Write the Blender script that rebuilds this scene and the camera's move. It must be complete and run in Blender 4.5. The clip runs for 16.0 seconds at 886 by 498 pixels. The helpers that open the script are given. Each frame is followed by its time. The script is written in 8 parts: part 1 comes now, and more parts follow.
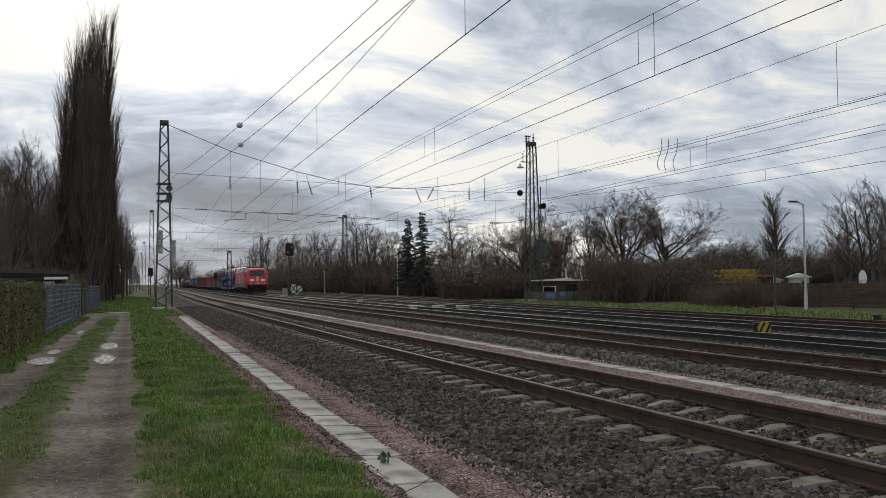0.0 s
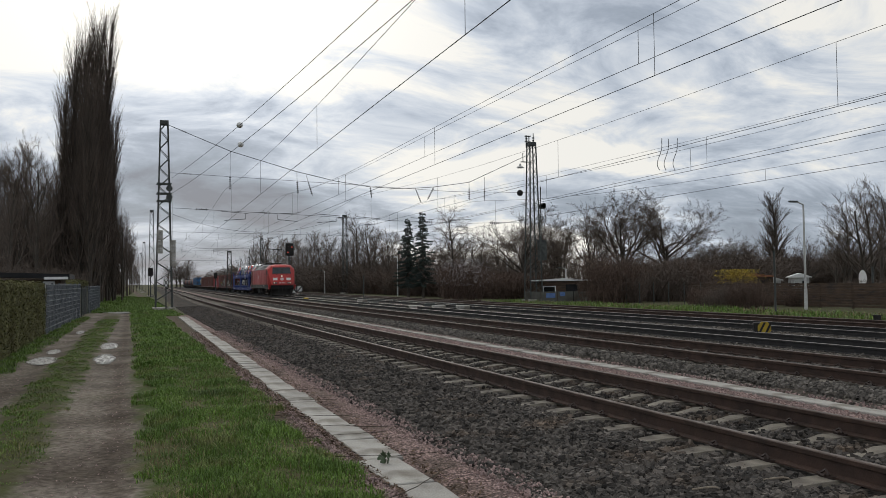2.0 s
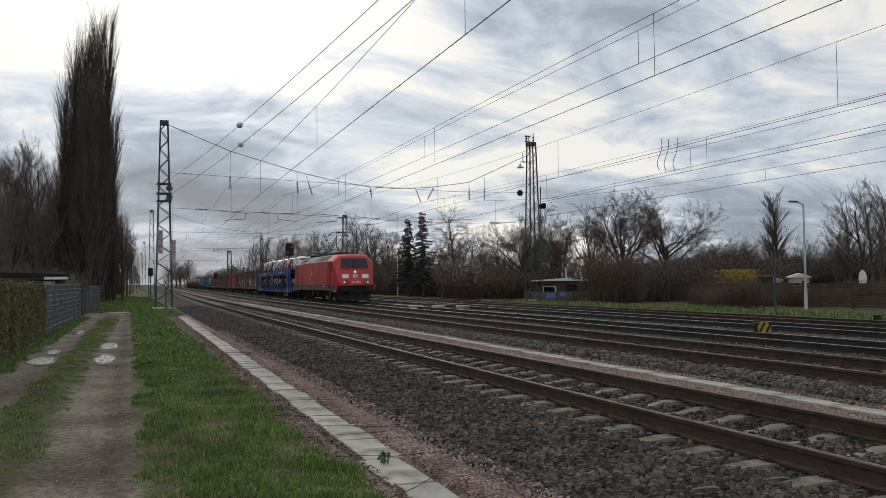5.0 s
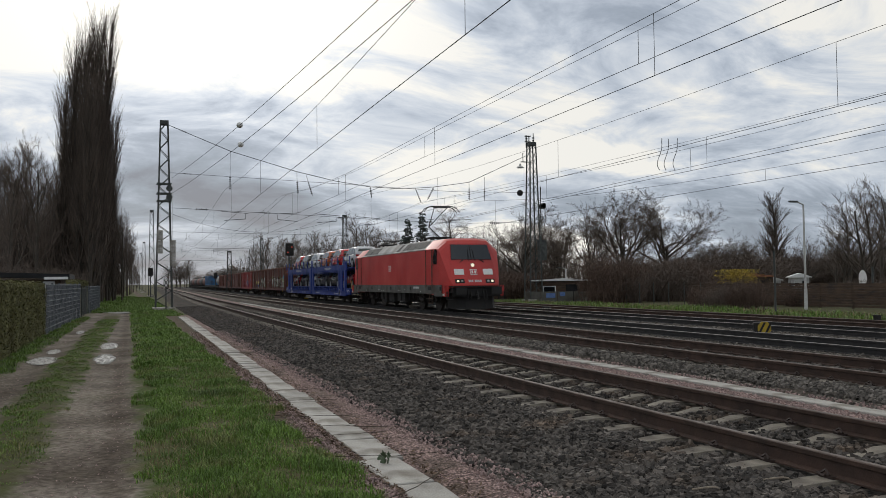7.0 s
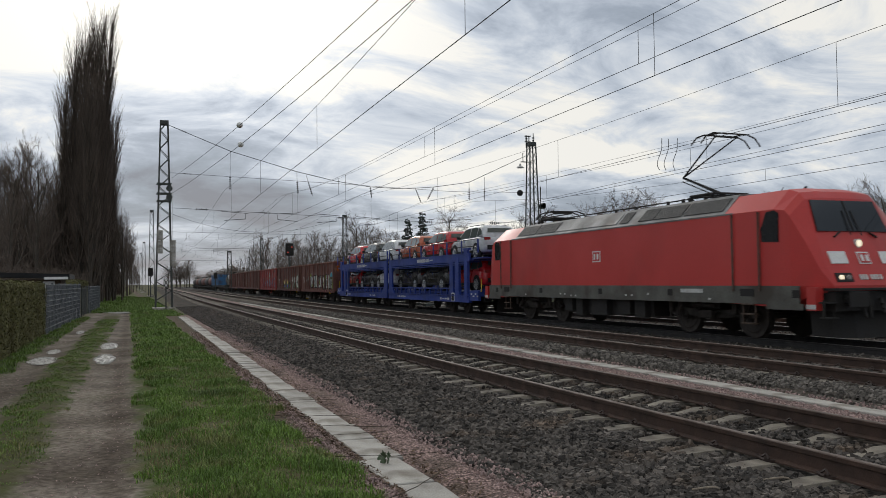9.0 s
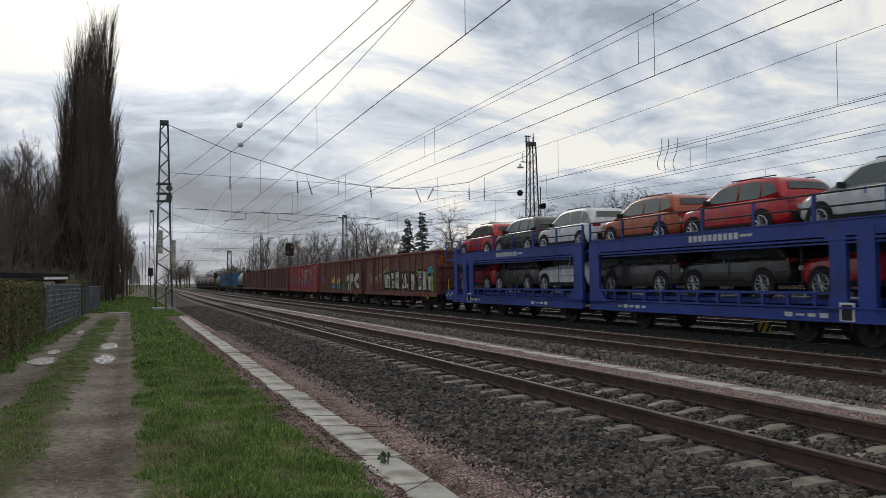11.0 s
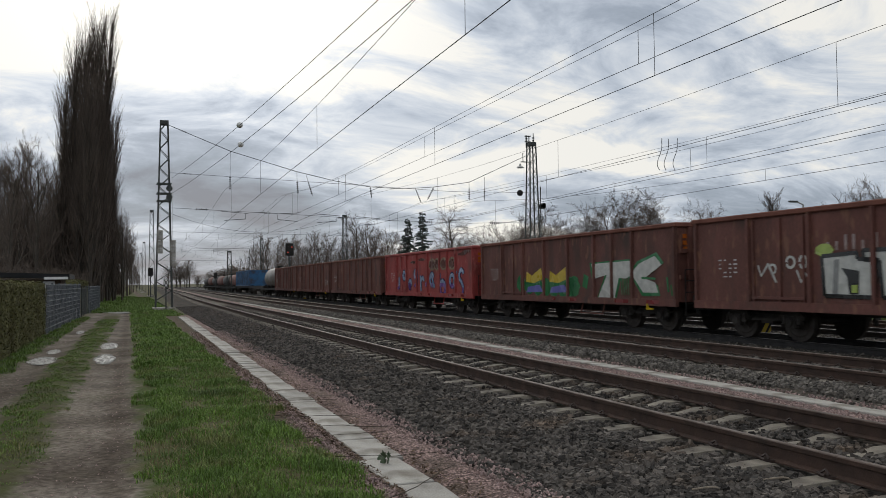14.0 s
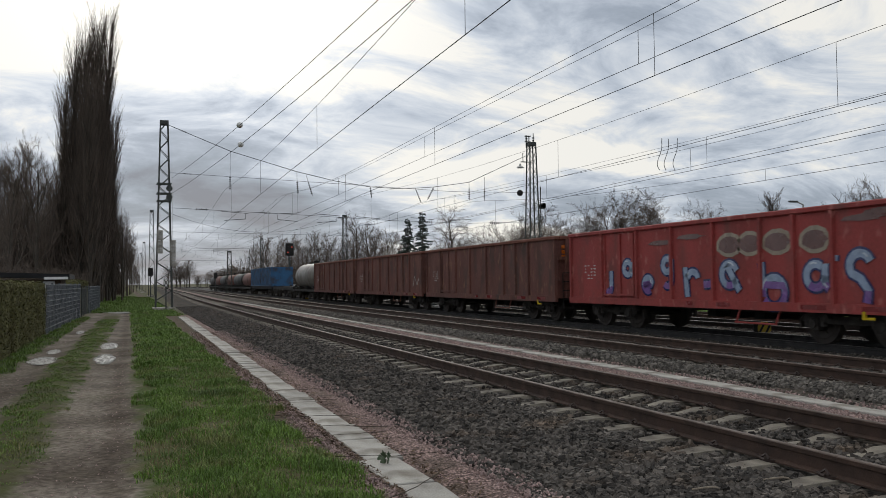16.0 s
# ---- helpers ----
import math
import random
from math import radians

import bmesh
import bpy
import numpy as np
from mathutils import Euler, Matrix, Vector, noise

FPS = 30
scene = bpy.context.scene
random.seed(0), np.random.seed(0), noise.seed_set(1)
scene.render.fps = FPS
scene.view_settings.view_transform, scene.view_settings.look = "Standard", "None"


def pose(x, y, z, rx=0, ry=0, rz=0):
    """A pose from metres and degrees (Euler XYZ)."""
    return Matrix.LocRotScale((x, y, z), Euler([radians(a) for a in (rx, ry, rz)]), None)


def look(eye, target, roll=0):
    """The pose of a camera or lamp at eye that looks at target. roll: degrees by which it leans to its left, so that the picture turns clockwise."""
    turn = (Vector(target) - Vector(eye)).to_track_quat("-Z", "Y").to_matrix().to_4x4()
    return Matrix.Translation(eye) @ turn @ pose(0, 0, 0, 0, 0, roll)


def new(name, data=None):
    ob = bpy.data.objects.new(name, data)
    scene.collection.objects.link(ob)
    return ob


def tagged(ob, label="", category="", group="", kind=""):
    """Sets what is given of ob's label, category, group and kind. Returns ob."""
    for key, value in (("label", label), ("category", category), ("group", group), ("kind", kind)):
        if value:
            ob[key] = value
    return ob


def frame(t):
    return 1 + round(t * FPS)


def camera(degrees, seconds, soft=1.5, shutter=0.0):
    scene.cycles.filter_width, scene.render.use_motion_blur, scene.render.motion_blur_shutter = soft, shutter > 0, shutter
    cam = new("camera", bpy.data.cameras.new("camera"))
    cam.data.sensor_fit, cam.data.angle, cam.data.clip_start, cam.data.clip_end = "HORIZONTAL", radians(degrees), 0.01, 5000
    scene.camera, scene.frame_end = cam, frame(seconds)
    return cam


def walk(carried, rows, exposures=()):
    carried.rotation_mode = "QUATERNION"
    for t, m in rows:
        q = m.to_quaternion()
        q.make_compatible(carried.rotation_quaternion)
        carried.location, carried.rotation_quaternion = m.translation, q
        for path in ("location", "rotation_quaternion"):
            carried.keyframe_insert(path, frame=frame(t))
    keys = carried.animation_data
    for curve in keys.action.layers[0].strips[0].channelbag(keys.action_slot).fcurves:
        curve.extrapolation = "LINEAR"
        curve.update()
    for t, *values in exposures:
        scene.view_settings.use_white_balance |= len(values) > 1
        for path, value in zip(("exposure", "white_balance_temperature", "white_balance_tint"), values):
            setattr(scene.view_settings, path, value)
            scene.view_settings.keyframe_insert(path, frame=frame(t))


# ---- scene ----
cam = camera(56.63, 16.0, soft=0.8, shutter=0.18)

# one fixed stand beside the line; -y is where the train is heading
CAM_YAW, CAM_PITCH, CAM_ROLL, CAM_H = 21.155, 2.22, -0.643, 1.473
STAND = pose(0, 0, CAM_H, 90 + CAM_PITCH, 0, -CAM_YAW) @ pose(0, 0, 0, 0, 0, CAM_ROLL)
walk(cam, [(0.0, STAND), (16.0, STAND)], exposures=[(0.0, 0.0), (16.0, 0.0)])

# ---------------------------------------------------------------- sky and sun
SUN_EL, SUN_AZ = 25.0, 4.0      # azimuth from +y towards +x


def make_world():
    w = bpy.data.worlds.new("overcast_sky")
    scene.world = w
    w.use_nodes = True
    nt = w.node_tree
    nt.nodes.clear()
    N, L = nt.nodes.new, nt.links.new

    def math_(op, a, b=None, c=None):
        n = N("ShaderNodeMath")
        n.operation = op
        for i, q in enumerate((a, b, c)):
            if q is None:
                continue
            if isinstance(q, (int, float)):
                n.inputs[i].default_value = q
            else:
                L(q, n.inputs[i])
        return n.outputs[0]

    tc = N("ShaderNodeTexCoord")
    sep = N("ShaderNodeSeparateXYZ")
    L(tc.outputs["Generated"], sep.inputs[0])
    dx, dy, dz = sep.outputs
    # a flat cloud deck seen in perspective
    den = math_("ADD", math_("MAXIMUM", dz, 0.0), 0.26)
    comb = N("ShaderNodeCombineXYZ")
    L(math_("DIVIDE", dx, den), comb.inputs[0])
    L(math_("DIVIDE", dy, den), comb.inputs[1])

    def clouds(scale, detail, seed, rough=0.55, dist=0.3):
        mp = N("ShaderNodeMapping")
        mp.inputs["Location"].default_value = (seed, seed * 0.7, seed * 1.3)
        mp.inputs["Rotation"].default_value = (0, 0, 0.35)
        mp.inputs["Scale"].default_value = (0.75, 1.0, 1)
        L(comb.outputs[0], mp.inputs[0])
        nz = N("ShaderNodeTexNoise")
        nz.inputs["Scale"].default_value = scale
        nz.inputs["Detail"].default_value = detail
        nz.inputs["Roughness"].default_value = rough
        nz.inputs["Distortion"].default_value = dist
        L(mp.outputs[0], nz.inputs["Vector"])
        return nz.outputs[0]

    big = clouds(0.9, 5, 3.1, 0.5, 0.6)
    fine = clouds(2.9, 9, 9.4, 0.62, 0.5)
    n = math_("ADD", math_("MULTIPLY", big, 0.42), math_("MULTIPLY", fine, 0.58))

    def lobe(az, el, width):
        a, e = radians(az), radians(el)
        v = (math.sin(a) * math.cos(e), math.cos(a) * math.cos(e), math.sin(e))
        d = math_("ADD", math_("ADD", math_("MULTIPLY", dx, v[0]), math_("MULTIPLY", dy, v[1])), math_("MULTIPLY", dz, v[2]))
        return math_("POWER", math_("MAXIMUM", d, 0.0), 1.0 / (1.0 - math.cos(radians(width))) * 0.7)

    glow = lobe(SUN_AZ, SUN_EL, 12.5)              # thin cloud in front of the sun
    slot = math_("ADD", math_("MULTIPLY", lobe(25, 7.5, 7), 0.085), math_("MULTIPLY", lobe(45, 10, 6), 0.05))
    # layered deck: darker undersides low down, a brighter gap between two layers
    warp = math_("ADD", dz, math_("MULTIPLY", math_("SUBTRACT", big, 0.5), 0.16))

    def layer(c, w):
        q = math_("DIVIDE", math_("SUBTRACT", warp, c), w)
        return math_("POWER", 2.718, math_("MULTIPLY", math_("MULTIPLY", q, q), -1.0))

    n = math_("SUBTRACT", n, 0.030)
    n = math_("ADD", n, math_("MULTIPLY", layer(0.130, 0.060), 0.030))
    n = math_("SUBTRACT", n, math_("MULTIPLY", math_("MULTIPLY", layer(0.137, 0.022), lobe(27, 7.8, 8)), 0.15))
    n = math_("ADD", n, math_("MULTIPLY", layer(0.078, 0.036), 0.072))
    n = math_("ADD", n, math_("MULTIPLY", lobe(1, 6.0, 8), 0.085))
    n = math_("ADD", n, math_("MULTIPLY", lobe(9, 4, 9), 0.11))
    n = math_("ADD", math_("MULTIPLY", math_("SUBTRACT", n, 0.485), 1.45), 0.478)
    n = math_("SUBTRACT", n, math_("MINIMUM", math_("MULTIPLY", math_("MAXIMUM", math_("SUBTRACT", dz, 0.16), 0.0), 0.2), 0.022))      # thinner cloud overhead
    dens = math_("SUBTRACT", math_("SUBTRACT", n, math_("MULTIPLY", glow, 0.34)), slot)
    ramp = N("ShaderNodeValToRGB")
    L(dens, ramp.inputs[0])
    e = ramp.color_ramp.elements
    e[0].position, e[0].color = 0.36, (1.06, 1.04, 0.98, 1)
    e[1].position, e[1].color = 0.76, (0.24, 0.265, 0.32, 1)
    for p_, c in ((0.63, (0.335, 0.39, 0.465, 1)), (0.44, (0.77, 0.82, 0.885, 1)), (0.50, (0.59, 0.655, 0.75, 1)), (0.56, (0.425, 0.485, 0.575, 1))):
        k = e.new(p_)
        k.color = c
    sky = N("ShaderNodeTexSky")
    sky.sky_type, sky.sun_disc = "NISHITA", False
    sky.sun_elevation, sky.sun_rotation = radians(SUN_EL), radians(SUN_AZ)
    b1 = N("ShaderNodeBackground")
    L(sky.outputs[0], b1.inputs[0])
    b1.inputs[1].default_value = 0.05
    b2 = N("ShaderNodeBackground")
    lift = N("ShaderNodeMixRGB")
    lift.blend_type = "MULTIPLY"
    lift.inputs[0].default_value = 1.0
    L(ramp.outputs[0], lift.inputs[1])
    gl = math_("ADD", 1.0, math_("MULTIPLY", glow, 0.45))
    cb = N("ShaderNodeCombineXYZ")
    for i in range(3):
        L(gl, cb.inputs[i])
    L(cb.outputs[0], lift.inputs[2])
    L(lift.outputs[0], b2.inputs[0])
    b2.inputs[1].default_value = 0.86
    mix = N("ShaderNodeMixShader")
    mix.inputs[0].default_value = 0.93
    L(b1.outputs[0], mix.inputs[1])
    L(b2.outputs[0], mix.inputs[2])
    out = N("ShaderNodeOutputWorld")
    L(mix.outputs[0], out.inputs[0])


make_world()
sun = new("sun", bpy.data.lights.new("sun", "SUN"))
sun.data.energy, sun.data.angle, sun.data.color = 0.5, radians(14), (1.0, 0.96, 0.9)
_a, _e = radians(SUN_AZ), radians(SUN_EL)
sun.matrix_world = look((math.sin(_a) * 60, math.cos(_a) * 60, 60 * math.tan(_e)), (0, 0, 0))


# ---------------------------------------------------------------- materials
def material(name, c1, c2=None, scale=6.0, rough=0.8, metal=0.0, bump=0.0, fine=60.0, stain=None, stain_scale=0.8,
             stain_at=(0.5, 0.68), stretch=(1, 1, 1), cells=0.0, per_object=0.0, spec=0.4, island=0.0, stain2=None, stain2_scale=4.0, stain2_at=(0.56, 0.7)):
    """A weathered surface: two tones of broad variation, fine grain and relief, optional stains, and optional stone
    cells with gap shade in the colour.
    """
    m = bpy.data.materials.new(name)
    m.use_nodes = True
    nt = m.node_tree
    N, L = nt.nodes.new, nt.links.new
    bsdf = nt.nodes["Principled BSDF"]
    tc = N("ShaderNodeTexCoord")
    mp = N("ShaderNodeMapping")
    mp.inputs["Scale"].default_value = stretch
    L(tc.outputs["Object"], mp.inputs[0])

    def nz(sc, detail=4):
        t = N("ShaderNodeTexNoise")
        t.inputs["Scale"].default_value, t.inputs["Detail"].default_value = sc, detail
        L(mp.outputs[0], t.inputs["Vector"])
        return t.outputs[0]

    def mixed(f, a, b, kind="MIX"):
        t = N("ShaderNodeMixRGB")
        t.blend_type = kind
        for i, q in enumerate((f, a, b)):
            if isinstance(q, (int, float)):
                t.inputs[i].default_value = q
            elif isinstance(q, tuple):
                t.inputs[i].default_value = (*q[:3], 1)
            else:
                L(q, t.inputs[i])
        return t.outputs[0]

    def ramp(f, lo, hi):
        t = N("ShaderNodeMapRange")
        t.inputs[1].default_value, t.inputs[2].default_value = lo, hi
        L(f, t.inputs[0])
        return t.outputs[0]

    c2 = c2 or tuple(0.72 * q for q in c1)
    broad = ramp(nz(scale), 0.3, 0.7)
    col = mixed(broad, c1, c2)
    grain = nz(fine, 3)
    g2 = N("ShaderNodeMapRange")
    g2.inputs[1].default_value, g2.inputs[2].default_value, g2.inputs[3].default_value, g2.inputs[4].default_value = 0.25, 0.75, 0.8, 1.2
    L(grain, g2.inputs[0])
    col = mixed(1.0, col, g2.outputs[0], "MULTIPLY")
    if cells:
        vo = N("ShaderNodeTexVoronoi")
        vo.inputs["Scale"].default_value = cells
        L(mp.outputs[0], vo.inputs["Vector"])
        vs = N("ShaderNodeSeparateColor")
        L(vo.outputs["Color"], vs.inputs[0])
        cm = N("ShaderNodeMapRange")
        cm.inputs[3].default_value, cm.inputs[4].default_value = 0.35, 1.7
        L(vs.outputs[0], cm.inputs[0])
        col = mixed(1.0, col, cm.outputs[0], "MULTIPLY")
        # colour falls off towards cell rims, painting the shade between stones
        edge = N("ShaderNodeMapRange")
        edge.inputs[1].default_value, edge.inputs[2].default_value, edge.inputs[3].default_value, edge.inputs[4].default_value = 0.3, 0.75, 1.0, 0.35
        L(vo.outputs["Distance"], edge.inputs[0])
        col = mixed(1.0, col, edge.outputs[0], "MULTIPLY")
        grain = vo.outputs["Distance"]
    if stain:
        col = mixed(ramp(nz(stain_scale, 8), *stain_at), col, stain)
    if stain2:
        col = mixed(ramp(nz(stain2_scale, 6), *stain2_at), col, stain2)
    if per_object:
        oi = N("ShaderNodeObjectInfo")
        v = N("ShaderNodeMapRange")
        v.inputs[3].default_value, v.inputs[4].default_value = 1 - per_object, 1 + per_object
        L(oi.outputs["Random"], v.inputs[0])
        col = mixed(1.0, col, v.outputs[0], "MULTIPLY")
    if island:
        ge = N("ShaderNodeNewGeometry")
        v = N("ShaderNodeMapRange")
        v.inputs[3].default_value, v.inputs[4].default_value = 1 - island, 1 + island
        L(ge.outputs["Random Per Island"], v.inputs[0])
        col = mixed(1.0, col, v.outputs[0], "MULTIPLY")
    L(col, bsdf.inputs["Base Color"])
    r = N("ShaderNodeMapRange")
    r.inputs[3].default_value, r.inputs[4].default_value = max(0.03, rough - 0.1), min(1, rough + 0.1)
    L(broad, r.inputs[0])
    L(r.outputs[0], bsdf.inputs["Roughness"])
    bsdf.inputs["Metallic"].default_value = metal
    bsdf.inputs["Specular IOR Level"].default_value = spec
    if bump:
        b = N("ShaderNodeBump")
        b.inputs["Strength"].default_value, b.inputs["Distance"].default_value = min(1, bump), 0.02
        L(grain, b.inputs["Height"])
        L(b.outputs[0], bsdf.inputs["Normal"])
    return m


def glow_material(name, colour, strength):
    m = bpy.data.materials.new(name)
    m.use_nodes = True
    b = m.node_tree.nodes["Principled BSDF"]
    b.inputs["Base Color"].default_value = (*colour, 1)
    b.inputs["Emission Color"].default_value = (*colour, 1)
    b.inputs["Emission Strength"].default_value = strength
    return m


def glass_material(name, tint, rough=0.03):
    m = bpy.data.materials.new(name)
    m.use_nodes = True
    b = m.node_tree.nodes["Principled BSDF"]
    b.inputs["Base Color"].default_value = (*tint, 1)
    b.inputs["Roughness"].default_value = rough
    b.inputs["Specular IOR Level"].default_value = 0.6
    return m


M = dict(
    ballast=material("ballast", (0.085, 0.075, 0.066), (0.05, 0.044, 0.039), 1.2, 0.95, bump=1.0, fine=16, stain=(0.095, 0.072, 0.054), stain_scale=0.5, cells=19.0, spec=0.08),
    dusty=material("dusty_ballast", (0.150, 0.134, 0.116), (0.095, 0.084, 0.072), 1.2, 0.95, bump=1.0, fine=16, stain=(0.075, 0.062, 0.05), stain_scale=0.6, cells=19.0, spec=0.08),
    dusty_stone=material("dusty_ballast_stone", (0.155, 0.138, 0.12), (0.085, 0.076, 0.066), 3, 0.9, bump=0.5, fine=80, island=0.6),
    bogie=material("dusty_bogie_steel", (0.058, 0.050, 0.043), (0.03, 0.026, 0.023), 3, 0.85, bump=0.3, fine=30),
    ballast_stone=material("ballast_stone", (0.098, 0.084, 0.072), (0.048, 0.042, 0.037), 3, 0.9, bump=0.5, fine=80, island=0.75, stain=(0.15, 0.11, 0.08), stain_scale=1.5, stain_at=(0.55, 0.75)),
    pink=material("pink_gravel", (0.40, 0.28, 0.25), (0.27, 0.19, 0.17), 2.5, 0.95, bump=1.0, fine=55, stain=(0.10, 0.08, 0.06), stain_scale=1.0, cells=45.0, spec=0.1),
    pink_stone=material("pink_gravel_stone", (0.40, 0.29, 0.265), (0.25, 0.18, 0.165), 4, 0.9, bump=0.3, fine=90, island=0.4),
    concrete=material("weathered_concrete", (0.43, 0.41, 0.37), (0.31, 0.29, 0.26), 3.5, 0.9, bump=0.4, fine=60, stain=(0.17, 0.15, 0.12), stain_scale=2.2, stain_at=(0.48, 0.7), per_object=0.14),
    sleeper=material("sleeper_concrete", (0.27, 0.24, 0.195), (0.17, 0.15, 0.12), 3.5, 0.9, bump=0.4, fine=80, stain=(0.10, 0.085, 0.07), stain_scale=2.2, per_object=0.12),
    rail_side=material("rusty_rail", (0.072, 0.040, 0.028), (0.040, 0.026, 0.020), 5, 0.75, bump=0.3, fine=70),
    rail_dark=material("oily_rail", (0.032, 0.029, 0.028), (0.02, 0.019, 0.019), 5, 0.6, bump=0.2, fine=70),
    rail_top=material("worn_rail_head", (0.30, 0.27, 0.25), (0.22, 0.19, 0.17), 8, 0.42, metal=0.85, fine=40),
    rail_dull=material("rusty_rail_head", (0.15, 0.115, 0.095), (0.09, 0.068, 0.055), 8, 0.6, metal=0.45, fine=40),
    clip=material("rusty_clip", (0.045, 0.03, 0.025), None, 9, 0.8, bump=0.3),
    steel=material("galvanised_lattice", (0.085, 0.092, 0.085), (0.055, 0.058, 0.055), 4, 0.7, metal=0.2, fine=50),
    wire=material("overhead_wire", (0.035, 0.036, 0.038), None, 4, 0.6, metal=0.4),
    insulator=material("brown_insulator", (0.03, 0.025, 0.025), None, 4, 0.3),
    red=material("loco_red", (0.52, 0.042, 0.036), (0.46, 0.036, 0.031), 0.6, 0.42, fine=90, stain=(0.27, 0.035, 0.03), stain_scale=0.45, stain_at=(0.52, 0.85), stretch=(1, 1, 0.8)),
    grey=material("skirt_grey", (0.115, 0.115, 0.10), (0.085, 0.082, 0.072), 2, 0.6, fine=20, stain=(0.06, 0.05, 0.04), stain_scale=1.2),
    roof_grey=material("roof_grey", (0.215, 0.22, 0.22), (0.15, 0.152, 0.15), 1.5, 0.6, fine=20, stain=(0.12, 0.11, 0.10), stain_scale=1.0),
    black=material("under_frame_black", (0.016, 0.015, 0.015), (0.026, 0.023, 0.02), 3, 0.8, bump=0.2, fine=30),
    white=material("white_paint", (0.75, 0.75, 0.73), (0.66, 0.66, 0.64), 3, 0.6, fine=40),
    glass=glass_material("dark_glass", (0.014, 0.016, 0.018), 0.05),
    blue=material("carrier_blue", (0.022, 0.05, 0.26), (0.017, 0.038, 0.19), 1.0, 0.5, fine=20, stain=(0.02, 0.025, 0.07), stain_scale=0.9, stain_at=(0.55, 0.8)),
    tyre=material("rubber", (0.014, 0.014, 0.014), None, 6, 0.85, fine=40),
    wheel=material("wheel_steel", (0.055, 0.046, 0.040), None, 5, 0.7, metal=0.3),
    brown=material("wagon_brown", (0.165, 0.062, 0.047), (0.115, 0.048, 0.038), 1.3, 0.7, bump=0.2, fine=25, stain=(0.07, 0.04, 0.032), stain_scale=1.6, stain_at=(0.48, 0.7), stretch=(1, 1, 0.4), per_object=0.14, stain2=(0.20, 0.095, 0.06), stain2_scale=5.0, stain2_at=(0.58, 0.68)),
    wred=material("wagon_red", (0.34, 0.05, 0.045), (0.25, 0.045, 0.04), 1.0, 0.65, bump=0.15, fine=25, stain=(0.15, 0.05, 0.042), stain_scale=1.4, stain_at=(0.5, 0.76), stretch=(1, 1, 0.45), stain2=(0.40, 0.13, 0.11), stain2_scale=5.0, stain2_at=(0.6, 0.72)),
    rust=material("rusty_rim", (0.2, 0.075, 0.05), (0.13, 0.05, 0.035), 2, 0.85, bump=0.3, fine=40),
    bark=material("bark", (0.085, 0.070, 0.056), (0.055, 0.046, 0.038), 3, 0.95, bump=0.4, fine=40),
    twig=material("twigs", (0.135, 0.103, 0.082), (0.092, 0.071, 0.058), 0.5, 0.95, island=0.3),
    hedge=material("hedge_leaves", (0.12, 0.118, 0.042), (0.085, 0.076, 0.03), 1.2, 0.9, island=0.5),
    fir=material("fir_needles", (0.055, 0.07, 0.06), (0.038, 0.05, 0.044), 1.0, 0.95, island=0.4),
    blade=material("grass_blades", (0.15, 0.25, 0.036), (0.085, 0.15, 0.024), 1.4, 0.65, island=0.45, stain=(0.20, 0.18, 0.07), stain_scale=1.3, stain_at=(0.55, 0.75), stain2=(0.06, 0.095, 0.02), stain2_scale=0.9),
    straw_blade=material("dry_grass", (0.27, 0.22, 0.11), (0.18, 0.145, 0.075), 0.8, 0.8, island=0.35),
    litter=material("dead_leaves", (0.15, 0.10, 0.065), (0.085, 0.058, 0.04), 2.0, 0.9, island=0.5),
    pale_stone=material("pale_gravel", (0.52, 0.50, 0.47), (0.40, 0.385, 0.36), 4, 0.8, island=0.3),
    dry=material("dry_bramble", (0.125, 0.083, 0.062), (0.085, 0.058, 0.046), 0.6, 0.95, island=0.4),
)


# ---------------------------------------------------------------- mesh helpers
def box(bm, cx, cy, cz, sx, sy, sz, m=None):
    r = bmesh.ops.create_cube(bm, size=1.0, matrix=(m or Matrix()) @ Matrix.Translation((cx, cy, cz)) @ Matrix.Diagonal((sx, sy, sz, 1)))
    return r["verts"]


def rod(bm, a, b, r0, r1=None, seg=6):
    a, b = Vector(a), Vector(b)
    d = b - a
    q = d.to_track_quat("Z", "Y").to_matrix().to_4x4()
    bmesh.ops.create_cone(bm, cap_ends=True, segments=seg, radius1=r0, radius2=r0 if r1 is None else r1, depth=max(d.length, 1e-4),
                          matrix=Matrix.Translation((a + b) / 2) @ q)


def prism(bm, profile, y0, y1, caps=True):
    """A closed outline of (x, z) pulled along y."""
    lo = [bm.verts.new((x, y0, z)) for x, z in profile]
    hi = [bm.verts.new((x, y1, z)) for x, z in profile]
    n = len(profile)
    for i in range(n):
        bm.faces.new((lo[i], lo[(i + 1) % n], hi[(i + 1) % n], hi[i]))
    if caps:
        bm.faces.new(lo[::-1])
        bm.faces.new(hi)
    bmesh.ops.recalc_face_normals(bm, faces=bm.faces[:])


def bevel(bm, w, seg=1):
    bmesh.ops.bevel(bm, geom=bm.edges[:], offset=w, segments=seg, affect="EDGES", clamp_overlap=True)


def part(name, bm, mt, parent=None, label="", smooth=False):
    me = bpy.data.meshes.new(name)
    bm.to_mesh(me)
    bm.free()
    me.materials.append(M[mt] if isinstance(mt, str) else mt)
    if smooth:
        me.polygons.foreach_set("use_smooth", [True] * len(me.polygons))
    ob = new(name, me)
    ob.parent = parent
    if label:
        ob["label"] = label
    return ob


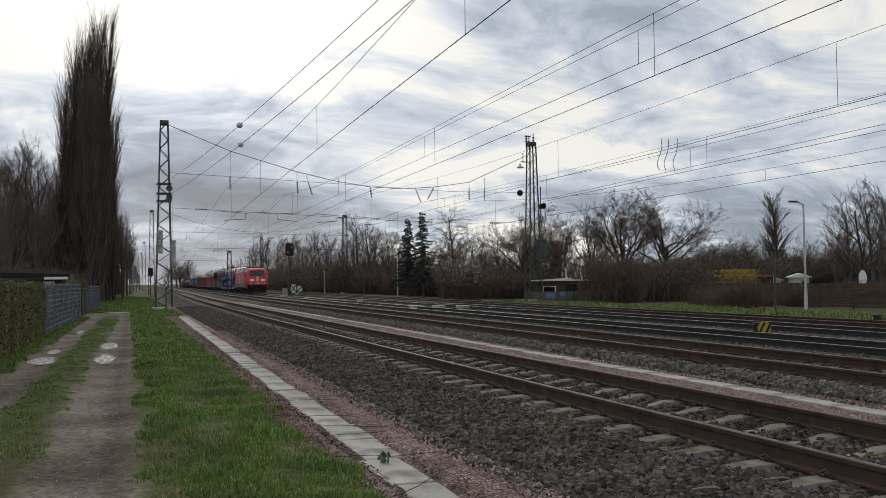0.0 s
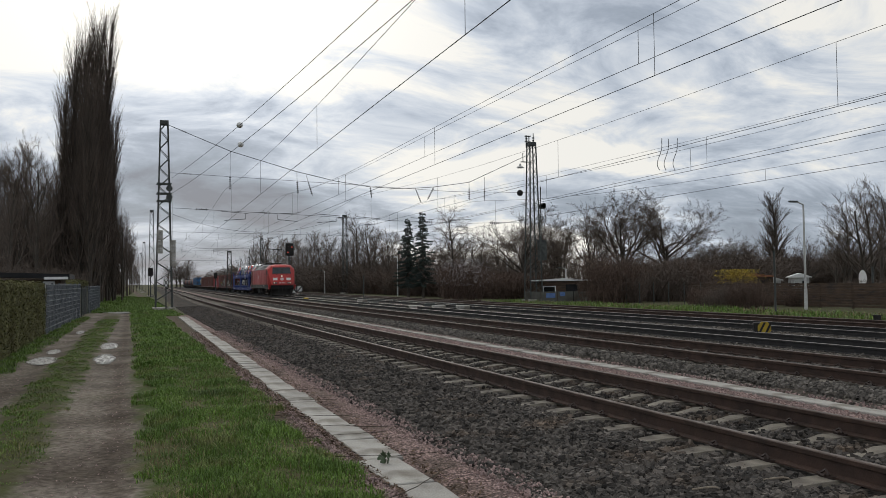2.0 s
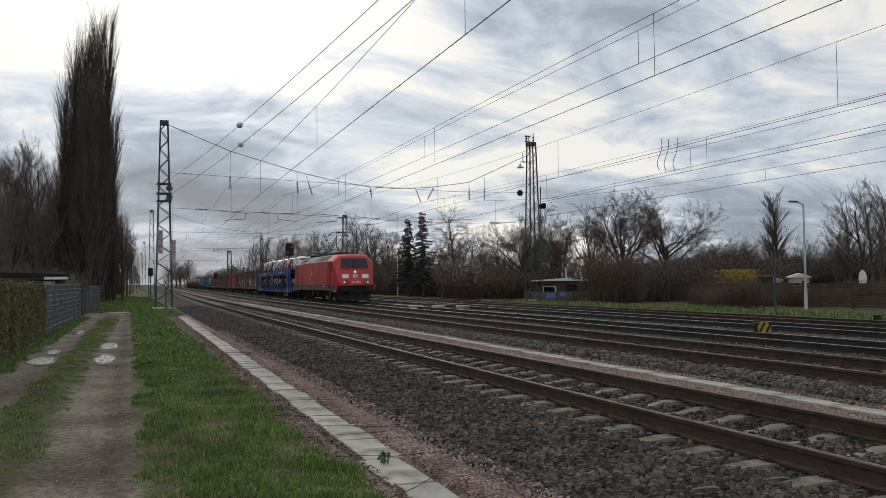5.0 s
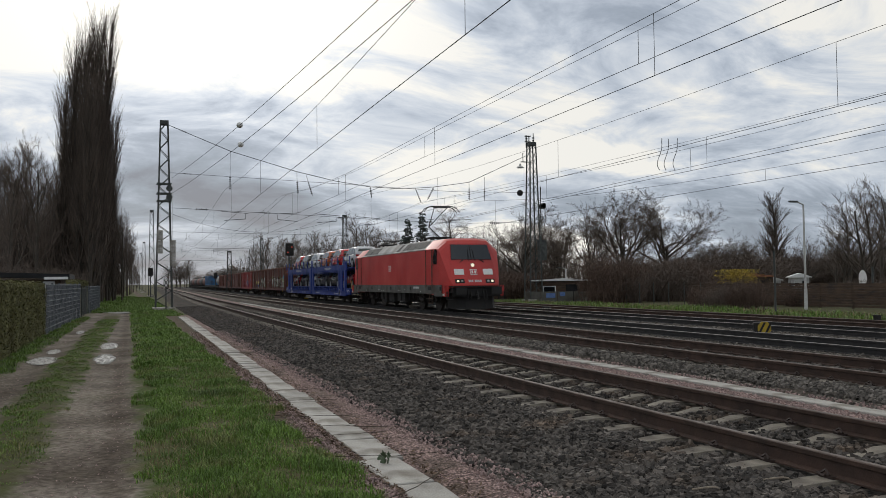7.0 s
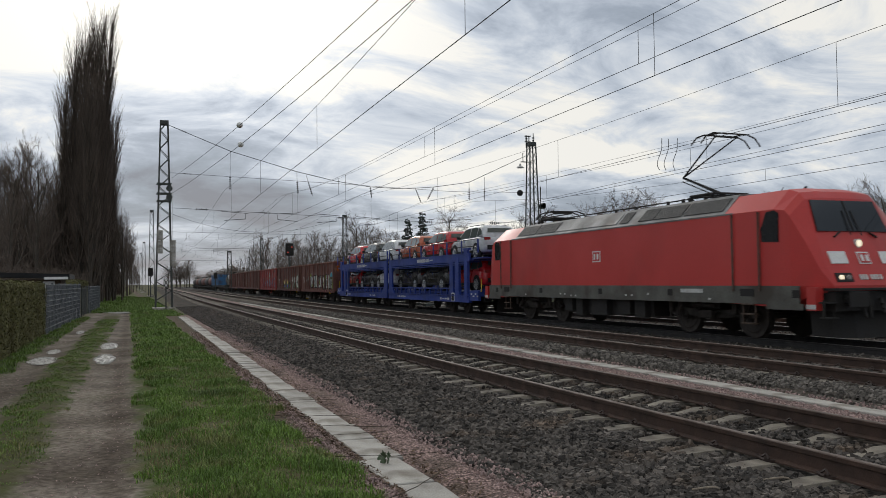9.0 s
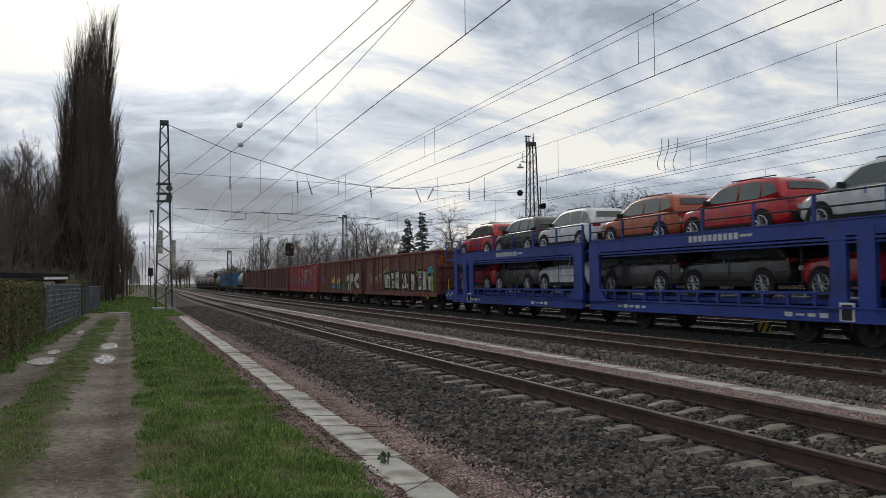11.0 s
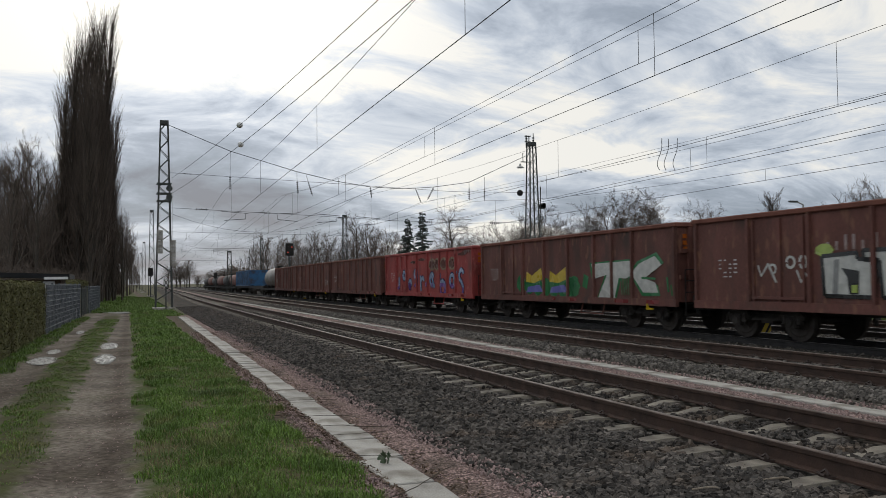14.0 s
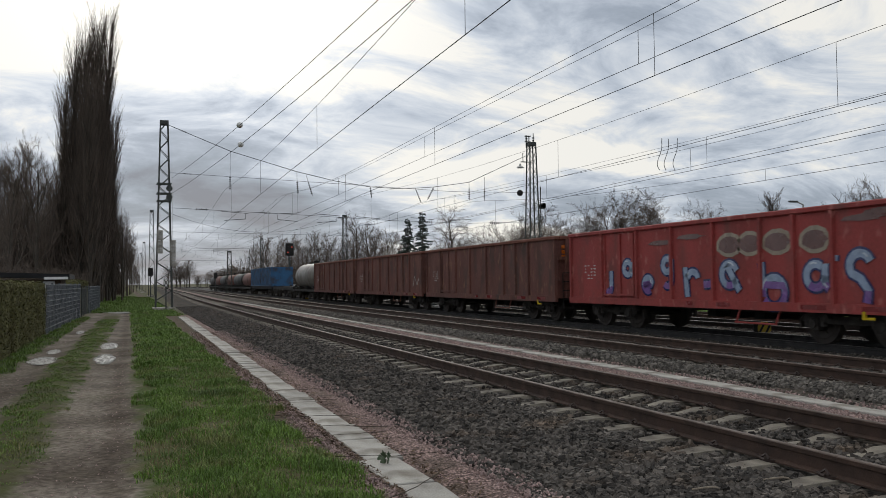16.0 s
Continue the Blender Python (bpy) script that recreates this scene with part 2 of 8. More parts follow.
def mesh_part(name, verts, faces, mt, parent=None, label=""):
    me = bpy.data.meshes.new(name)
    me.from_pydata(verts, [], faces)
    me.update()
    me.materials.append(M[mt] if isinstance(mt, str) else mt)
    ob = new(name, me)
    ob.parent = parent
    if label:
        ob["label"] = label
    return ob


def B():
    return bmesh.new()


def boxes(name, rows, mt, parent, label="", bev=0.0):
    bm = B()
    for r in rows:
        box(bm, *r)
    if bev:
        bevel(bm, bev)
    return part(name, bm, mt, parent, label)


# ---------------------------------------------------------------- the line's plan
def bend(y):
    """Sideways drift of the tracks at the distance y."""
    d = min(y, 113.0)
    c = 0.5 * 2.255e-4 * d * d + 2.1e-7 * d ** 3 * (1 if d > 0 else 0)
    if y > 113.0:
        e = y - 113.0
        c += 0.025 * e + 0.0085 * 20 * (1 - math.exp(-e / 20))
    return c


def heading(y):
    return (bend(y + 0.5) - bend(y - 0.5))


TRACKS = [(5.93, 0.08), (10.19, 0.17), (15.07, 0.0), (19.15, 0.0), (22.6, 0.0)]   # lateral place and rail-top height
GROUND = -0.24


# ---------------------------------------------------------------- ground, ballast, paths
RUT_DRIFT = 0.0155          # sideways metres for each metre along the path


def rut_x(y):
    return RUT_DRIFT * min(max(y - 10.0, 0.0), 38.0)


def ground_material():
    m = material("ground_soil", (0.10, 0.085, 0.06), (0.07, 0.06, 0.042), 1.5, 0.95, bump=0.6, fine=30, spec=0.08)
    nt = m.node_tree
    N, L = nt.nodes.new, nt.links.new
    bsdf = nt.nodes["Principled BSDF"]
    old = bsdf.inputs["Base Color"].links[0].from_socket
    tc = N("ShaderNodeTexCoord")
    sep = N("ShaderNodeSeparateXYZ")
    L(tc.outputs["Object"], sep.inputs[0])

    def noise_(sc, det=5):
        n = N("ShaderNodeTexNoise")
        n.inputs["Scale"].default_value, n.inputs["Detail"].default_value = sc, det
        L(tc.outputs["Object"], n.inputs["Vector"])
        return n.outputs[0]

    def tone(sc, det=5, lo=0.36, hi=0.64):
        r = N("ShaderNodeMapRange")
        r.inputs[1].default_value, r.inputs[2].default_value = lo, hi
        L(noise_(sc, det), r.inputs[0])
        return r.outputs[0]

    def mt(op, a, b):
        n = N("ShaderNodeMath")
        n.operation = op
        for i, q in enumerate((a, b)):
            if isinstance(q, (int, float)):
                n.inputs[i].default_value = q
            else:
                L(q, n.inputs[i])
        return n.outputs[0]

    run = mt("MULTIPLY", mt("MINIMUM", mt("MAXIMUM", mt("SUBTRACT", sep.outputs[1], 10.0), 0.0), 38.0), RUT_DRIFT)

    def band(lo, hi, soft, drift=0.0):
        """1 between lo and hi of the sideways place, with ragged edges."""
        x = mt("ADD", sep.outputs[0], mt("ADD", mt("MULTIPLY", mt("SUBTRACT", noise_(1.1), 0.5), 0.35), mt("MULTIPLY", mt("SUBTRACT", noise_(6.0, 8), 0.5), 0.5)))
        x = mt("SUBTRACT", x, mt("MULTIPLY", run, drift))
        a = N("ShaderNodeMapRange")
        a.inputs[1].default_value, a.inputs[2].default_value = lo - soft, lo + soft
        L(x, a.inputs[0])
        b = N("ShaderNodeMapRange")
        b.inputs[1].default_value, b.inputs[2].default_value, b.inputs[3].default_value, b.inputs[4].default_value = hi - soft, hi + soft, 1, 0
        L(x, b.inputs[0])
        return mt("MULTIPLY", a.outputs[0], b.outputs[0])

    def mix(f, a, b):
        n = N("ShaderNodeMixRGB")
        for i, q in enumerate((f, a, b)):
            if isinstance(q, tuple):
                n.inputs[i].default_value = (*q, 1)
            else:
                L(q, n.inputs[i])
        return n.outputs[0]

    grass = mix(tone(2.2), (0.055, 0.085, 0.02), (0.095, 0.085, 0.042))
    sand = mix(tone(0.8, 10), (0.205, 0.176, 0.146), (0.088, 0.071, 0.056))
    wheel = mix(band(-0.22, 0.02, 0.08, 0.35), (1.0, 1.0, 1.0), (0.62, 0.58, 0.55))
    fine = mix(tone(14.0, 8), (0.62, 0.6, 0.58), (1.35, 1.35, 1.35))
    sm = N("ShaderNodeMixRGB")
    sm.blend_type = "MULTIPLY"
    sm.inputs[0].default_value = 1
    sw = N("ShaderNodeMixRGB")
    sw.blend_type = "MULTIPLY"
    sw.inputs[0].default_value = 0.8
    L(sand, sw.inputs[1])
    L(wheel, sw.inputs[2])
    L(sw.outputs[0], sm.inputs[1])
    L(fine, sm.inputs[2])
    tracks = mt("MAXIMUM", mt("MULTIPLY", band(-0.86, 0.6, 0.10, 1.0), band(-3.0, 0.13, 0.10, 0.35)), band(-2.36, -1.6, 0.12, 1.0))
    col = mix(mt("MULTIPLY", noise_(0.35), 0.9), old, grass)
    def along(lo, hi, soft):
        y = mt("ADD", sep.outputs[1], mt("MULTIPLY", mt("SUBTRACT", noise_(0.6), 0.5), 5.0))
        a = N("ShaderNodeMapRange")
        a.inputs[1].default_value, a.inputs[2].default_value = lo - soft, lo + soft
        L(y, a.inputs[0])
        b = N("ShaderNodeMapRange")
        b.inputs[1].default_value, b.inputs[2].default_value, b.inputs[3].default_value, b.inputs[4].default_value = hi - soft, hi + soft, 1, 0
        L(y, b.inputs[0])
        return mt("MULTIPLY", a.outputs[0], b.outputs[0])

    tracks = mt("MULTIPLY", tracks, along(-30, 57, 2.0))
    tracks = mt("MAXIMUM", tracks, mt("MULTIPLY", mt("MULTIPLY", band(-2.6, 0.5, 0.3), along(49, 54, 1.2)), 0.8))
    tracks = mt("MULTIPLY", tracks, mt("MINIMUM", mt("ADD", 0.62, mt("MULTIPLY", noise_(1.7, 6), 0.75)), 1.0))
    near = band(-2.7, 2.0, 0.15)
    col = mix(near, col, grass)
    soil = mix(tone(9.0, 6), (0.13, 0.098, 0.068), (0.06, 0.046, 0.034))
    col = mix(band(1.62, 2.5, 0.12), col, soil)
    strip = mix(tone(5.0, 6), (0.075, 0.08, 0.03), (0.06, 0.05, 0.03))
    col = mix(mt("MULTIPLY", band(-1.6, -0.86, 0.1, 1.0), 0.8), col, strip)
    col = mix(tracks, col, sm.outputs[0])
    L(col, bsdf.inputs["Base Color"])
    return m


M["ground"] = ground_material()


def spaced(a, b, first, grow):
    out, s = [a], first
    while out[-1] < b:
        out.append(out[-1] + s)
        s *= grow
    return out


def sheet(name, cols, rows, height, mt, label, follow=True, category="", name_kind="structure"):
    """A sheet over lateral stops and distance stops; height(l, y) gives z."""
    verts, faces = [], []
    for y in rows:
        c = bend(y) if follow else 0
        for l in cols:
            verts.append((l + c, y, height(l, y)))
    w = len(cols)
    for j in range(len(rows) - 1):
        for i in range(w - 1):
            a = j * w + i
            faces.append((a, a + 1, a + w + 1, a + w))
    ob = mesh_part(name, verts, faces, mt)
    ob.data.polygons.foreach_set("use_smooth", [True] * len(ob.data.polygons))
    return tagged(ob, label, category or name, kind=name_kind)


def ground_z(l, y):
    z = GROUND
    if -3 < l < 2.2 and y < 70:
        for c, w, d in ((-0.4, 0.5, 0.05), (-1.98, 0.36, 0.06)):
            z -= d * math.exp(-((l - rut_x(y) - c) / w) ** 2)
        z += 0.03 * noise.noise((l * 1.3, y * 0.8, 0)) + 0.012 * noise.noise((l * 6, y * 5, 3))
        if l > 0.2:
            z += 0.05 * min(1, (l - 0.2) / 0.5) * max(0, min(1, (2.0 - l) / 0.3))
    return z


gcols = [-2500, -600, -150, -60, -30, -15, -8, -5, -3.6] + [-3 + 0.1 * i for i in range(52)] + [2.3, 2.6, 3.2, 8, 16, 25, 27, 32, 45, 80, 200, 700, 2500]
grows = [-400, -120, -40, -12, -4, 0, 2] + spaced(3, 60, 0.14, 1.018) + spaced(66, 400, 8, 1.15) + [900, 3000]
GROUND_OB = sheet("ground", gcols, grows, ground_z, "ground", "sandy track and rough winter grass beside the railway", follow=False)


def bed_z(l, y):
    prof = ((2.55, -0.30), (2.9, -0.235), (3.4, -0.205), (4.2, -0.17), (4.5, -0.14), (7.3, -0.14), (7.75, -0.2), (8.45, -0.2), (8.85, -0.035), (11.5, -0.035),
            (12.6, -0.17), (13.3, -0.17), (24.2, -0.17), (25.4, -0.30))
    for (a, za), (b, zb) in zip(prof, prof[1:]):
        if a <= l <= b:
            z = za + (zb - za) * (l - a) / (b - a)
            return z + 0.02 * noise.noise((l * 2.5, y * 2.5, 1)) if y < 60 else z
    return -0.3


bcols = [2.55 + 0.15 * i for i in range(60)] + [11.6, 12.0, 12.6, 13.3, 14, 15, 16, 17, 18, 19, 20, 21, 22, 23, 24.2, 24.8, 25.4]
brows = [-40, -10, 0, 2] + spaced(3, 60, 0.18, 1.03) + spaced(64, 420, 6, 1.08)
near_cols = [q for q in bcols if q < 8.06]
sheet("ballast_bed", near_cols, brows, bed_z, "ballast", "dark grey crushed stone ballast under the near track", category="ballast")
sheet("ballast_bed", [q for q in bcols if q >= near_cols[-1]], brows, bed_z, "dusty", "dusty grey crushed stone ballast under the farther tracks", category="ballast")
pcols = [2.40, 2.55, 2.7, 2.85, 3.0]
sheet("gravel_strip", pcols, [q for q in brows if q < 46], lambda l, y: -0.205 - 0.03 * (abs(l - 2.7) > 0.25) + 0.008 * noise.noise((l * 5, y * 5, 7)), "pink", "pinkish fine gravel beside the cable trough", category="gravel")
sheet("gravel_strip", [7.5, 7.65, 7.8, 8.0, 8.2, 8.4, 8.6], brows, lambda l, y: -0.165 - 0.04 * (l < 7.6 or l > 8.5) + 0.008 * noise.noise((l * 5, y * 5, 9)), "pink",
      "pinkish fine gravel walkway between two tracks", category="gravel")


# ---------------------------------------------------------------- tracks
RAIL = [(-0.06, -0.172), (0.06, -0.172), (0.06, -0.158), (0.012, -0.142), (0.012, -0.05), (0.034, -0.04), (0.036, -0.006), (0.028, 0.0), (-0.028, 0.0), (-0.036, -0.006),
        (-0.034, -0.04), (-0.012, -0.05), (-0.012, -0.142), (-0.06, -0.158)]


def swept(name, profile, lat, z, rows, mt, parent, label=""):
    verts, faces, n = [], [], len(profile)
    for y in rows:
        c = bend(y) + lat
        verts += [(c + x, y, z + q) for x, q in profile]
    for j in range(len(rows) - 1):
        for i in range(n):
            a, b = j * n + i, j * n + (i + 1) % n
            faces.append((a, b, b + n, a + n))
    return mesh_part(name, verts, faces, mt, parent, label)


def sleeper_mesh():
    bm = B()
    # a concrete sleeper, waisted in the middle and higher under the rails
    st = [(-1.3, 0.115, -0.02), (-1.0, 0.13, 0.0), (-0.5, 0.13, 0.0), (-0.25, 0.10, -0.035), (0.25, 0.10, -0.035), (0.5, 0.13, 0.0), (1.0, 0.13, 0.0), (1.3, 0.115, -0.02)]
    rings = []
    for x, w, z in st:
        rings.append([bm.verts.new(q) for q in ((x, -w - 0.03, -0.2), (x, -w + 0.03, z), (x, w - 0.03, z), (x, w + 0.03, -0.2))])
    for a, b in zip(rings, rings[1:]):
        for i in range(3):
            bm.faces.new((a[i], a[i + 1], b[i + 1], b[i]))
    bm.faces.new(rings[0][::-1])
    bm.faces.new(rings[-1])
    bmesh.ops.recalc_face_normals(bm, faces=bm.faces[:])
    me = bpy.data.meshes.new("sleeper")
    bm.to_mesh(me)
    bm.free()
    me.materials.append(M["sleeper"])
    return me


def clip_mesh():
    bm = B()
    box(bm, 0, 0, 0.012, 0.16, 0.15, 0.024)
    for s in (-1, 1):
        pts = [(s * 0.09, -0.05, 0.03), (s * 0.075, 0.0, 0.065), (s * 0.09, 0.05, 0.03), (s * 0.135, 0.03, 0.045), (s * 0.135, -0.04, 0.03)]
        for a, b in zip(pts, pts[1:]):
            rod(bm, a, b, 0.011, seg=4)
    me = bpy.data.meshes.new("rail_clip")
    bm.to_mesh(me)
    bm.free()
    me.materials.append(M["clip"])
    return me


SLEEPER, CLIP = sleeper_mesh(), clip_mesh()
rail_rows = [-40, -10] + [0.0 + 2.0 * i for i in range(60)] + spaced(124, 420, 6, 1.06)


def railway_track(i, lat, z, near, dark):
    base = tagged(new("railway_track"), ["rusty rails on pale concrete sleepers in dark ballast", "rusty rails on concrete sleepers sunk in ballast",
                                         "dark oily rails with polished heads, carrying the train", "dark siding rails sunk in ballast", "rusty siding rails beside the grass"][i], "railway track", "parallel tracks", "structure")
    for s in (-1, 1):
        r = swept("rail", RAIL, lat + s * 0.7535, z, rail_rows, "rail_dark" if dark else "rail_side", base)
        swept("rail_head", [(-0.027, 0.0), (0.027, 0.0), (0.02, 0.003), (-0.02, 0.003)], lat + s * 0.7535, z, rail_rows, "rail_top" if dark else "rail_dull", r, "polished running surface")
    y, k = -6.0 + 0.13 * i, 0
    rest = []
    while y < 150:
        if near and 3.0 < y and k < 90 and y < 62:
            ob = new("sleeper", SLEEPER)
            ob.parent = base
            ob.matrix_basis = pose(lat + bend(y), y, z - 0.176, 0, 0, math.degrees(-heading(y)) + random.uniform(-0.5, 0.5))
            for s in (-1, 1):
                if y < 40:
                    c = new("rail_clip", CLIP)
                    c.parent = ob
                    c.matrix_basis = pose(s * 0.7535, 0, 0)
            k += 1
        else:
            rest.append(y)
        y += 0.645
    v0 = [tuple(v.co) for v in SLEEPER.vertices]
    f0 = [tuple(p.vertices) for p in SLEEPER.polygons]
    verts, faces = [], []
    for y in rest:
        o = len(verts)
        verts += [(a + lat + bend(y), b + y, c + z - 0.176) for a, b, c in v0]
        faces += [tuple(o + q for q in f) for f in f0]
    tagged(mesh_part("far_sleepers", verts, faces, "sleeper", base), kind="stuff")
    return base


for i_, (lat_, z_) in enumerate(TRACKS):
    railway_track(i_, lat_, z_, i_ < 2, i_ in (2, 3))


# ---------------------------------------------------------------- the goods train
# every vehicle is built with its front towards -y, on the rail top at z = 0
VEHICLES, AXLES = [], []


def loft(bm, rings, close=True):
    vs = [[bm.verts.new(q) for q in r] for r in rings]
    n = len(rings[0])
    for a, b in zip(vs, vs[1:]):
        for i in range(n if close else n - 1):
            bm.faces.new((a[i], a[(i + 1) % n], b[(i + 1) % n], b[i]))
    if close:
        bm.faces.new(vs[0][::-1])
        bm.faces.new(vs[-1])
    bmesh.ops.recalc_face_normals(bm, faces=bm.faces[:])
    return vs


def wheelset(parent, y, r, label=""):
    bm = B()
    rod(bm, (-0.8, 0, 0), (0.8, 0, 0), 0.08, seg=8)
    for s in (-1, 1):
        rod(bm, (s * 0.69, 0, 0), (s * 0.82, 0, 0), r, seg=24)
        rod(bm, (s * 0.67, 0, 0), (s * 0.70, 0, 0), r + 0.025, seg=24)
        rod(bm, (s * 0.82, 0, 0), (s * 0.835, 0, 0), r * 0.8, r * 0.72, seg=24)
        for k in range(6):
            a = k * math.pi / 3
            box(bm, s * 0.835, math.cos(a) * r * 0.45, math.sin(a) * r * 0.45, 0.02, 0.07, 0.07)
    ob = part("wheelset", bm, "wheel", parent)
    ob.location = (0, y, r)
    AXLES.append((ob, y, r))
    return ob


def bogie(parent, yc, base, r, side_z=0.45, kind="y25"):
    """Frame, axle boxes and springs of one bogie."""
    bm = B()
    for s in (-1, 1):
        x = s * 1.0
        prof = [(-base / 2 - 0.42, side_z + 0.06), (-base / 2 - 0.2, side_z + 0.2), (-0.55, side_z + 0.17), (-0.45, side_z - 0.04), (0.45, side_z - 0.04), (0.55, side_z + 0.17),
                (base / 2 + 0.2, side_z + 0.2), (base / 2 + 0.42, side_z + 0.06), (base / 2 + 0.35, side_z), (-base / 2 - 0.35, side_z)]
        a = [bm.verts.new((x - 0.06, yc + p_, z)) for p_, z in prof]
        b = [bm.verts.new((x + 0.06, yc + p_, z)) for p_, z in prof]
        for i in range(len(prof)):
            bm.faces.new((a[i], a[(i + 1) % len(prof)], b[(i + 1) % len(prof)], b[i]))
        bm.faces.new(a[::-1])
        bm.faces.new(b)
        for e in (-1, 1):
            y = yc + e * base / 2
            box(bm, s * 1.03, y, r, 0.16, 0.26, 0.26)
            rod(bm, (s * 1.06, y, r), (s * 1.14, y, r), 0.10, seg=10)
            for q in (-0.22, 0.22):
                rod(bm, (s * 1.03, y + q, r - 0.05), (s * 1.03, y + q, side_z + 0.1), 0.065, seg=8)
            box(bm, s * 0.9, y + e * (r + 0.08), r, 0.1, 0.06, 0.22)
    box(bm, 0, yc, side_z, 1.9, 0.4, 0.22)
    bmesh.ops.recalc_face_normals(bm, faces=bm.faces[:])
    part("bogie_frame", bm, "bogie", parent)
    for e in (-1, 1):
        wheelset(parent, yc + e * base / 2, r)


def buffers(parent, y, sgn, z=0.95):
    for s in (-1, 1):
        bm = B()
        rod(bm, (s * 0.875, y, z), (s * 0.875, y + sgn * 0.38, z), 0.09, seg=10)
        rod(bm, (s * 0.875, y + sgn * 0.38, z), (s * 0.875, y + sgn * 0.42, z), 0.23, seg=16)
        part("buffer", bm, "black", parent)
    bm = B()
    box(bm, 0, y + sgn * 0.15, z - 0.05, 0.1, 0.3, 0.16)
    for k in range(3):
        rod(bm, (0.03, y + sgn * (0.25 + 0.06 * k), z - 0.05 - 0.16 * k), (-0.03, y + sgn * (0.3 + 0.06 * k), z - 0.2 - 0.16 * k), 0.03, seg=6)
    part("coupling", bm, "black", parent)


def vehicle(name, label, category, y0, y1, group=""):
    e = tagged(new(name), label, category, group)
    VEHICLES.append((e, (y0 + y1) / 2))
    return e, (y0 + y1) / 2


M["side_glass"] = material("shaded_cab_glass", (0.012, 0.012, 0.013), None, 3, 0.25, spec=0.15)
# opaque panes; the sky light seen through them is put into the colour
M["car_glass"] = glass_material("sky_toned_car_glass", (0.085, 0.10, 0.092), 0.05)
M["lamp_glow"] = glow_material("head_lamp_glow", (1.0, 0.86, 0.62), 0.8)
M["rim"] = material("alloy_rim", (0.42, 0.42, 0.42), (0.3, 0.3, 0.3), 8, 0.35, metal=0.7)
M["panel_grey"] = material("pale_panel", (0.55, 0.55, 0.53), (0.48, 0.48, 0.46), 4, 0.6, stain=(0.35, 0.33, 0.3), stain_scale=2)
M["grille"] = material("air_grille", (0.045, 0.045, 0.043), (0.03, 0.03, 0.03), 6, 0.7, stretch=(1, 8, 1), bump=0.4, fine=40)
M["handrail"] = material("brass_grey_rail", (0.12, 0.085, 0.065), None, 6, 0.6, metal=0.3)
M["rust_dark"] = material("brake_dust", (0.035, 0.027, 0.022), (0.02, 0.017, 0.015), 4, 0.9, bump=0.3)


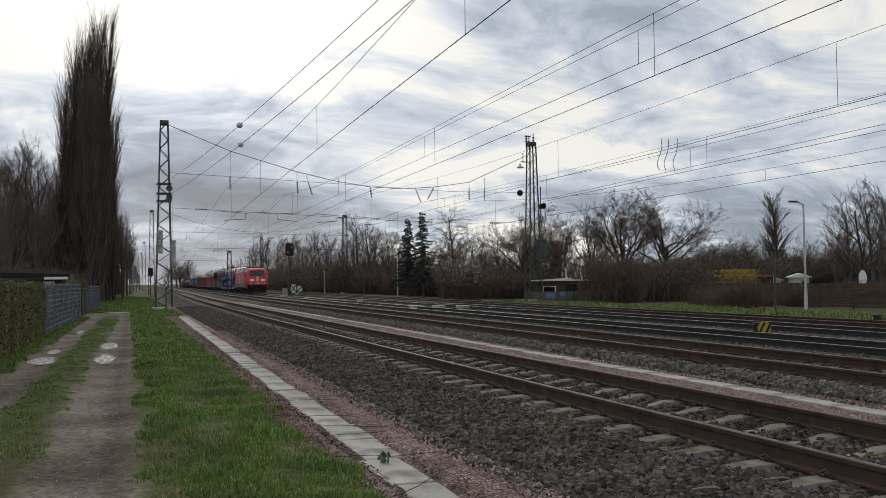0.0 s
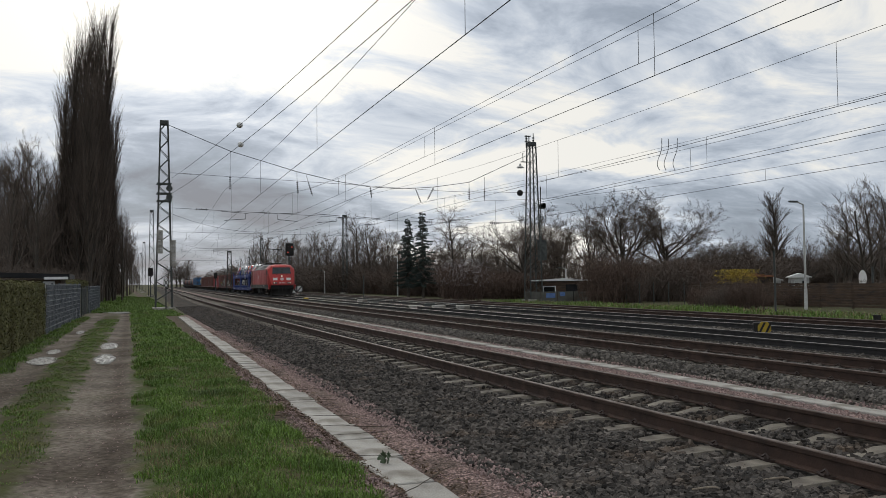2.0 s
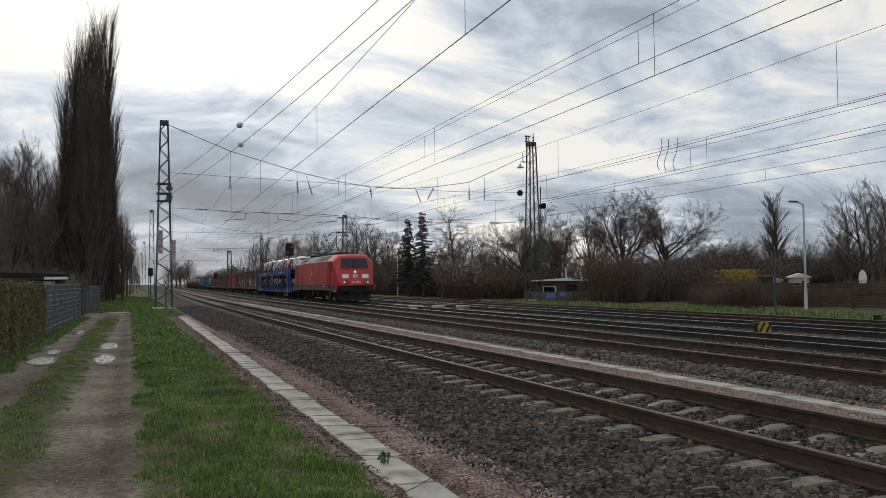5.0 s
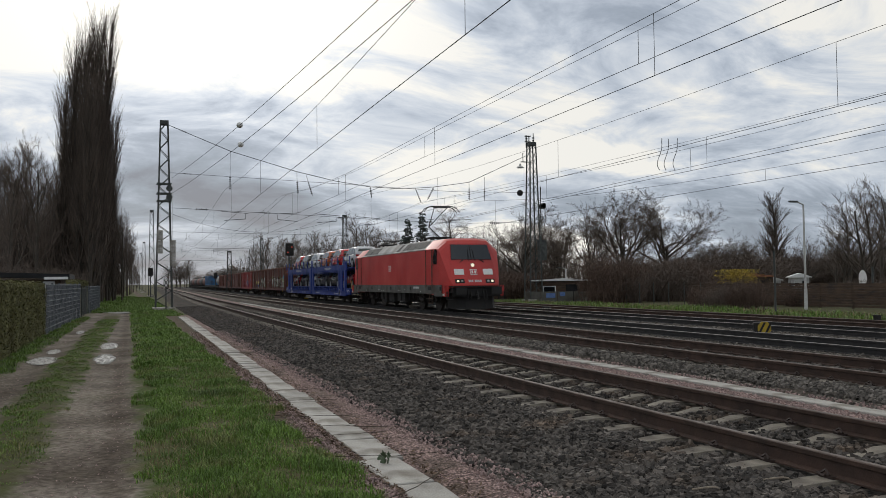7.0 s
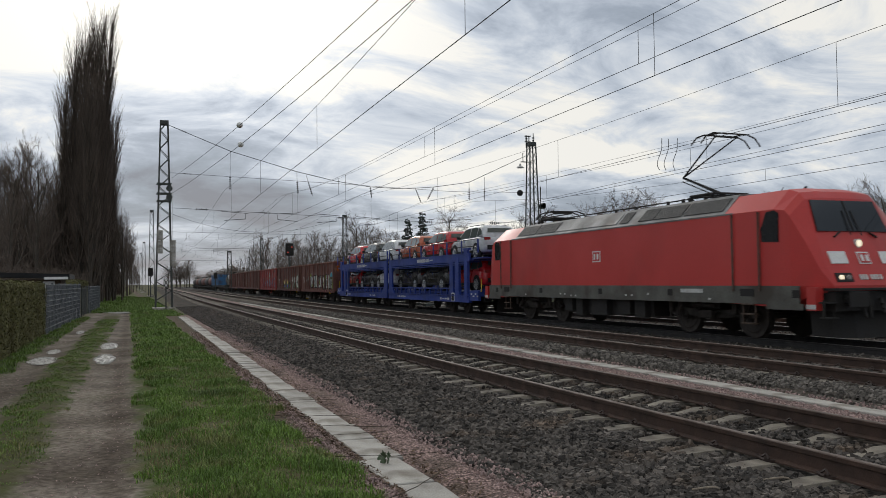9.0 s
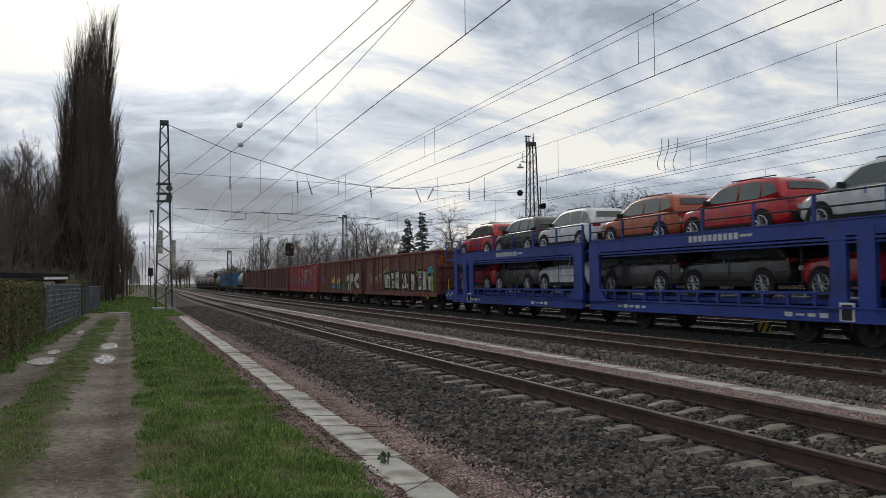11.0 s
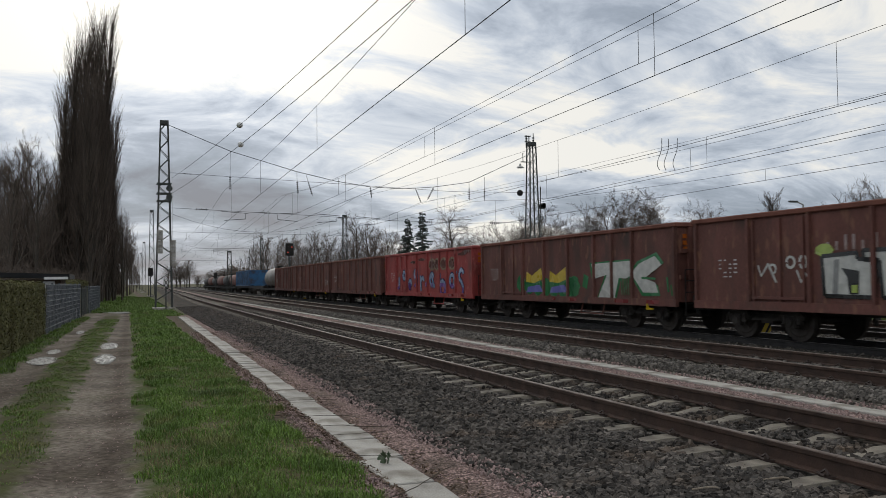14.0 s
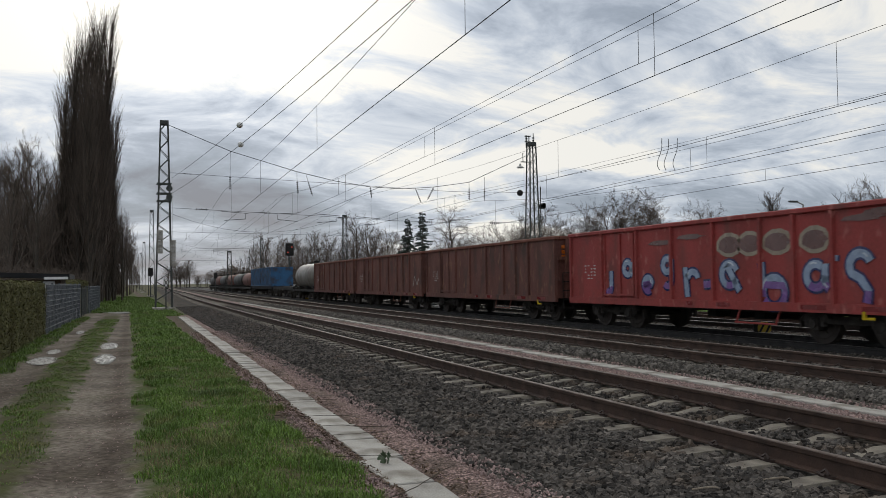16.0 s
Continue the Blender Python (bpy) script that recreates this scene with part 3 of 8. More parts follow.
def locomotive():
    e, c = vehicle("locomotive", "red electric locomotive with grey skirt and white front panels", "locomotive", -0.32, 17.35)
    F, R = -0.32 - c, 17.35 - c          # front and rear faces

    def ring(y, hw, zb, sh, rx, top):
        half = [(hw - 0.02, zb), (hw, 1.28), (hw, sh), (rx, top - 0.04), (rx * 0.55, top)]
        return [(x, y, z) for x, z in half] + [(-x, y, z) for x, z in half[::-1]]

    def lean(z):
        """How far the sloping nose lies behind the buffer beam."""
        return 0.03 + 0.44 * max(0.0, z - 1.2)

    st = [(0.05, 1.14, 1.16, 1.24, 1.08, 1.27), (lean(1.75), 1.27, 1.12, 1.62, 1.12, 1.77), (lean(2.42), 1.37, 1.05, 2.22, 1.08, 2.44), (lean(3.2), 1.47, 0.8, 2.82, 1.03, 3.24), (lean(3.3) + 0.1, 1.485, 0.8, 2.95, 1.03, 3.40),
          (lean(3.3) + 0.4, 1.49, 0.8, 3.0, 1.03, 3.5), (3.0, 1.49, 0.86, 3.0, 1.03, 3.5)]
    bm = B()
    rings = [ring(F + d, *q) for d, *q in st] + [ring(R - d, *q) for d, *q in st[::-1]]
    loft(bm, rings)
    body = part("body", bm, "red", e)
    # grey roof with slanted vent panels
    bm = B()
    prism(bm, [(1.497, 2.995), (1.0, 3.515), (0.3, 3.55), (-0.3, 3.55), (-1.0, 3.515), (-1.497, 2.995), (-1.2, 3.1), (1.2, 3.1)], F + 3.0, R - 3.0)
    roof = part("roof", bm, "roof_grey", e, "grey roof with slanted air grilles")
    for s in (-1, 1):
        for y0, y1, dark in ((3.15, 4.7, 1), (4.8, 6.0, 1), (6.05, 6.75, 1), (7.3, 7.75, 1), (7.9, 11.6, 0), (11.7, 13.1, 1), (13.2, 14.6, 1)):
            bm = B()
            n = Vector((0.52 * s, 0, 0.4975)).normalized()
            pts = [Vector((s * x, F + y, z)) + n * 0.006 for x, z, y in ((1.40, 3.097, y0), (1.40, 3.097, y1), (1.08, 3.431, y1), (1.08, 3.431, y0))]
            lo = [bm.verts.new(q) for q in pts]
            hi = [bm.verts.new(q + n * 0.012) for q in pts]
            for i in range(4):
                bm.faces.new((lo[i], lo[(i + 1) % 4], hi[(i + 1) % 4], hi[i]))
            bm.faces.new(hi)
            bmesh.ops.recalc_face_normals(bm, faces=bm.faces[:])
            part("air_grille" if dark else "roof_panel", bm, "grille" if dark else "roof_grey", roof)
        # thin pale line under the vents
        boxes("roof_gutter", [(s * 1.493, 0, 3.0, 0.02, R - F - 5.4, 0.035)], "roof_grey", e)
        # skirt
        bm = B()
        box(bm, s * 1.485, 0, 1.07, 0.03, R - F - 1.3, 0.42)
        for q in (F + 1.1, R - 1.1):
            box(bm, s * 1.485, q, 0.82, 0.028, 1.1, 0.14)
        part("skirt", bm, "grey", e, "dirty grey skirt")
        # sand boxes and small marks on the skirt
        for y in (0.75, 5.2, 8.7, 12.6, 16.3):
            boxes("filler_hatch", [(s * 1.503, F + y, 1.1, 0.01, 0.2, 0.17)], "black", e)
        for y in (3.6, 6.2, 7.0, 7.3, 10.2, 10.5, 10.9, 11.2, 13.8):
            boxes("stencil_mark", [(s * 1.502, F + y, 0.95 + 0.05 * (int(y * 10) % 3), 0.005, 0.09, 0.05)], "panel_grey", e)
        boxes("stencil_mark", [(s * 1.502, F + 4.3, 1.15, 0.005, 0.9, 0.1)], "panel_grey", e)
        # cab doors with grab rails
        for ya, yb, yw in ((1.82, 2.7, 1.47), (R - F - 2.7, R - F - 1.82, R - F - 1.47)):
            boxes("cab_door", [(s * 1.493, F + (ya + yb) / 2, 2.15, 0.016, yb - ya, 1.7)], "red", e)
            for y in (ya, yb):
                bm = B()
                rod(bm, (s * 1.54, F + y, 1.15), (s * 1.54, F + y, 2.98), 0.018)
                rod(bm, (s * 1.49, F + y, 2.94), (s * 1.54, F + y, 2.94), 0.015)
                rod(bm, (s * 1.49, F + y, 1.2), (s * 1.54, F + y, 1.2), 0.015)
                box(bm, s * 1.494, F + y, 2.1, 0.012, 0.025, 1.75)
                part("grab_rail", bm, "handrail", e)
            bm = B()
            sy = -1 if yw < 5 else 1
            pts = [(-0.28, 2.28), (0.24, 2.26), (0.26, 2.9), (0.14, 2.97), (-0.12, 2.95), (-0.3, 2.55)]
            v0 = [bm.verts.new((s * 1.48, F + yw - sy * p_ * -1, z)) for p_, z in pts]
            v1 = [bm.verts.new((s * 1.505, F + yw - sy * p_ * -1, z)) for p_, z in pts]
            for i in range(6):
                bm.faces.new((v0[i], v0[(i + 1) % 6], v1[(i + 1) % 6], v1[i]))
            bm.faces.new(v1)
            bmesh.ops.recalc_face_normals(bm, faces=bm.faces[:])
            part("side_window", bm, "side_glass", e)
            # cab steps
            bm = B()
            ym = F + (ya + yb) / 2
            for z in (0.85, 0.62, 0.4):
                box(bm, s * 1.44, ym, z, 0.16, 0.42, 0.03)
            for q in (-0.2, 0.2):
                box(bm, s * 1.44, ym + q, 0.65, 0.03, 0.03, 0.55)
            part("cab_step", bm, "handrail", e)
            # flat black plate on the skirt in place of a step hollow's shade
            boxes("step_recess", [(s * 1.503, ym, 1.12, 0.008, 0.46, 0.18)], "black", e)
        # plain badge: pale frame with two red blocks
        bd = boxes("badge", [(s * 1.494, F + 8.9, 2.17, 0.014, 0.46, 0.34)], "white", e, "white plate with red blocks")
        boxes("badge_field", [(s * 1.5035, F + 8.9, 2.17, 0.006, 0.39, 0.27)], "red", bd)
        for q in (-0.09, 0.09):
            boxes("badge_block", [(s * 1.508, F + 8.9 + q, 2.17, 0.004, 0.1, 0.18)], "white", bd)
    def tilted(name, rows, mt, y, sg, parent, label="", out=0.0):
        """Flat plates lying on the sloping nose: place across, height, width, height of the plate."""
        bm = B()
        for x, z, w_, h_ in rows:
            m_ = Matrix.Translation((x, y - sg * (lean(z) - 0.008 - out), z)) @ Matrix.Rotation(sg * math.atan(0.44), 4, "X")
            box(bm, 0, 0, 0, w_, 0.03, h_ * 1.08, m_)
        return part(name, bm, mt, parent, label)

    # faces
    for y, sg in ((F, -1), (R, 1)):
        bm = B()
        a = [(-1.03, y - sg * lean(2.46), 2.46), (1.03, y - sg * lean(2.46), 2.46), (0.93, y - sg * lean(3.17), 3.17), (-0.93, y - sg * lean(3.17), 3.17)]
        off = Vector((0, sg * 0.03, 0.012))
        v = [bm.verts.new(Vector(q) + off) for q in a]
        w = [bm.verts.new(Vector(q) - off) for q in a]
        for i in range(4):
            bm.faces.new((v[i], v[(i + 1) % 4], w[(i + 1) % 4], w[i]))
        bm.faces.new(v)
        bmesh.ops.recalc_face_normals(bm, faces=bm.faces[:])
        ws = part("windshield", bm, "glass", e, "dark windshield with two wipers")
        bm = B()
        rod(bm, (0, y - sg * (lean(2.46) - 0.04), 2.46), (0, y - sg * (lean(3.17) - 0.04), 3.17), 0.018)
        for s in (-1, 1):
            rod(bm, (s * 0.16, y - sg * (lean(2.38) - 0.07), 2.38), (s * 0.12, y - sg * (lean(2.95) - 0.05), 2.95), 0.012)
            rod(bm, (s * 0.62, y - sg * (lean(2.34) - 0.03), 2.34), (s * 0.42, y - sg * (lean(2.46) - 0.04), 2.46), 0.022)
        part("wiper", bm, "black", ws)
        for s in (-1, 1):
            tilted("front_panel", [(s * 0.73, 1.88, 0.48, 0.27)], "white", y, sg, e, "white panel on the nose")
            lb = tilted("lamp_housing", [(s * 0.76, 1.45, 0.46, 0.19)], "black", y, sg, e)
            for q, mt in ((0.86, "lamp_glow" if sg < 0 else "panel_grey"), (0.66, "panel_grey")):
                bm = B()
                yl = y - sg * lean(1.45)
                rod(bm, (s * q, yl + sg * 0.015, 1.45), (s * q, yl + sg * 0.05, 1.44), 0.06, seg=14)
                part("head_lamp", bm, mt, lb)
        bm = B()
        yl = y - sg * lean(2.2)
        rod(bm, (0, yl - sg * 0.05, 2.2), (0, yl + sg * 0.05, 2.2), 0.1, seg=16)
        tl = part("top_lamp", bm, "panel_grey", e)
        bm = B()
        rod(bm, (0, yl + sg * 0.04, 2.2), (0, yl + sg * 0.06, 2.2), 0.075, seg=14)
        part("lens", bm, "lamp_glow" if sg < 0 else "panel_grey", tl)
        bd = tilted("badge", [(0.0, 1.87, 0.34, 0.27)], "white", y, sg, e, "white plate with red blocks")
        tilted("badge_field", [(0.0, 1.87, 0.28, 0.21)], "red", y, sg, bd, out=0.014)
        for q in (-0.07, 0.07):
            tilted("badge_block", [(q, 1.87, 0.08, 0.14)], "white", y, sg, bd, out=0.02)
        for q in (0, 1, 2, 3.7, 4.7, 5.7, 6.9):
            tilted("number_bar", [(q * 0.085 - 0.3, 1.45, 0.06, 0.11)], "panel_grey", y, sg, e)
        # buffer beam, steps and plough
        bm = B()
        box(bm, 0, y - sg * 0.25, 1.2, 2.5, 0.9, 0.05)
        box(bm, 0, y - sg * 0.2, 0.95, 2.4, 0.5, 0.42)
        part("buffer_beam", bm, "black", e)
        bm = B()
        pr = [(-1.2, y - sg * 0.62, 0.2), (-0.95, y - sg * 0.26, 0.17), (-0.5, y - sg * 0.08, 0.15), (0.5, y - sg * 0.08, 0.15), (0.95, y - sg * 0.26, 0.17), (1.2, y - sg * 0.62, 0.2)]
        lo = [bm.verts.new(q) for q in pr]
        hi = [bm.verts.new((q[0] * 0.97, q[1] - sg * 0.08, 0.75)) for q in pr]
        for i in range(6):
            bm.faces.new((lo[i], lo[(i + 1) % 6], hi[(i + 1) % 6], hi[i]))
        bm.faces.new(hi)
        bmesh.ops.recalc_face_normals(bm, faces=bm.faces[:])
        part("snow_plough", bm, "black", e)
        for s in (-1, 1):
            bm = B()
            for z in (0.92, 0.6):
                box(bm, s * 1.3, y - sg * 0.05, z, 0.3, 0.25, 0.03)
            for q in (-0.14, 0.14):
                box(bm, s * 1.3 + q, y - sg * 0.05, 0.78, 0.03, 0.05, 0.4)
            part("front_step", bm, "black", e)
            bm = B()
            box(bm, s * 0.875, y + sg * 0.34, 1.0, 0.5, 0.05, 0.32)
            rod(bm, (s * 0.875, y - sg * 0.05, 1.0), (s * 0.875, y + sg * 0.33, 1.0), 0.13, seg=12)
            part("buffer", bm, "black", e)
            bm = B()
            box(bm, s * 1.39, y - sg * 0.33, 1.0, 0.22, 0.24, 0.5)
            part("beam_end", bm, "red", e)
            boxes("reflector_panel", [(s * 1.505, y - sg * 0.33, 0.83, 0.012, 0.26, 0.1)], "panel_grey", e)
        bm = B()
        for k in range(4):
            rod(bm, (0.04 * (k % 2), y + sg * (0.1 + 0.05 * k), 1.0 - 0.1 * k), (-0.04, y + sg * (0.16 + 0.05 * k), 0.88 - 0.1 * k), 0.04, seg=6)
        for q in (-0.45, -0.3, 0.3, 0.45):
            rod(bm, (q, y + sg * 0.05, 1.05), (q * 1.1, y + sg * 0.16, 0.6), 0.03, seg=6)
        part("coupling", bm, "black", e)
    # running gear and equipment under the floor
    for q in (-4.75, 4.75):
        bogie(e, q, 2.5, 0.53, 0.5)
        for s in (-1, 1):
            for w in (-1.25, 1.25):
                bm = B()
                rod(bm, (s * 1.18, q + w - 0.25, 0.85), (s * 1.18, q + w - 0.05, 0.5), 0.05)
                part("damper", bm, "rust_dark", e)
                boxes("sand_box", [(s * 1.2, q + w + 0.2, 0.72, 0.1, 0.16, 0.3)], "rust_dark", e, bev=0.015)
            bm = B()
            rod(bm, (s * 1.25, q - 0.4, 0.78), (s * 1.25, q + 0.4, 0.78), 0.06)
            part("yaw_damper", bm, "rust_dark", e)
            boxes("spring_seat", [(s * 1.2, q, 0.55, 0.14, 0.5, 0.2)], "rust_dark", e, bev=0.02)
    bm = B()
    box(bm, 0, 0, 0.62, 2.3, 4.8, 0.45)
    for s in (-1, 1):
        for y, w, h in ((-2.0, 0.5, 0.5), (-1.2, 0.6, 0.42), (0.2, 0.9, 0.5), (1.4, 0.4, 0.55), (2.1, 0.5, 0.4)):
            box(bm, s * 1.2, y, 0.86 - h / 2, 0.3, w, h)
    box(bm, 0, 0, 0.92, 2.7, 16.0, 0.1)
    part("under_frame", bm, "black", e)
    # roof gear: raised front pantograph, folded rear one, insulators
    def pantograph(y, up):
        bm = B()
        z0 = 3.72
        for s in (-0.55, 0.55):
            for q in (-0.45, 0.45):
                rod(bm, (s, y + q, 3.5), (s, y + q, z0), 0.05, seg=8)
                for k in range(3):
                    rod(bm, (s, y + q, 3.54 + 0.06 * k), (s, y + q, 3.56 + 0.06 * k), 0.085, seg=8)
        for s in (-0.55, 0.55):
            rod(bm, (s, y - 0.5, z0), (s, y + 0.5, z0), 0.03)
        for q in (-0.5, 0, 0.5):
            rod(bm, (-0.55, y + q, z0), (0.55, y + q, z0), 0.03)
        if up:
            knee, head = (0, y + 1.5, 4.38), (0, y - 0.35, 5.26)
        else:
            knee, head = (0, y + 1.6, 3.86), (0, y - 0.1, 3.92)
        rod(bm, (0, y - 0.2, z0), knee, 0.045, 0.035)
        rod(bm, (0.0, y + 0.1, z0), (0, knee[1] + 0.05, knee[2] - 0.1), 0.015)
        for s in (-1, 1):
            rod(bm, knee, (s * 0.35, head[1], head[2]), 0.025, 0.02)
        rod(bm, (-0.4, head[1], head[2]), (0.4, head[1], head[2]), 0.02)
        for q in (-0.2, 0.2):
            pts = [(-0.98, -0.24), (-0.8, -0.03), (-0.55, 0.06), (0.55, 0.06), (0.8, -0.03), (0.98, -0.24)]
            for a, b in zip(pts, pts[1:]):
                rod(bm, (a[0], head[1] + q, head[2] + a[1]), (b[0], head[1] + q, head[2] + b[1]), 0.022)
        for s in (-0.4, 0.4):
            rod(bm, (s, head[1] - 0.2, head[2] + 0.06), (s, head[1] + 0.2, head[2] + 0.06), 0.018)
        part("pantograph", bm, "black", e, "raised pantograph" if up else "folded pantograph")

    pantograph(F + 5.0, True)
    pantograph(R - 3.9, False)
    bm = B()
    for y in (F + 5.9, F + 6.6, 0.5, R - 3.0):
        rod(bm, (0.3, y, 3.5), (0.3, y, 3.78), 0.06, seg=8)
        rod(bm, (-0.4, y + 0.1, 3.5), (-0.4, y + 0.1, 3.7), 0.05, seg=8)
    rod(bm, (0.3, F + 4.9, 3.78), (0.3, R - 3.0, 3.78), 0.02)
    rod(bm, (0.0, F + 1.9, 3.5), (0.0, F + 1.9, 3.62), 0.05, 0.03, seg=8)
    rod(bm, (0.5, F + 1.35, 3.46), (0.5, F + 1.55, 3.5), 0.035)
    part("roof_equipment", bm, "black", e)


PAINT = {}


def paint(name, rgb):
    if name not in PAINT:
        PAINT[name] = material("car_paint_" + name, rgb, tuple(0.92 * q for q in rgb), 1.5, 0.25, fine=5, spec=0.6)
    return PAINT[name]


def new_car(colour, rgb, loc, label):
    """A compact hatchback SUV; its nose points to +y."""
    e = tagged(new("car"), label, "car", "new cars on the carrier")
    e.location = loc
    hw, L_ = 0.88, 4.1
    # tail at -y; lower body rings: y, half width, sill, belt
    st = [(-2.06, 0.66, 0.46, 0.78), (-2.03, 0.78, 0.36, 0.92), (-1.92, 0.85, 0.31, 0.98), (-1.5, 0.885, 0.29, 0.99), (-0.6, 0.895, 0.28, 0.97), (0.4, 0.895, 0.28, 0.96), (1.05, 0.88, 0.28, 0.95), (1.55, 0.86, 0.3, 0.91), (1.86, 0.80, 0.33, 0.83), (2.0, 0.71, 0.37, 0.72), (2.07, 0.58, 0.42, 0.58)]
    bm = B()
    rings = []
    for y, w, zs, zb in st:
        h = [(w * 0.9, zs), (w * 0.98, zs + 0.07), (w, zs + 0.16), (w * 0.985, (zs + zb) / 2), (w * 0.995, zb - 0.13), (w * 0.97, zb - 0.05), (w * 0.91, zb - 0.005), (w * 0.45, zb + 0.02)]
        rings.append([(x, y, z) for x, z in h] + [(-x, y, z) for x, z in h[::-1]])
    loft(bm, rings)
    pt = paint(colour, rgb)
    part("body", bm, pt, e, smooth=True)
    # the cabin: a rounded painted shell with its panes let into it
    line = [(-2.0, 0.99), (-1.93, 1.14), (-1.8, 1.33), (-1.62, 1.44), (-1.3, 1.495), (-0.8, 1.525), (-0.2, 1.52), (0.15, 1.48), (0.38, 1.42), (0.7, 1.235), (1.12, 0.975)]
    bm = B()
    rings = []
    for y, zt in line:
        wt = 0.84 - 0.17 * (zt - 0.92) / 0.6
        lo = max(0.925, zt - 0.10)
        h = [(0.84, 0.92), (0.84 - 0.2745 * (lo - 0.92), lo), (wt - 0.01, max(0.93, zt - 0.045)), (wt - 0.07, zt - 0.012), (wt - 0.2, zt + 0.004), (0.15, zt + 0.014)]
        rings.append([(x, y, z) for x, z in h] + [(-x, y, z) for x, z in h[::-1]])
    loft(bm, rings)
    part("roof", bm, pt, e, smooth=True)
    panes = [[(0.84, 0.985), (0.30, 1.345), (0.05, 1.39), (-0.38, 1.405), (-0.38, 0.985)],
             [(-0.46, 0.985), (-0.46, 1.405), (-0.9, 1.405), (-1.18, 1.385), (-1.18, 0.985)],
             [(-1.25, 1.0), (-1.25, 1.375), (-1.5, 1.33), (-1.66, 1.2), (-1.72, 1.08)]]
    for s in (-1, 1):
        for pn in panes:
            bm = B()
            v_ = [[bm.verts.new((s * (0.84 - 0.2745 * (z - 0.92) + d), y, z)) for y, z in pn] for d in (0.007, -0.01)]
            k = len(pn)
            bm.faces.new(v_[0])
            for i in range(k):
                bm.faces.new((v_[0][i], v_[1][i], v_[1][(i + 1) % k], v_[0][(i + 1) % k]))
            bmesh.ops.recalc_face_normals(bm, faces=bm.faces[:])
            part("side_window", bm, "car_glass", e, "car side window toned grey-green for the sky behind")
    for nm, (y0, z0, w0), (y1, z1, w1), dy in (("windshield", (1.06, 1.012, 0.68), (0.44, 1.386, 0.57), 0.012), ("rear_window", (-1.935, 1.14, 0.62), (-1.81, 1.325, 0.56), -0.014)):
        bm = B()
        v_ = [bm.verts.new((x, y + dy, z + 0.012)) for x, y, z in ((-w0, y0, z0), (-0.15, y0, z0 + 0.014), (0.15, y0, z0 + 0.014), (w0, y0, z0), (w1, y1, z1), (0.15, y1, z1 + 0.014), (-0.15, y1, z1 + 0.014), (-w1, y1, z1))]
        for q in ((0, 1, 6, 7), (1, 2, 5, 6), (2, 3, 4, 5)):
            bm.faces.new([v_[i] for i in q])
        bmesh.ops.solidify(bm, geom=bm.faces[:], thickness=0.012)
        bmesh.ops.recalc_face_normals(bm, faces=bm.faces[:])
        part(nm, bm, "car_glass", e, "car glass toned grey-green for the sky behind")
    for s in (-1, 1):
        bm = B()
        rod(bm, (s * 0.60, -1.5, 1.515), (s * 0.60, 0.0, 1.525), 0.014, seg=6)
        for y in (-1.5, -0.75, 0.0):
            rod(bm, (s * 0.60, y, 1.49), (s * 0.60, y, 1.52), 0.014, seg=6)
        part("roof_rail", bm, "black", e)
        bm = B()
        box(bm, s * 0.94, 0.62, 1.01, 0.17, 0.09, 0.12)
        part("wing_mirror", bm, "black", e)
    bm = B()
    for s in (-1, 1):
        box(bm, s * 0.865, 0, 0.34, 0.07, 1.9, 0.13)
        # black discs stand in for the shade inside the wheel wells
        for y in (-1.28, 1.28):
            rod(bm, (s * 0.80, y, 0.34), (s * 0.889, y, 0.34), 0.395, seg=24)
    box(bm, 0, -2.03, 0.5, 1.36, 0.08, 0.2)
    box(bm, 0, 2.03, 0.5, 1.16, 0.07, 0.2)
    part("cladding", bm, "tyre", e, "black plastic cladding with black discs for wheel-well shade")
    for s in (-1, 1):
        boxes("tail_lamp", [(s * 0.66, -2.0, 0.88, 0.28, 0.1, 0.12)], paint("lamp_red", (0.25, 0.01, 0.01)), e)
        boxes("headlight", [(s * 0.6, 1.98, 0.7, 0.3, 0.12, 0.1)], "rim", e)
        boxes("door_label", [(s * 0.893, 0.05, 0.86, 0.006, 0.05, 0.14)], paint("film_blue", (0.05, 0.12, 0.5)), e)
        for y in (-1.28, 1.28):
            bm = B()
            rod(bm, (s * 0.70, y, 0.33), (s * 0.897, y, 0.33), 0.33, seg=20)
            wh = part("wheel", bm, "tyre", e)
            bm = B()
            rod(bm, (s * 0.89, y, 0.33), (s * 0.915, y, 0.33), 0.07, seg=10)
            for k in range(10):
                a = k * math.pi / 5
                rod(bm, (s * 0.903, y, 0.33), (s * 0.903, y + 0.22 * math.cos(a), 0.33 + 0.22 * math.sin(a)), 0.022, seg=4)
            for k in range(20):
                a, b = k * math.pi / 10, (k + 1) * math.pi / 10
                rod(bm, (s * 0.903, y + 0.225 * math.cos(a), 0.33 + 0.225 * math.sin(a)), (s * 0.903, y + 0.225 * math.cos(b), 0.33 + 0.225 * math.sin(b)), 0.016, seg=4)
            part("rim", bm, "rim", wh, "silver alloy rim")
    return e


CAR_RGB = dict(red=(0.42, 0.012, 0.016), black=(0.022, 0.021, 0.02), white=(0.62, 0.63, 0.64), copper=(0.36, 0.075, 0.025), dark_grey=(0.05, 0.045, 0.045), silver=(0.5, 0.51, 0.52))


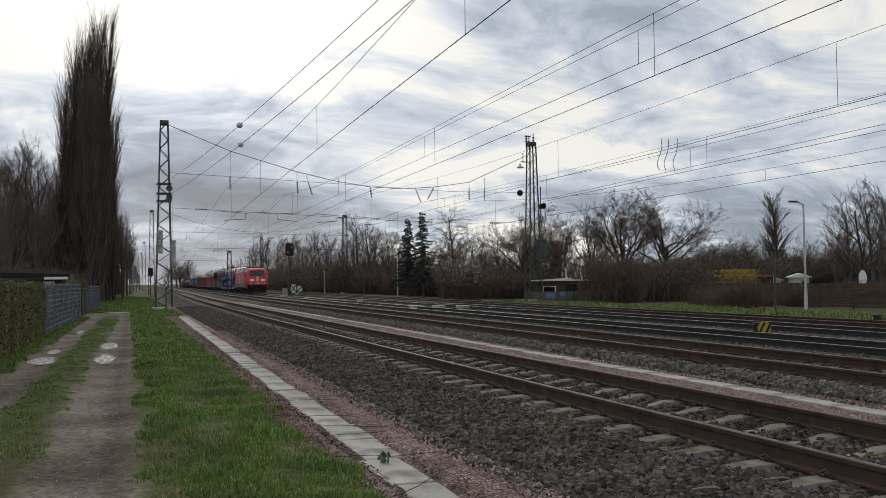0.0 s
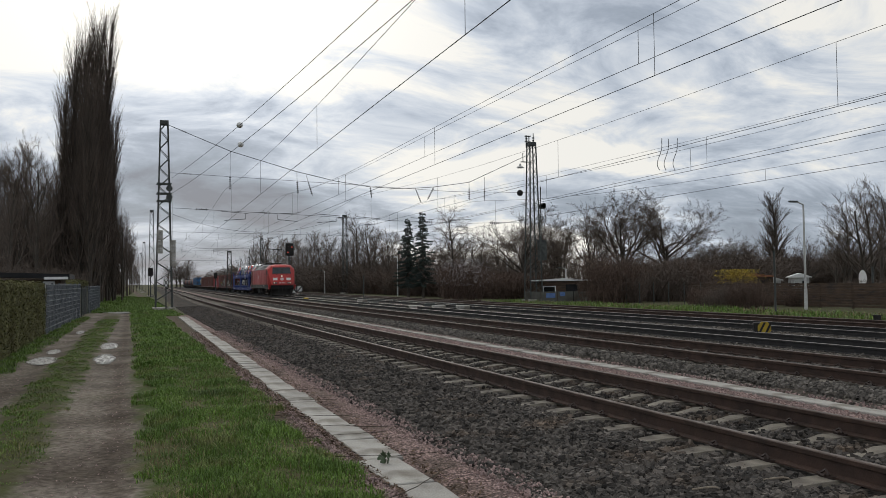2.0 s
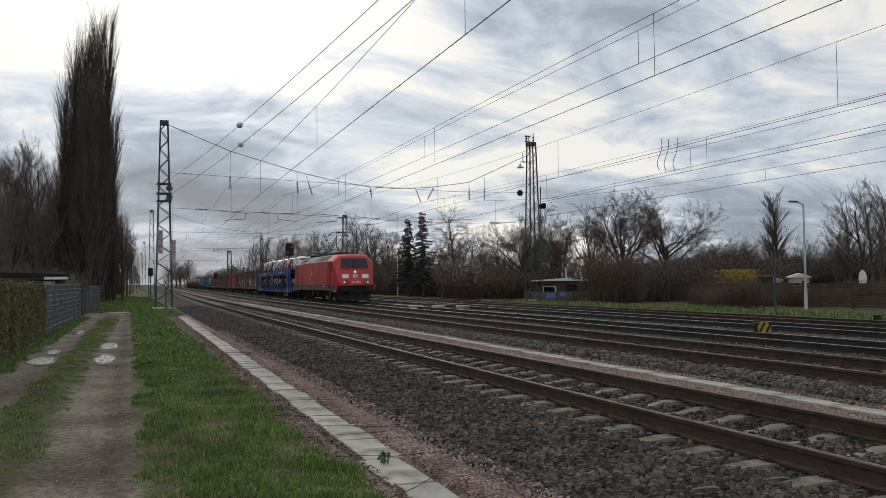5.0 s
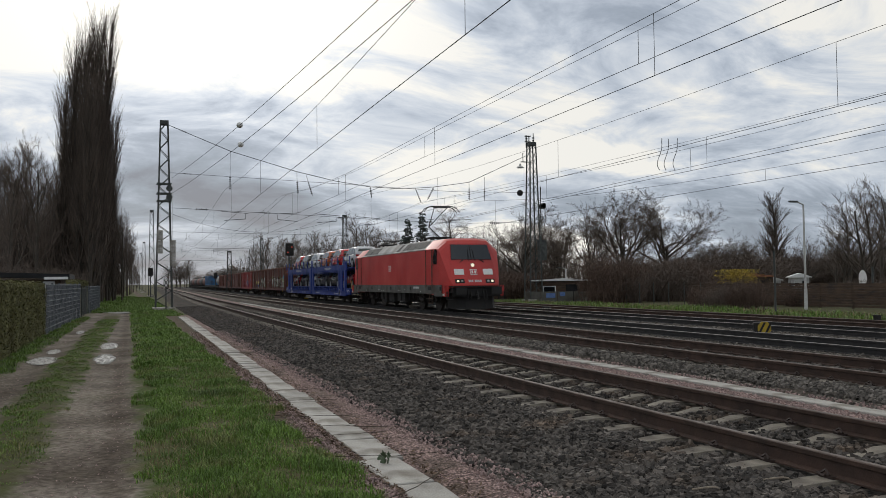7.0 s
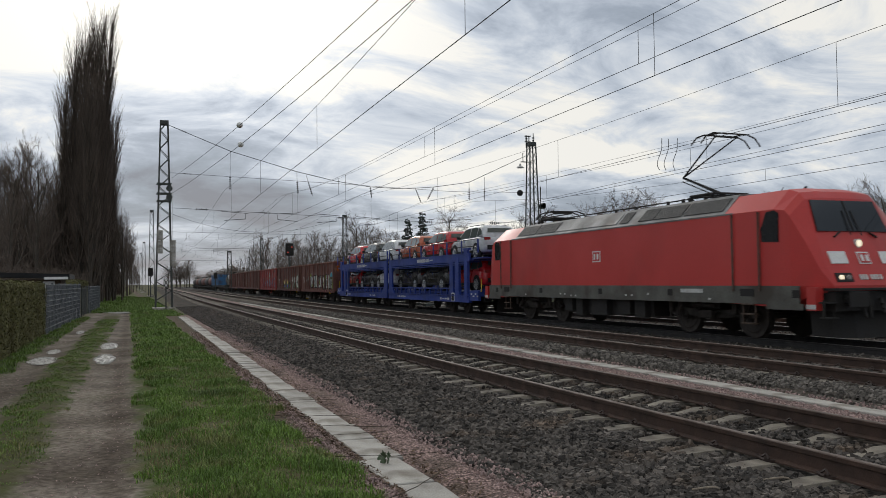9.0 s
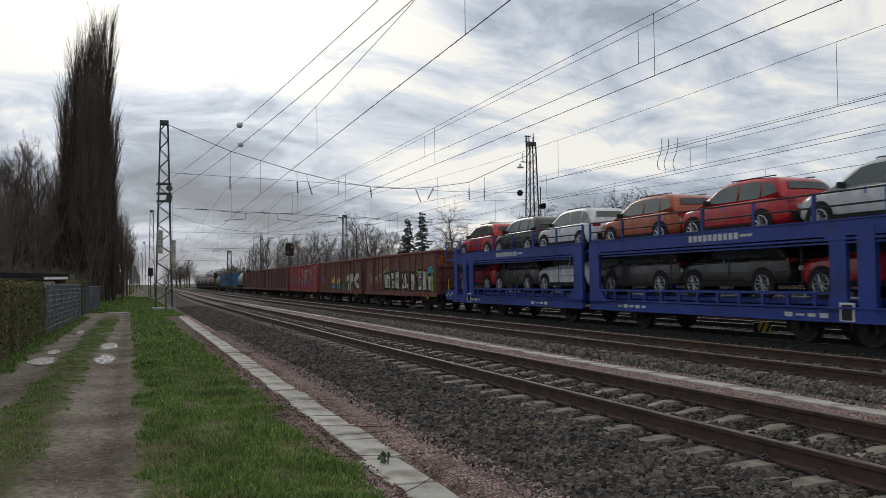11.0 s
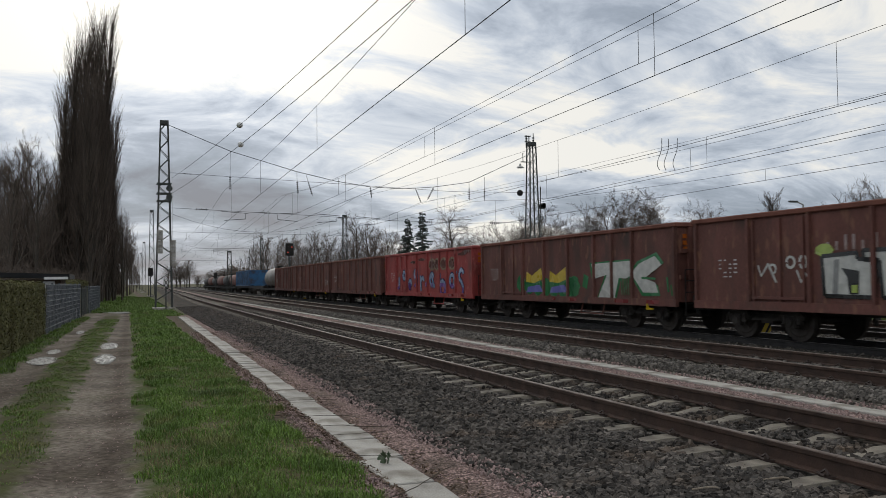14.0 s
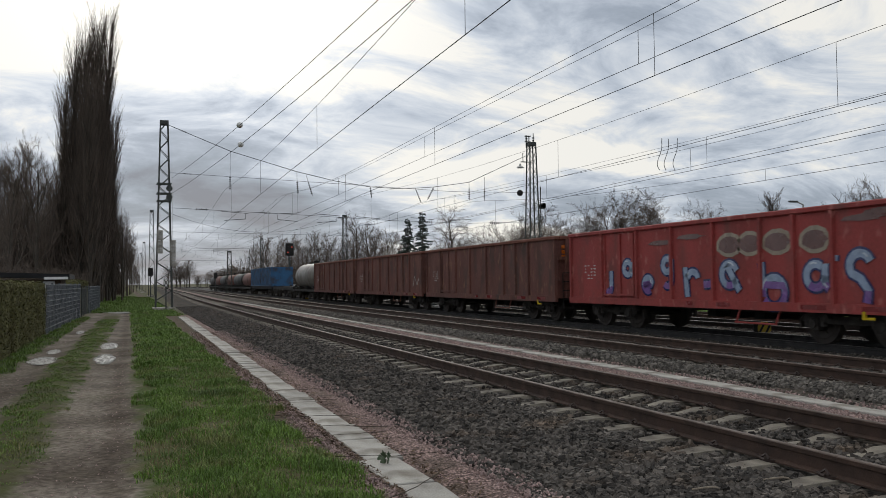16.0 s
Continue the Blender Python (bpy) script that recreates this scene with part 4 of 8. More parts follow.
def car_carrier():
    e, c = vehicle("car_carrier_wagon", "blue two-deck car transporter wagon loaded with new cars", "railway wagon", 17.9, 43.6)
    halves = [(18.9, 30.75), (31.2, 42.5)]
    for k, (a, b) in enumerate(halves):
        a, b = a - c, b - c
        bm = B()
        box(bm, 0, (a + b) / 2, 0.93, 2.5, b - a, 0.10)
        part("lower_deck", bm, "blue", e)
        bm = B()
        box(bm, 0, (a + b) / 2, 2.36, 2.6, b - a + 0.3, 0.07)
        for i in range(int((b - a) / 0.9)):
            box(bm, 0, a + 0.45 + 0.9 * i, 2.30, 2.6, 0.08, 0.08)
        part("upper_deck", bm, "blue", e)
        for s in (-1, 1):
            x = s * 1.42
            bm = B()
            box(bm, x, (a + b) / 2, 0.66, 0.1, b - a, 0.26)              # sill
            box(bm, x, (a + b) / 2, 0.83, 0.17, b - a, 0.04)
            box(bm, x, (a + b) / 2, 0.545, 0.17, b - a, 0.03)
            part("sill_beam", bm, "blue", e)
            bm = B()
            box(bm, x, (a + b) / 2, 2.47, 0.09, b - a, 0.34)             # cant rail
            box(bm, x, (a + b) / 2, 2.24, 0.13, b - a - 1.0, 0.05)
            box(bm, x, (a + b) / 2, 2.16, 0.06, b - a - 1.4, 0.04)
            box(bm, x, (a + b) / 2, 2.64, 0.14, b - a, 0.03)
            part("deck_beam", bm, "blue", e)
            inner, outer = (b, a) if k == 0 else (a, b)
            sg = 1 if k == 0 else -1
            for y0, w0, w1 in ((inner, 0.55, 1.05), (outer + sg * 1.9, 0.42, 0.55)):
                bm = B()
                dirn = -sg if y0 == inner else sg
                lo = [(y0, 0.7), (y0 + dirn * w1, 0.7), (y0 + dirn * w0, 1.2), (y0 + dirn * w0, 2.2), (y0 + dirn * (w0 + 0.2), 2.35), (y0, 2.4)]
                v0 = [bm.verts.new((x - 0.05, y, z)) for y, z in lo]
                v1 = [bm.verts.new((x + 0.05, y, z)) for y, z in lo]
                n = len(lo)
                for i in range(n):
                    bm.faces.new((v0[i], v0[(i + 1) % n], v1[(i + 1) % n], v1[i]))
                bm.faces.new(v0[::-1])
                bm.faces.new(v1)
                bmesh.ops.recalc_face_normals(bm, faces=bm.faces[:])
                part("post", bm, "blue", e)
            boxes("post", [(x, outer + sg * 0.36, 1.75, 0.12, 0.36, 2.1), (x, outer + sg * 0.3, 2.83, 0.14, 0.55, 0.09)], "blue", e)
            boxes("post", [(x, outer + sg * 1.4, 1.6, 0.12, 0.42, 1.8)], "blue", e)
            # safety wires in the openings
            ya, yb = sorted((inner - sg * 0.6, outer + sg * 2.0))
            bm = B()
            for i in range(4):
                box(bm, x - s * 0.03, ya + (yb - ya) * (i + 0.5) / 4, 1.64, 0.02, 0.025, 1.02)
            for z in (1.36, 1.60, 1.84):
                rod(bm, (x - s * 0.03, ya, z), (x - s * 0.03, yb, z), 0.006, seg=4)
            part("wire_screen", bm, "black", e, "thin black safety wires")
            bm = B()
            box(bm, x, (ya + yb) / 2, 1.13, 0.08, yb - ya, 0.06)
            for i in range(13):
                box(bm, x, ya + (yb - ya) * i / 12, 0.98, 0.07, 0.09, 0.28)
            part("lower_truss", bm, "blue", e)
            # hand rail along the upper deck
            yr0, yr1 = a - (0.9 if k == 0 else 0), b + (0.9 if k == 1 else 0)
            n = 7
            for i in range(n + 1):
                y = yr0 + (yr1 - yr0) * i / n
                boxes("railing_post", [(x, y, 2.93, 0.05, 0.06 if i % 2 else 0.09, 0.58)], "blue", e)
            bm = B()
            for z in (3.22, 2.93):
                rod(bm, (x, yr0, z), (x, yr1, z), 0.02)
            part("hand_rail", bm, "black", e)
            # markings on the sill and the deck beam
            boxes("stencil_mark", [(s * 1.473, a + 2.5 + 0.33 * q, 0.66, 0.005, 0.22, 0.10 - 0.03 * (q % 3)) for q in range(4)], "panel_grey", e)
            boxes("stencil_mark", [(s * 1.473, b - 1.7 - 0.3 * q, 0.68, 0.005, 0.2, 0.06 + 0.03 * (q % 2)) for q in range(5)], "panel_grey", e)
            boxes("owner_bars", [(s * 1.468, (a + b) / 2 + 0.9 - 0.19 * q, 2.47, 0.005, 0.13, 0.16) for q in range(10)] + [(s * 1.468, (a + b) / 2 - 1.15, 2.47, 0.005, 0.4, 0.06)], "panel_grey", e, "pale lettering bars")
            ym = outer + sg * 1.9
            boxes("hatch_plate", [(s * 1.475, ym, 0.74, 0.012, 0.36, 0.4)], "white", e)
            boxes("hatch_field", [(s * 1.483, ym, 0.74, 0.008, 0.28, 0.32)], "black", e)
        # axles: two single wheelsets a half
        for y in (a + 1.9, a + 3.7, b - 1.9) if k == 0 else (a + 1.9, b - 3.7, b - 1.9):
            wheelset(e, y, 0.42)
            for s in (-1, 1):
                bm = B()
                box(bm, s * 1.0, y, 0.42, 0.2, 0.24, 0.24)
                for q in (-0.3, 0.3):
                    rod(bm, (s * 1.0, y + q, 0.3), (s * 1.0, y + q, 0.62), 0.06, seg=8)
                box(bm, s * 1.0, y, 0.56, 0.12, 1.0, 0.06)
                part("axle_box", bm, "bogie", e)
    # end platforms
    for y, sg in ((18.9 - c, -1), (42.5 - c, 1)):
        bm = B()
        box(bm, 0, y + sg * 0.45, 0.98, 2.7, 0.9, 0.14)
        box(bm, 0, y + sg * 0.85, 0.95, 2.6, 0.1, 0.3)
        part("end_platform", bm, "blue", e)
        for s in (-1, 1):
            bm = B()
            box(bm, s * 1.38, y + sg * 0.45, 0.83, 0.12, 0.95, 0.42)
            part("platform_side", bm, "blue", e)
            boxes("stencil_mark", [(s * 1.444, y + sg * (0.2 + 0.22 * q), 0.9 - 0.09 * (q % 2), 0.005, 0.16, 0.06) for q in range(4)], "panel_grey", e)
            bm = B()
            rod(bm, (s * 1.3, y + sg * 0.95, 1.0), (s * 1.3, y + sg * 0.95, 1.55), 0.02)
            part("yellow_handle", bm, paint("signal_yellow", (0.6, 0.42, 0.02)), e)
        bm = B()
        box(bm, 0, y + sg * 0.6, 2.42, 2.7, 1.3, 0.06)
        part("deck_flap", bm, "blue", e)
        buffers(e, y + sg * 0.9, sg)
    # two-deck load; each car rests on its deck
    top = ["silver", "red", "copper", "white", "black", "red"]
    low = ["red", "black", "dark_grey", "white", "dark_grey", "red"]
    names = dict(red="red", black="black", white="white", copper="copper orange", dark_grey="dark grey", silver="silver white")
    for i in range(6):
        y = (20.75, 25.1, 29.15, 33.6, 37.5, 41.3)[i] - c
        for col, z, deck in ((top[i], 2.395, "upper"), (low[i], 0.98, "lower")):
            car = new_car(col, CAR_RGB[col], (0, y - (0.3 if deck == "lower" and i == 0 else 0), z), "new %s compact SUV on the %s deck of the carrier" % (names[col], deck))
            CARS.append((car, 18.0 + y + c - 18.0, z))


CARS = []


def flat_shapes(bm, x, polys, depth=0.006):
    """Thin painted shapes on a wagon's side: polygons in (y, z)."""
    for poly in polys:
        v = [bm.verts.new((x, y, z)) for y, z in poly]
        w = [bm.verts.new((x - depth, y, z)) for y, z in poly]
        n = len(poly)
        for i in range(n):
            bm.faces.new((v[i], v[(i + 1) % n], w[(i + 1) % n], w[i]))
        bm.faces.new(v)
    bmesh.ops.recalc_face_normals(bm, faces=bm.faces[:])


def grown(poly, d):
    cy, cz = sum(q[0] for q in poly) / len(poly), sum(q[1] for q in poly) / len(poly)
    out = []
    for y, z in poly:
        r = max(1e-3, math.hypot(y - cy, z - cz))
        out.append((cy + (y - cy) * (r + d) / r, cz + (z - cz) * (r + d) / r))
    return out


def stroke(pts, w):
    """A bent band of width w along points."""
    left, right = [], []
    for i, (y, z) in enumerate(pts):
        a, b = pts[max(0, i - 1)], pts[min(len(pts) - 1, i + 1)]
        d = math.hypot(b[0] - a[0], b[1] - a[1]) or 1
        ny, nz = -(b[1] - a[1]) / d * w / 2, (b[0] - a[0]) / d * w / 2
        left.append((y + ny, z + nz))
        right.append((y - ny, z - nz))
    return [[left[i], left[i + 1], right[i + 1], right[i]] for i in range(len(pts) - 1)]


def open_wagon(i, y0, y1, mt, label):
    e, c = vehicle("open_wagon", label, "railway wagon", y0, y1, "open wagons of the train")
    a, b = y0 - c, y1 - c
    z0, z1 = 0.83, 2.86
    w = 1.36
    for s in (-1, 1):
        boxes("side_wall", [(s * (w - 0.03), 0, (z0 + z1) / 2, 0.06, b - a, z1 - z0)], mt, e)
    for y in (a + 0.03, b - 0.03):
        boxes("end_wall", [(0, y, (z0 + z1) / 2, 2 * w - 0.13, 0.06, z1 - z0)], mt, e)
    bm = B()
    box(bm, 0, 0, z0 + 0.05, 2 * w - 0.13, b - a - 0.13, 0.08)
    part("floor", bm, "rust_dark", e)
    bm = B()
    for s in (-1, 1):
        box(bm, s * (w - 0.01), 0, z1 + 0.05, 0.17, b - a + 0.12, 0.12)
    for y in (a, b):
        box(bm, 0, y, z1 + 0.05, 2 * w - 0.15, 0.14, 0.12)
    bevel(bm, 0.02)
    part("top_rim", bm, "rust" if mt == "brown" else mt, e, "worn top rim")
    L_ = b - a
    ribs = [0.006, 0.16, 0.243, 0.322, 0.45, 0.58, 0.705, 0.848, 0.994]
    for s in (-1, 1):
        for k, f in enumerate(ribs):
            bm = B()
            y = a + f * L_
            hgt = z1 - z0
            prism(bm, [(s * w, -0.055), (s * (w + 0.075), -0.04), (s * (w + 0.075), 0.04), (s * w, 0.055)], 0, hgt)
            bmesh.ops.transform(bm, matrix=Matrix.Translation((0, y, z0)) @ Matrix(((1, 0, 0, 0), (0, 0, 1, 0), (0, 1, 0, 0), (0, 0, 0, 1))), verts=bm.verts[:])
            bmesh.ops.recalc_face_normals(bm, faces=bm.faces[:])
            part("rib", bm, mt, e)
        # double doors between two ribs
        d0 = boxes("door", [(s * (w - 0.012), a + 0.777 * L_, 1.80, 0.03, 0.128 * L_, 1.85)], mt, e, "side door")
        bm = B()
        for q, wd in ((0.718, 0.05), (0.773, 0.1), (0.836, 0.05)):
            box(bm, s * (w + 0.02), a + q * L_, 1.82, 0.05, wd, 1.95)
        box(bm, s * (w + 0.05), a + 0.777 * L_, 1.0, 0.05, 0.125 * L_, 0.06)
        part("door_bar", bm, mt, d0)
        bm = B()
        box(bm, s * (w + 0.02), 0, z0 - 0.02, 0.1, L_, 0.2)
        part("sill", bm, mt, e)
        boxes("sill_label", [(s * (w + 0.074), a + q * L_, z0 - 0.01, 0.006, wd, 0.1) for q, wd in ((0.2, 0.7), (0.42, 0.5), (0.52, 0.25), (0.08, 0.6))], paint("faded_red", (0.2, 0.03, 0.03)), e)
        boxes("stencil_mark", [(s * (w + 0.004), a + (0.885 + 0.014 * (q % 4)) * L_, 1.5 + 0.10 * (q // 4), 0.006, 0.05 + 0.10 * ((q * 7) % 5) / 5, 0.035) for q in range(20) if (q * 5) % 7 > 1], "panel_grey", e, "small pale stencil bars")
        bm = B()
        for q in (0.28, 0.38):
            rod(bm, (s * (w - 0.02), a + q * L_, z0 - 0.1), (s * (w - 0.02), a + (q + 0.012) * L_, 0.4), 0.025)
        rod(bm, (s * (w - 0.02), a + 0.29 * L_, 0.4), (s * (w - 0.02), a + 0.395 * L_, 0.4), 0.025)
        part("step_bar", bm, mt, e)
        bm = B()
        box(bm, s * (w + 0.06), a + 0.1 * L_, z0 - 0.12, 0.03, 0.08, 0.22)
        box(bm, s * (w + 0.06), a + 0.09 * L_, z0 - 0.2, 0.03, 0.22, 0.05)
        part("tow_hook", bm, paint("signal_yellow", (0.6, 0.42, 0.02)), e)
    # ends: stiffeners, signs and ladder
    for y, sg in ((a, -1), (b, 1)):
        for z in (1.5, 2.2):
            boxes("end_stiffener", [(0, y + sg * 0.04, z, 2 * w - 0.1, 0.08, 0.12)], mt, e)
        for x in (-1.0, -0.35, 0.35, 1.0):
            boxes("end_stiffener", [(x, y + sg * 0.05, 1.85, 0.1, 0.1, 2.0)], mt, e)
        boxes("warning_mark", [(-1.12, y + sg * 0.03, z, 0.13, 0.01, 0.12) for z in (2.6, 2.42, 2.26)], paint("warning_orange", (0.5, 0.13, 0.02)), e)
        bm = B()
        for q in (-1.2, -0.85):
            rod(bm, (q, y + sg * 0.12, 0.5), (q, y + sg * 0.12, 1.7), 0.015)
        for z in (0.5, 0.8, 1.1, 1.4, 1.7):
            rod(bm, (-1.2, y + sg * 0.12, z), (-0.85, y + sg * 0.12, z), 0.013)
        part("ladder", bm, "black", e)
        buffers(e, y + sg * 0.02, sg, 0.92)
    bm = B()
    box(bm, 0, 0, 0.72, 1.1, L_, 0.22)
    for q in (-0.9, 0, 0.9):
        box(bm, 0.2, q, 0.55, 0.8, 0.35, 0.25)
    rod(bm, (0.7, -1.5, 0.55), (0.7, 1.5, 0.55), 0.16, seg=10)
    part("under_frame", bm, "black", e)
    for q in (a + 2.05, b - 2.05):
        bogie(e, q, 1.75, 0.45, 0.5)
    return e, a, L_, w


def graffiti(e, layers, x):
    for k, (name, rgb, polys, lab) in enumerate(layers):
        bm = B()
        flat_shapes(bm, x - 0.004 * k - 0.009, polys, -0.003)
        part(name, bm, paint(name + "_%d_%d_%d" % tuple(int(99 * q) for q in rgb), rgb), e, lab)


def blob(cy, cz, ry, rz, n=14, a0=0, wob=0.0):
    return [(cy + ry * math.cos(a0 + 2 * math.pi * k / n) * (1 + wob * math.sin(3 * k)), cz + rz * math.sin(a0 + 2 * math.pi * k / n)) for k in range(n)]


def arc(cy, cz, ry, rz, a0, a1, n=12):
    return [(cy + ry * math.cos(radians(a0 + (a1 - a0) * k / n)), cz + rz * math.sin(radians(a0 + (a1 - a0) * k / n))) for k in range(n + 1)]


WHITE, CHROME = (0.52, 0.52, 0.48), (0.45, 0.52, 0.62)


def wagons():
    starts = [(44.85, 57.85), (58.6, 71.6), (72.5, 85.45), (86.4, 99.65), (100.25, 113.45), (114.0, 127.0)]
    labels = ["rusty brown open wagon with white block graffiti", "rusty brown open wagon with yellow and green-edged white graffiti", "faded red open wagon with blue and white rounded graffiti",
              "dark rusty brown open goods wagon", "brown open goods wagon with a small tag", "dark brown open goods wagon"]
    for i, (a, b) in enumerate(starts):
        e, y0, L_, w = open_wagon(i, a, b, "wred" if i == 2 else "brown", labels[i])
        x = -w
        Y = lambda f: y0 + f * L_
        if i == 0:      # block shapes in a row, outlined, with a turquoise cap
            forms = [[(0.68, 1.9), (0.61, 1.95), (0.61, 1.82), (0.575, 1.8), (0.578, 1.05), (0.676, 1.07)],
                     [(0.6, 1.99), (0.533, 1.99), (0.529, 1.06), (0.566, 1.05), (0.57, 1.78), (0.598, 1.8)],
                     [(0.522, 2.05), (0.45, 2.03), (0.453, 1.37), (0.438, 1.25), (0.44, 1.04), (0.529, 1.05)],
                     [(0.426, 1.97), (0.4, 1.89), (0.416, 1.4), (0.384, 1.23), (0.396, 1.87), (0.365, 2.0), (0.347, 1.4), (0.331, 1.34), (0.334, 1.06), (0.425, 1.06)],
                     [(0.343, 1.99), (0.319, 2.09), (0.315, 1.06), (0.331, 1.06), (0.332, 1.37)],
                     [(0.307, 2.01), (0.235, 1.68), (0.23, 0.95), (0.303, 0.97), (0.304, 1.48)],
                     [(0.21, 2.04), (0.125, 2.0), (0.11, 1.0), (0.212, 0.98)],
                     [(0.098, 1.75), (0.062, 1.78), (0.066, 1.0), (0.096, 1.0)]]
            gaps = [[(0.641, 1.65), (0.608, 1.58), (0.609, 1.11), (0.627, 1.11), (0.63, 1.45)], [(0.555, 1.62), (0.536, 1.62), (0.536, 1.48), (0.553, 1.48)], [(0.555, 1.32), (0.534, 1.32), (0.534, 1.18), (0.553, 1.18)],
                    [(0.496, 1.69), (0.48, 1.69), (0.483, 1.31), (0.492, 1.38)], [(0.3, 1.53), (0.278, 1.39), (0.265, 1.1), (0.278, 1.1), (0.289, 1.32)], [(0.196, 1.62), (0.165, 1.61), (0.167, 1.21), (0.198, 1.21)]]
            on = lambda polys: [[(Y(q), z) for q, z in poly] for poly in polys]
            body, holes = on(forms), on(gaps)
            edge = []
            for poly in body:
                for k in range(len(poly)):
                    edge += stroke([poly[k], poly[(k + 1) % len(poly)]], 0.085)
            dash = [stroke([(Y(q), 1.06), (Y(q - 0.006), 1.06)], 0.03)[0] for q in (0.66, 0.645, 0.5, 0.485, 0.47, 0.455, 0.41, 0.395, 0.38, 0.365, 0.35, 0.29, 0.275, 0.26)]
            grey = [[(Y(0.655), 1.82), (Y(0.645), 1.83), (Y(0.65), 1.1), (Y(0.66), 1.1)], [(Y(0.515), 1.98), (Y(0.505), 1.98), (Y(0.51), 1.12), (Y(0.518), 1.12)], [(Y(0.36), 1.8), (Y(0.352), 1.6), (Y(0.356), 1.12), (Y(0.37), 1.12)], [(Y(0.25), 1.7), (Y(0.24), 1.66), (Y(0.236), 1.02), (Y(0.245), 1.02)]]
            patch = [blob(Y(0.675), 2.03, 0.24, 0.14, wob=0.1), [(Y(0.29), 2.02), (Y(0.213), 2.04), (Y(0.213), 1.78), (Y(0.235), 1.74)], [(Y(0.353), 1.98), (Y(0.346), 1.98), (Y(0.345), 1.7), (Y(0.351), 1.75)],
                     [(Y(0.398), 1.6), (Y(0.386), 1.5), (Y(0.39), 1.32), (Y(0.402), 1.4)], [(Y(0.185), 1.5), (Y(0.17), 1.5), (Y(0.172), 1.28), (Y(0.187), 1.28)], [(Y(0.622), 1.3), (Y(0.611), 1.3), (Y(0.611), 1.14), (Y(0.622), 1.14)], [(Y(0.292), 1.45), (Y(0.28), 1.36), (Y(0.271), 1.16), (Y(0.28), 1.18)]]
            lines = [stroke([(Y(0.285 - 0.006 * k), 1.98 - 0.03 * k), (Y(0.225), 1.98 - 0.03 * k)], 0.02)[0] for k in range(6)]
            rows = [stroke([(Y(0.197), 1.87 - 0.11 * k), (Y(0.163 + 0.006 * k), 1.87 - 0.11 * k)], 0.045)[0] for k in range(2)]
            letter_bars = [stroke([(Y(q), 2.02), (Y(q), h)], 0.07)[0] for q, h in ((0.668, 2.2), (0.65, 2.2), (0.632, 2.33), (0.617, 2.33), (0.6, 2.2), (0.575, 2.33), (0.54, 2.2), (0.523, 2.2), (0.505, 2.2), (0.487, 2.2))]
            tag = stroke([(Y(0.825), 1.75), (Y(0.818), 1.5), (Y(0.80), 1.78)], 0.06) + stroke([(Y(0.80), 1.78), (Y(0.782), 1.35)], 0.06) + stroke(arc(Y(0.79), 1.66, 0.1, 0.1, 0, 300), 0.05) + stroke(arc(Y(0.748), 1.8, 0.12, 0.12, 0, 340), 0.06) + stroke(arc(Y(0.72), 1.8, 0.1, 0.13, 0, 340), 0.06) + stroke([(Y(0.735), 1.62), (Y(0.725), 1.35), (Y(0.715), 1.55), (Y(0.705), 1.3)], 0.05)
            graffiti(e, [("spray_old", (0.3, 0.22, 0.2), letter_bars, "faded pale lettering"), ("spray_green", (0.36, 0.46, 0.1), patch[:3], ""), ("spray_white", WHITE, body + tag, "white block graffiti with black outlines"), ("spray_grey", (0.24, 0.24, 0.23), grey, ""), ("spray_black", (0.02, 0.02, 0.02), edge + holes + dash + lines + rows, ""), ("spray_lime", (0.36, 0.46, 0.1), patch[3:] + [[(Y(0.056), 1.85), (Y(0.045), 1.8), (Y(0.04), 1.0), (Y(0.058), 1.0)], [(Y(0.118), 1.9), (Y(0.104), 1.9), (Y(0.102), 1.5), (Y(0.112), 1.6)]], ""), ("spray_turquoise", (0.05, 0.33, 0.42), [arc(Y(0.068), 1.93, 0.36, 0.27, 0, 180) + [(Y(0.068) - 0.36, 1.88), (Y(0.068) + 0.5, 1.84), (Y(0.068) + 0.5, 1.9)]], "turquoise cap shape")], x)
        if i == 1:
            green, yellow, violet, white = [], [], [], []
            for q in (0.72, 0.67, 0.62, 0.575, 0.53, 0.48, 0.44, 0.42):
                green.append(blob(Y(q), 1.32 + 0.12 * math.sin(9 * q), 0.36, 0.34, wob=0.16))
            for q in (0.638, 0.50):
                yellow.append([(Y(q + 0.05), 1.4), (Y(q + 0.047), 1.78), (Y(q + 0.015), 1.62), (Y(q - 0.04), 1.9), (Y(q - 0.05), 1.5), (Y(q), 1.36)])
                violet.append([(Y(q + 0.05), 1.02), (Y(q + 0.04), 1.22), (Y(q - 0.03), 1.3), (Y(q - 0.05), 1.05)])
            letters = [[(Y(0.335), 1.95), (Y(0.165), 2.0), (Y(0.17), 1.55), (Y(0.185), 1.48), (Y(0.215), 1.5), (Y(0.235), 0.85), (Y(0.31), 0.82), (Y(0.265), 1.6), (Y(0.325), 1.48)],
                       [(Y(0.165), 1.62), (Y(0.135), 1.9), (Y(0.075), 2.1), (Y(0.052), 1.85), (Y(0.09), 1.62), (Y(0.115), 1.48), (Y(0.075), 1.36), (Y(0.065), 1.08), (Y(0.12), 1.08)]]
            green += [grown(p_, 0.12) for p_ in letters]
            green += stroke([(Y(0.03), 1.1), (Y(0.035), 1.5)], 0.07) + stroke([(Y(0.018), 1.0), (Y(0.022), 1.3)], 0.06) + stroke([(Y(0.37), 1.2), (Y(0.36), 1.6)], 0.3)
